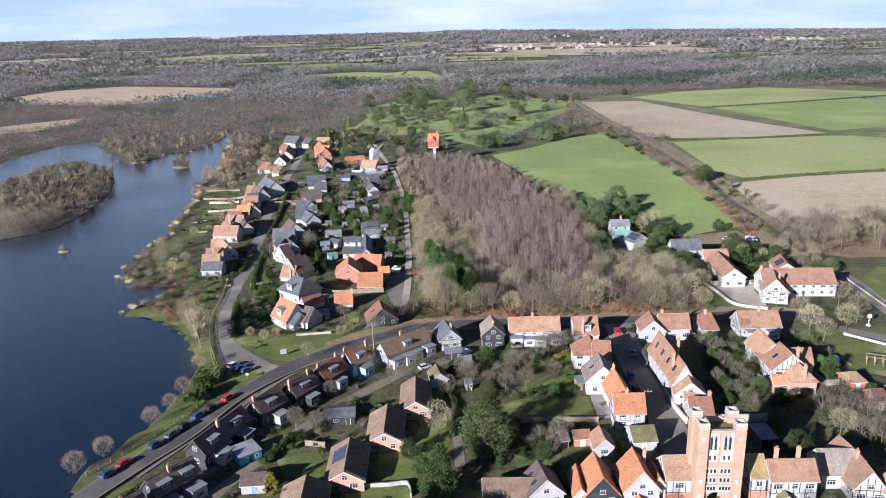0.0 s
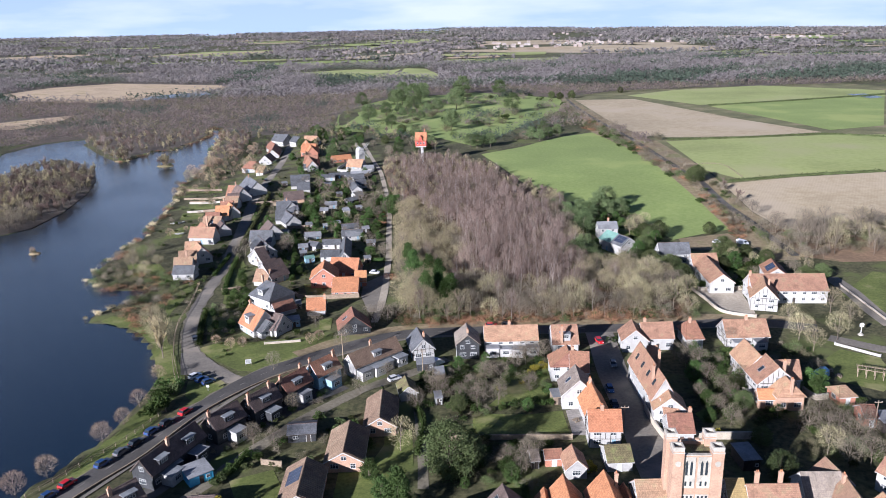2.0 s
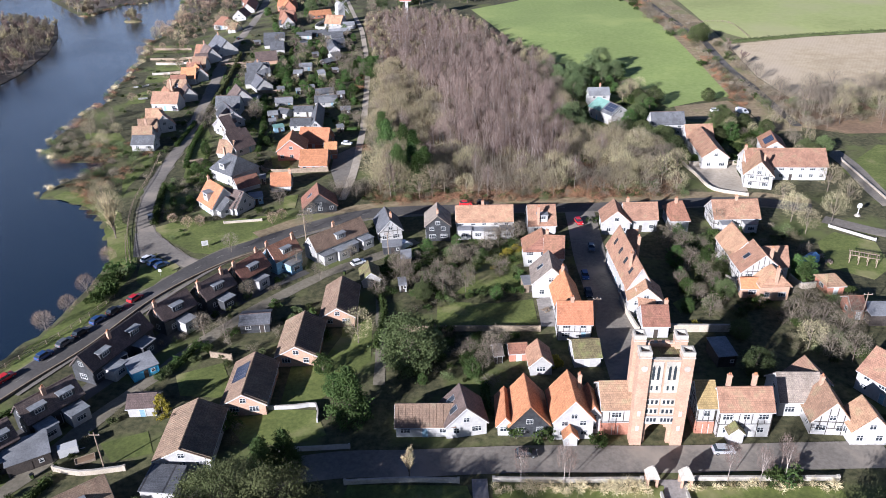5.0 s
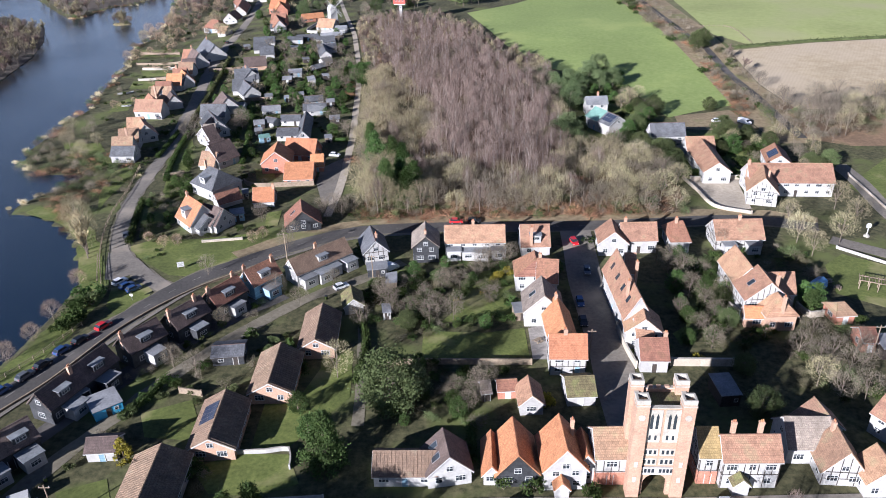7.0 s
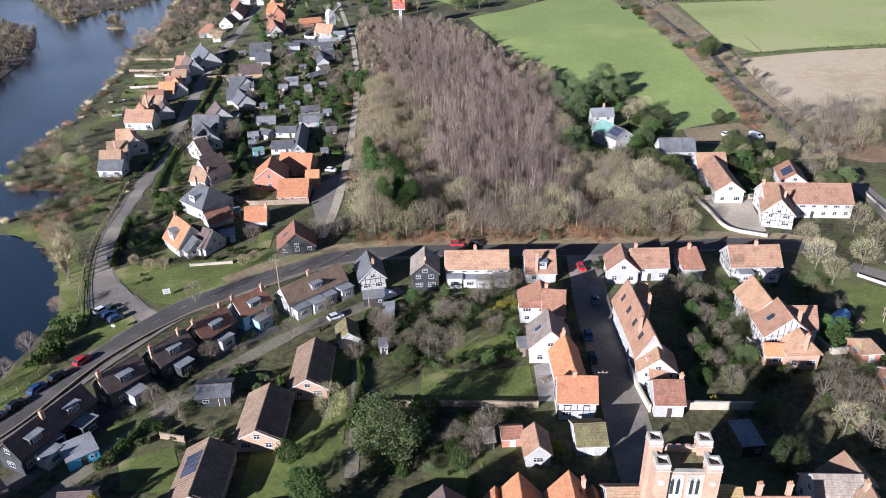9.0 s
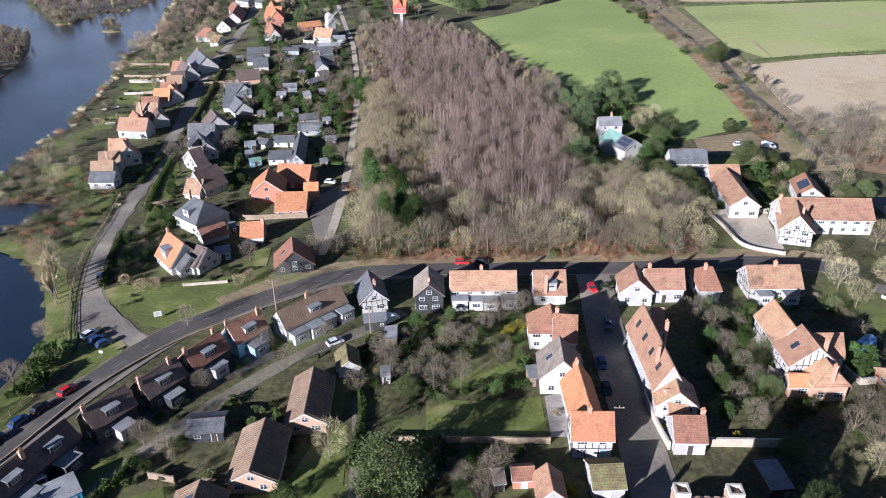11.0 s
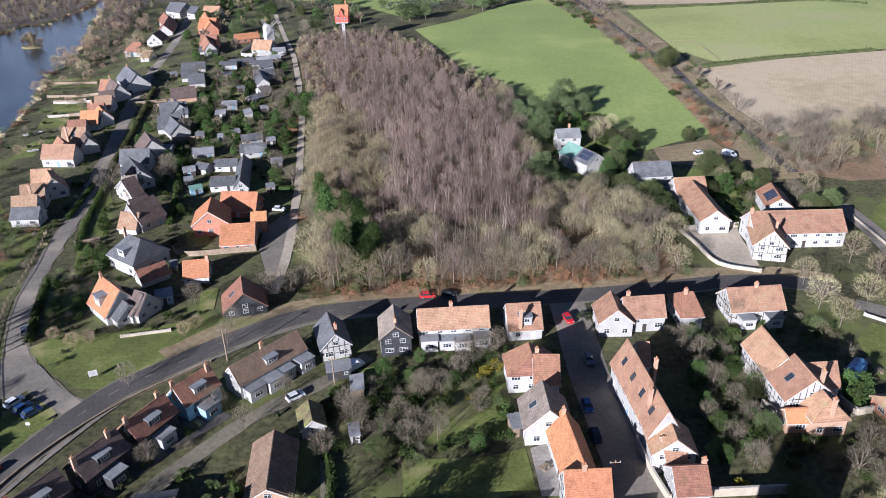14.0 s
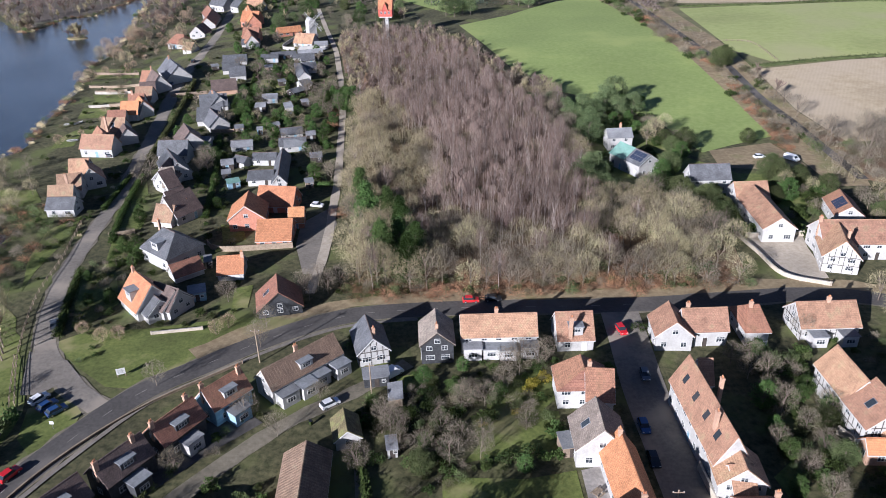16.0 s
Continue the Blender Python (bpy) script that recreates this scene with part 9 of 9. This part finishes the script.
# parked cars and vans
car(-77.8, 142.6, 65, "car_red", "red hatchback parked beside the lake road")
car(-80.5, 137.1, 65, "car_black", "black car parked beside the lake road")
car(-82.7, 133.3, 66, "car_blue", "dark blue car parked beside the lake road")
car(-84.3, 128.2, 66, "car_black", "black car parked beside the lake road")
car(-86.1, 124.4, 66, "car_grey", "dark grey car parked beside the lake road")
car(-88.3, 119.7, 65, "car_blue", "blue car parked beside the lake road")
car(-92.4, 112.1, 65, "car_red", "red car parked beside the lake road")
car(-94.2, 108.0, 64, "car_blue", "dark blue car parked beside the lake road")
car(-82.2, 162.3, 59, "car_white", "white car in the lakeside car park")
car(-79.7, 160.3, 57, "car_blue", "blue car in the lakeside car park")
car(-77.3, 158.8, 50, "car_blue", "navy car in the lakeside car park")
car(-91.2, 188.2, 113, "car_grey", "dark grey car parked in the lane")
car(1.5, 195.3, 2, "car_red", "bright red car parked on the verge")
car(6.6, 195.7, -1, "car_black", "black car parked on the verge")
car(33.2, 182.2, -78, "car_red", "red car parked at the street corner")
car(30.6, 151.8, -89, "car_blue", "blue car parked in the street")
car(30.2, 143.5, -89, "car_black", "dark car parked in the street")
car(-26.3, 159.4, 36, "car_white", "white hatchback on the back lane")
car(45.5, 91.2, 2, "car_silver", "silver car parked before the green")
car(11.5, 90.4, 2, "car_black", "black car parked before the green")
car(-121.1, 295.7, 99, "car_grey", "grey car parked beside the lane")
car(-124.5, 376.3, 94, "car_blue", "dark blue car parked beside the lane")
car(-124.9, 411.4, 95, "car_black", "black car parked beside the lane")
car(101.4, 282.8, 14, "car_white", "white car parked on rough grass")
van(111.1, 280.0, -53, "car_white", "white van parked on rough grass")
car(-41.7, 249.7, -14, "car_white", "white car in a gravel yard")
car(34.4, 166.5, -93, "car_grey", "grey car parked in the street")
van(-15.2, 168.1, 41, "car_white", "white panel van on the back lane")

# garden walls, fences and hedges
garden_wall([(5.7, 84.5), (19.1, 84.4), (30.1, 84.5)], 0.8, 0.35, "stone", "low pale stone wall along the green")
garden_wall([(38, 84.8), (49.5, 84.8), (62.2, 84.9)], 0.8, 0.35, "stone", "low pale stone wall along the green")
garden_wall([(73.8, 226.4), (75.5, 216.5), (77.4, 204.7), (86.3, 199.6)], 1.0, 0.3, "flint", "curved pale stone garden wall")
garden_wall([(75.8, 224.9), (91.1, 225.6)], 1.4, 0.35, "flint", "pale stone wall beside a drive")
garden_wall([(64.1, 149.5), (68.5, 143.7), (74.5, 141.7)], 1.5, 0.35, "flint", "brick and flint garden wall")
garden_wall([(79.4, 149.7), (80.8, 145.7), (83.8, 146.2)], 1.5, 0.35, "flint", "curved brick garden wall")
garden_wall([(45.8, 128.2), (59.2, 128)], 1.8, 0.35, "flint", "pale garden wall behind the tower")
garden_wall([(37.2, 141.5), (37.6, 133.7), (38.5, 127.4)], 1.6, 0.3, "cream", "cream garden wall beside the street")
garden_wall([(-13, 128.8), (2.6, 128.8), (17.4, 128.6)], 1.3, 0.25, "wood", "weathered wooden garden fence")
garden_wall([(-42.6, 102.2), (-31.4, 103), (-27.4, 103.5), (-26.4, 99.1)], 0.9, 0.2, "white", "low white garden wall")
garden_wall([(-32.1, 91.3), (-19.5, 92.3)], 0.9, 0.2, "white", "low white garden wall")
garden_wall([(-19.1, 83.8), (-8.7, 84.4), (-0.2, 84.2)], 0.9, 0.3, "stone", "low stone wall in the shade")
garden_wall([(-70, 86.9), (-64.9, 85.8), (-57.6, 87)], 1.0, 0.3, "flint", "low curved sandy garden wall")
garden_wall([(126.6, 228.3), (126, 210.5), (125.2, 191.4)], 0.7, 0.2, "flint", "pale roadside wall by the large house")
garden_wall([(101.1, 178.4), (109.6, 169.8)], 0.7, 0.2, "white", "white roadside wall")
garden_wall([(-82.4, 455.4), (-84.1, 430.7), (-61.6, 432.4)], 1.6, 0.3, "white", "white wall round the mill house")
garden_wall([(-67.6, 226.2), (-63, 222.5), (-44.5, 223.9)], 1.5, 0.15, "wood", "close-boarded wooden garden fence")
garden_wall([(-68.3, 184.2), (-57.7, 185.8)], 0.7, 0.22, "flint", "low pale garden wall by the green")
rail_fence([(-93.9, 176.1), (-89.3, 165.3), (-85.4, 157)], 1.1, 0, "wood", "post and rail fence beside the car park")
rail_fence([(-86.4, 161.1), (-94.4, 178.7), (-101.1, 200.2), (-103.7, 219.8), (-107.8, 241)], 1.1, 0, "wood", "post and rail fence along the lane")
rail_fence([(-99.1, 107.8), (-93.3, 119), (-87.6, 130.5), (-83.2, 143.6)], 1.1, 0, "wood", "grey rail fence between road and lake")
garden_wall([(-92.8, 98.7), (-86.6, 111.6), (-80.5, 123.3), (-73.1, 143.4), (-61.8, 159.7), (-46, 173.2)], 0.5, 0.2, "wood", "low weathered fence in front of the black houses")
rail_fence([(128.5, 429.1), (150.4, 428.4), (152, 394.7)], 1.0, 0, "wood", "pale rail fence round a paddock")
hedge([(4.7, 109.8), (5.4, 100.6)], 1.8, 1.2, "hedge", "clipped green hedge beside a bungalow")
hedge([(-74.5, 74.4), (-71.6, 78.2), (-69.4, 84.4)], 1.5, 1.4, "hedge", "clipped green hedge along the back lane")
hedge([(-81.1, 107.7), (-86.2, 101.2), (-91.6, 94.4)], 1.2, 1.2, "hedge", "hedge behind the road fence")
hedge([(-88.5, 183.7), (-92.3, 197.3), (-95.9, 212.9)], 1.6, 1.5, "hedge", "dark hedge beside the lane")
hedge([(-105, 249.7), (-106.7, 276.9)], 1.5, 1.2, "hedge", "clipped dark hedge beside the lane")
hedge([(-86.8, 312.3), (-77.9, 271.3), (-72.9, 242.9)], 1.8, 1.4, "hedge", "tall dark garden hedge")
hedge([(65.9, 172.1), (66.3, 158.6), (66.9, 149.4)], 1.5, 1.4, "hedge", "garden hedge beside the timbered house")
hedge([(145.1, 527.9), (204.1, 530.1), (262.6, 538.4), (298.8, 520.6)], 1.6, 2.5, "olive", "uneven brown field hedge beside pasture")
hedge([(245.9, 747), (335.8, 771.4), (459.5, 816.4)], 1.6, 2.5, "olive", "uneven brown field hedge beside pasture")
hedge([(137.5, 385.6), (183.3, 395.9), (234.6, 402.2)], 1.6, 2.5, "olive", "uneven brown field hedge beside pasture")
garden_wall([(-166.1, 386.4), (-141.2, 383.8)], 1.0, 0.3, "wood", "wooden garden fence by the lake")
garden_wall([(-159, 375.7), (-141.5, 373)], 1.0, 0.3, "stone", "pale garden wall by the lake")
garden_wall([(-152.9, 354.6), (-140.1, 354.9)], 1.0, 0.3, "stone", "pale garden wall by the lake")
hedge([(-80.8, 313.7), (-86.1, 361.4), (-92.7, 410.6)], 1.5, 1.3, "hedge", "dark garden hedge between plots")
hedge([(-66.3, 315.1), (-70.6, 359.8), (-75.9, 408.6)], 1.7, 1.3, "leaf", "tall evergreen hedge behind a bungalow")
hedge([(-77.3, 293.9), (-66.8, 295.5)], 1.9, 1.3, "darkolive", "thick olive hedge along a garden")
hedge([(-70.4, 268.1), (-61.4, 268.1)], 1.5, 1.3, "hedge", "dark garden hedge between plots")
hedge([(-93.9, 323.8), (-84.6, 325.8)], 1.7, 1.3, "leaf", "tall evergreen hedge behind a bungalow")
hedge([(-81.7, 327.3), (-69, 330.3)], 1.9, 1.3, "darkolive", "thick olive hedge along a garden")
hedge([(-58.2, 332.3), (-49.5, 334.5)], 1.5, 1.3, "hedge", "dark garden hedge between plots")
hedge([(-89.5, 388.2), (-74.4, 390.6)], 1.7, 1.3, "leaf", "tall evergreen hedge behind a bungalow")
hedge([(-62.8, 373.6), (-53.1, 376.3)], 1.9, 1.3, "darkolive", "thick olive hedge along a garden")
hedge([(-91.8, 303.6), (-85.9, 308.6)], 1.5, 1.3, "hedge", "dark garden hedge between plots")
hedge([(-46.6, 265.6), (-39.4, 265.8)], 1.7, 1.3, "leaf", "tall evergreen hedge behind a bungalow")
hedge([(-106, 291.6), (-109.9, 334.5), (-114.8, 379)], 1.9, 1.3, "darkolive", "thick olive hedge along a garden")
hedge([(-94, 227.8), (-98.2, 245.9), (-102.7, 276.2)], 1.5, 1.3, "hedge", "dark garden hedge between plots")
hedge([(-61.4, 112.4), (-58.1, 117.6), (-56.8, 124.4)], 1.6, 1.3, "hedge", "dark evergreen hedge between gardens")
hedge([(-22.4, 154), (-17.6, 136.7), (-18.1, 122.3)], 1.6, 1.3, "hedge", "dark evergreen hedge between gardens")
hedge([(4.4, 123.1), (5.2, 116)], 1.6, 1.3, "hedge", "dark evergreen hedge between gardens")
hedge([(58.9, 153.6), (58.4, 163.4), (58.6, 177.2)], 1.6, 1.3, "hedge", "dark evergreen hedge between gardens")
hedge([(-34.4, 136.7), (-28.6, 125.6)], 1.6, 1.3, "hedge", "dark evergreen hedge between gardens")
garden_wall([(-52.5, 119.6), (-47.8, 118.6)], 1.3, 0.2, "wood", "weathered boarded fence between gardens")
garden_wall([(-32.6, 118.7), (-32, 125.6), (-31.2, 132.9)], 1.3, 0.2, "wood", "weathered boarded fence between gardens")
garden_wall([(-119.8, 360.2), (-103.8, 363.2)], 1.2, 0.18, "wood", "weathered boarded fence between gardens")
garden_wall([(-111.3, 357.1), (-95.1, 356.8)], 1.2, 0.18, "wood", "weathered boarded fence between gardens")
garden_wall([(-173.5, 410), (-150.4, 406.1)], 1.2, 0.18, "wood", "weathered boarded fence between gardens")
garden_wall([(-159, 376.7), (-144.9, 376.3)], 1.2, 0.18, "wood", "weathered boarded fence between gardens")
garden_wall([(-144.1, 354.4), (-137, 354.3)], 1.2, 0.18, "wood", "weathered boarded fence between gardens")
garden_wall([(-91.3, 317.7), (-82.9, 318)], 1.2, 0.18, "wood", "weathered boarded fence between gardens")
garden_wall([(-88.9, 412.1), (-61.7, 414.8)], 1.2, 0.18, "wood", "weathered boarded fence between gardens")
garden_wall([(-96.3, 232), (-90.1, 234.2)], 1.2, 0.18, "wood", "weathered boarded fence between gardens")

# landmarks and small things
green_sign(-69.2, 169.5)
lane_post(-75.9, 154.3)
village_sign(112.0, 185.2)
gate_kiosk(31.5, 84.0)
gate_kiosk(37.0, 83.8)
utility_pole(-42.5, 173.5)
utility_pole(-18.6, 161.4)
utility_pole(29.4, 129.4)
utility_pole(87.1, 130.5)
utility_pole(-5.6, 228.6)
utility_pole(-61.3, 87.3)
trailer(-69.1, 90.8, 30)
raised_bed(-65.6, 89.3, 30)
garden_table(-42.2, 118.5, 10)
garden_table(16.8, 150.4, 0)
garden_table(19.5, 136.5, 40)
garden_table(91.5, 161.2, 20)
garden_table(92.3, 158.0, 60)
wheelie_bin(-67.5, 96.0)
wheelie_bin(-62.9, 106.6)
wheelie_bin(-54.6, 123.0)
wheelie_bin(-43.8, 138.8)
wheelie_bin(-29.1, 154.3)
wheelie_bin(-72.8, 85.1)
pergola(100.5, 157.8)
marker_post(130.4, 396.6)
boat(-151.6, 332.1, 20)
boat(-148.4, 333.2, 60)
boat(-141.6, 312.4, 10)
boat(-83.1, 84.9, 60)
islet(-196.7, 285.5, 6)
islet(-220.1, 498.1, 14)
islet(-263.0, 522.3, 12)
covered_heap(87.8, 158.7)
gate_walls(34.7, 80.0)

# ---- far woods, fields and town ----
def many(name, v, n, material, label, category):
    """One mesh of loose triangles from an array of corners."""
    me = bpy.data.meshes.new(name)
    me.vertices.add(n * 3)
    me.vertices.foreach_set("co", v.astype(np.float32).ravel())
    me.loops.add(n * 3)
    me.loops.foreach_set("vertex_index", np.arange(n * 3, dtype=np.int32))
    me.polygons.add(n)
    me.polygons.foreach_set("loop_start", np.arange(0, n * 3, 3, dtype=np.int32))
    me.update(calc_edges=True)
    me.materials.append(M[material])
    return tagged(new(name, me), label, category, kind="stuff")


def crowns(name, pts, high, radius, count, size, material, label, seed, cone=False):
    rng = np.random.RandomState(seed)
    pts = np.asarray(pts)
    n = len(pts)
    base = np.c_[pts, land(pts)]
    k = rng.uniform(0.6, 1.25, (n, 1))
    d = rng.normal(size=(n, count, 3))
    d /= np.linalg.norm(d, axis=2, keepdims=True)
    t = np.abs(d[..., 2])
    rad = radius * (1 - 0.75 * t if cone else 1.0)
    pos = np.stack([d[..., 0] * rad, d[..., 1] * rad, high * (0.3 + 0.7 * t) * rng.uniform(0.75, 1.1, t.shape)], -1) * k[..., None] + base[:, None]
    tri = pos[:, :, None, :] + rng.normal(size=(n, count, 3, 3)) * np.array([size, size, size * 0.8])
    return many(name, tri.reshape(-1, 3), n * count, material, label, "woods")


def jittered(x0, x1, y0, y1, step, seed):
    rng = np.random.RandomState(seed)
    xs, ys = np.arange(x0, x1, step), np.arange(y0, y1, step)
    p = np.stack(np.meshgrid(xs, ys), -1).reshape(-1, 2)
    p = p + rng.uniform(-0.5, 0.5, p.shape) * step
    return p[np.abs(p[:, 0] + 8) < 0.66 * (p[:, 1] + 60) + 30]


def clear(p, polys, pad=0.0):
    keep = np.ones(len(p), bool)
    for q in polys:
        keep &= edge_distance(p, q) > pad
    return p[keep]


FIELDS = [SPORTS, STUB1, STUB2, PAST2, PAST3, PAST4, GOLF, REEDBED, FAR1, FAR2, FAR3, FAR4, FAR5, FAR6, MARSH2, WOOD, LAKE]
VILLAGE = [(-185, 430), (-205, 560), (-150, 640), (-60, 620), (-20, 560), (0, 500), (130, 640), (125, 430), (140, 300), (200, 270), (200, 100), (-260, 100), (-160, 300)]
RAIL_STRIP = [(100, 860), (128, 860), (130, 420), (150, 280), (115, 280), (112, 420)]
EAST = [(140, 250), (300, 250), (900, 900), (900, 960), (560, 960), (180, 900), (118, 860), (120, 500)]
rng = np.random.RandomState(7)
patches = []
for i in range(64):
    y = rng.uniform(1650, 4700)
    x = rng.uniform(-0.62, 0.62) * y
    w, h, a = rng.uniform(70, 230) * y / 2500, rng.uniform(25, 85), rng.uniform(-0.25, 0.25)
    patches.append([(x + c * w * math.cos(a) - s * h * math.sin(a), y + c * w * math.sin(a) + s * h * math.cos(a)) for c, s in ((-1, -1), (1, -1.1), (1.1, 1), (-0.9, 0.9))])
for i, q in enumerate(patches):
    sheet("field_distant", q, 1.2, ("pasture", "tan", "pasture", "sport", "reed")[i % 5], 0, "distant farm field between woods", "field")
mid = clear(jittered(-800, 760, 470, 1000, 7.5, 1), FIELDS + [VILLAGE, RAIL_STRIP, EAST], 2.0)
north_shore = (mid[:, 1] < 640) & (mid[:, 0] < -150)
tree_rng = random.Random(41)
for x, y in clear(jittered(-340, -185, 430, 640, 8.0, 2), FIELDS, 1.0):
    plant(tree_rng.choice(("grey", "grey", "oak", "birch")), float(x), float(y), tree_rng.uniform(0.6, 0.85), joined=True)
mid = mid[~north_shore | (mid[:, 0] < -345)]
u = np.random.RandomState(3).uniform(size=len(mid))
clump = np.array([noise.noise((p[0] * 0.012, p[1] * 0.012, 3.0)) for p in mid])
ever = clump > 0.28
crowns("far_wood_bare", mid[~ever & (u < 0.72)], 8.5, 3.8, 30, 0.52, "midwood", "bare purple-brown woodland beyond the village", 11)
crowns("far_wood_tan", mid[~ever & (u >= 0.72)], 7.5, 3.8, 30, 0.52, "scrub", "bare tan woodland beyond the village", 12)
crowns("far_wood_evergreen", mid[ever & (u < 0.6)], 9.0, 3.4, 40, 0.5, "farever", "dark evergreen clumps in the woodland", 13)
clumps, evers, hedgerow = [], [], []
clump_rng = np.random.RandomState(17)
for cx, cy, r in ((59, 604, 20), (1, 548, 12), (15, 691, 24), (63, 916, 16), (14, 810, 26), (41, 879, 18), (42, 726, 14), (-56, 726, 24), (10, 640, 12), (5, 551, 12), (-97, 617, 18), (-57, 562, 16), (-100, 774, 20), (-30, 820, 22), (-60, 660, 10), (80, 760, 12)):
    for p in clump_rng.normal(size=(int(r * 1.6), 2)) * r * (0.55, 0.4) + (cx, cy):
        (evers if clump_rng.uniform() < (0.75 if int(cx) % 2 else 0.25) else clumps).append(p)
for cx, cy, r in ((119, 584, 12), (126, 530, 10), (109, 926, 14), (121, 900, 12), (104, 880, 12)):
    for p in clump_rng.normal(size=(16, 2)) * (r * 0.25, r) + (cx, cy):
        clumps.append(p)
for i, p in enumerate(smooth_line(RAIL, 2.6)):
    for side, chance in ((-5.0, 0.8), (4.5, 0.45)):
        if clump_rng.uniform() < chance:
            hedgerow.append((p.x + side + clump_rng.normal() * 1.1, p.y + clump_rng.normal()))
crowns("hedgerow_bare", hedgerow, 3.6, 1.9, 46, 0.2, "twig_grey", "bare grey-brown hedgerow scrub along the country road", 33)
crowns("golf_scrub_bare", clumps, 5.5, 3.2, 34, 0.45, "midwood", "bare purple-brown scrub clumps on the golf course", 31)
crowns("golf_scrub_evergreen", evers, 7.5, 3.4, 44, 0.45, "farever", "dark evergreen clumps on the golf course", 32)
far = clear(jittered(-1300, 1300, 1000, 1800, 10.5, 4), FIELDS + patches + [EAST], 2.0)
clump = np.array([noise.noise((p[0] * 0.008, p[1] * 0.008, 9.0)) for p in far])
ever = (clump > 0.25) | ((far[:, 0] > 130) & (far[:, 1] < 1180) & (clump > -0.15))
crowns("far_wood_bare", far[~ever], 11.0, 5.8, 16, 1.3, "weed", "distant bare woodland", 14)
crowns("far_wood_evergreen", far[ever], 12.0, 5.0, 16, 1.3, "farever", "distant dark conifer belt", 15)
edge = clear(jittered(-3200, 3200, 1800, 4850, 26, 5), FIELDS + patches, 2.0)
clump = np.array([noise.noise((p[0] * 0.003, p[1] * 0.0045, 1.0)) for p in edge])
edge = edge[clump > -0.12]
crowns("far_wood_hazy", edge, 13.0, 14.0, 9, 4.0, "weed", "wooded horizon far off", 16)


def far_town():
    """Small pitched houses scattered over the distant town."""
    rng = np.random.RandomState(21)
    v, f = [], []
    for cx, cy, n, sx, sy in ((420, 2600, 40, 260, 60), (850, 2700, 50, 260, 70), (1300, 2800, 34, 300, 90), (200, 2400, 16, 120, 40), (-120, 2500, 16, 160, 50), (1000, 3500, 50, 600, 120)):
        for i in range(n):
            x, y = cx + rng.normal() * sx, cy + rng.normal() * sy
            w, d, h = rng.uniform(4, 8), rng.uniform(4, 6), rng.uniform(3, 5)
            z = gz(x, y)
            k = len(v)
            v += [(x - w, y - d, z), (x + w, y - d, z), (x + w, y + d, z), (x - w, y + d, z), (x - w, y - d, z + h), (x + w, y - d, z + h), (x + w, y + d, z + h), (x - w, y + d, z + h), (x - w, y, z + h + 4), (x + w, y, z + h + 4)]
            f += [tuple(k + j for j in q) for q in ((0, 1, 5, 4), (1, 2, 6, 9, 5), (2, 3, 7, 6), (3, 0, 4, 8, 7), (4, 5, 9, 8), (6, 7, 8, 9))]
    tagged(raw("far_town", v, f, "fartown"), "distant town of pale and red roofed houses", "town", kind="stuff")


far_town()

# reeds along the lake's edge
reed_rng = random.Random(77)
for (ax, ay), (bx, by) in zip(LAKE[8:34], LAKE[9:35]):
    n = max(1, int(math.hypot(bx - ax, by - ay) / 3.0))
    for i in range(n):
        t = (i + reed_rng.random()) / n
        x, y = ax + (bx - ax) * t + reed_rng.uniform(-1.6, 1.6), ay + (by - ay) * t + reed_rng.uniform(-1.6, 1.6)
        plant(reed_rng.choice(("straw", "straw", "bracken", "shrub")), x, y, reed_rng.uniform(0.6, 1.1), joined=True, z=max(gz(x, y), -0.15))
STUFF = dict(shrub=("leafless twiggy shrubs in gardens and hedgerows", "shrubs"), green=("rounded evergreen bushes in gardens", "bushes"), bracken=("low rusty bracken and bramble", "undergrowth"),
             straw=("pale tufted grass and reeds", "grass"), ginger=("ginger-twigged willows by the water", "trees"), birch=("bare birches in the depth of the wood", "trees"),
             oak=("bare tan trees in the depth of the wood", "trees"), grey=("bare grey-brown trees close together", "trees"), greyfar=("bare trees beyond the lake and wood", "trees"), holm=("evergreen oaks in the distance", "trees"), yew=("dark evergreens in the distance", "trees"))
for kind in BULK:
    join_bulk(kind, *STUFF.get(kind, ("plants that grow close together", "plants")))

for kind in KINDS.values():
    for src in kind:
        for o in (*src.children_recursive, src):
            bpy.data.objects.remove(o)
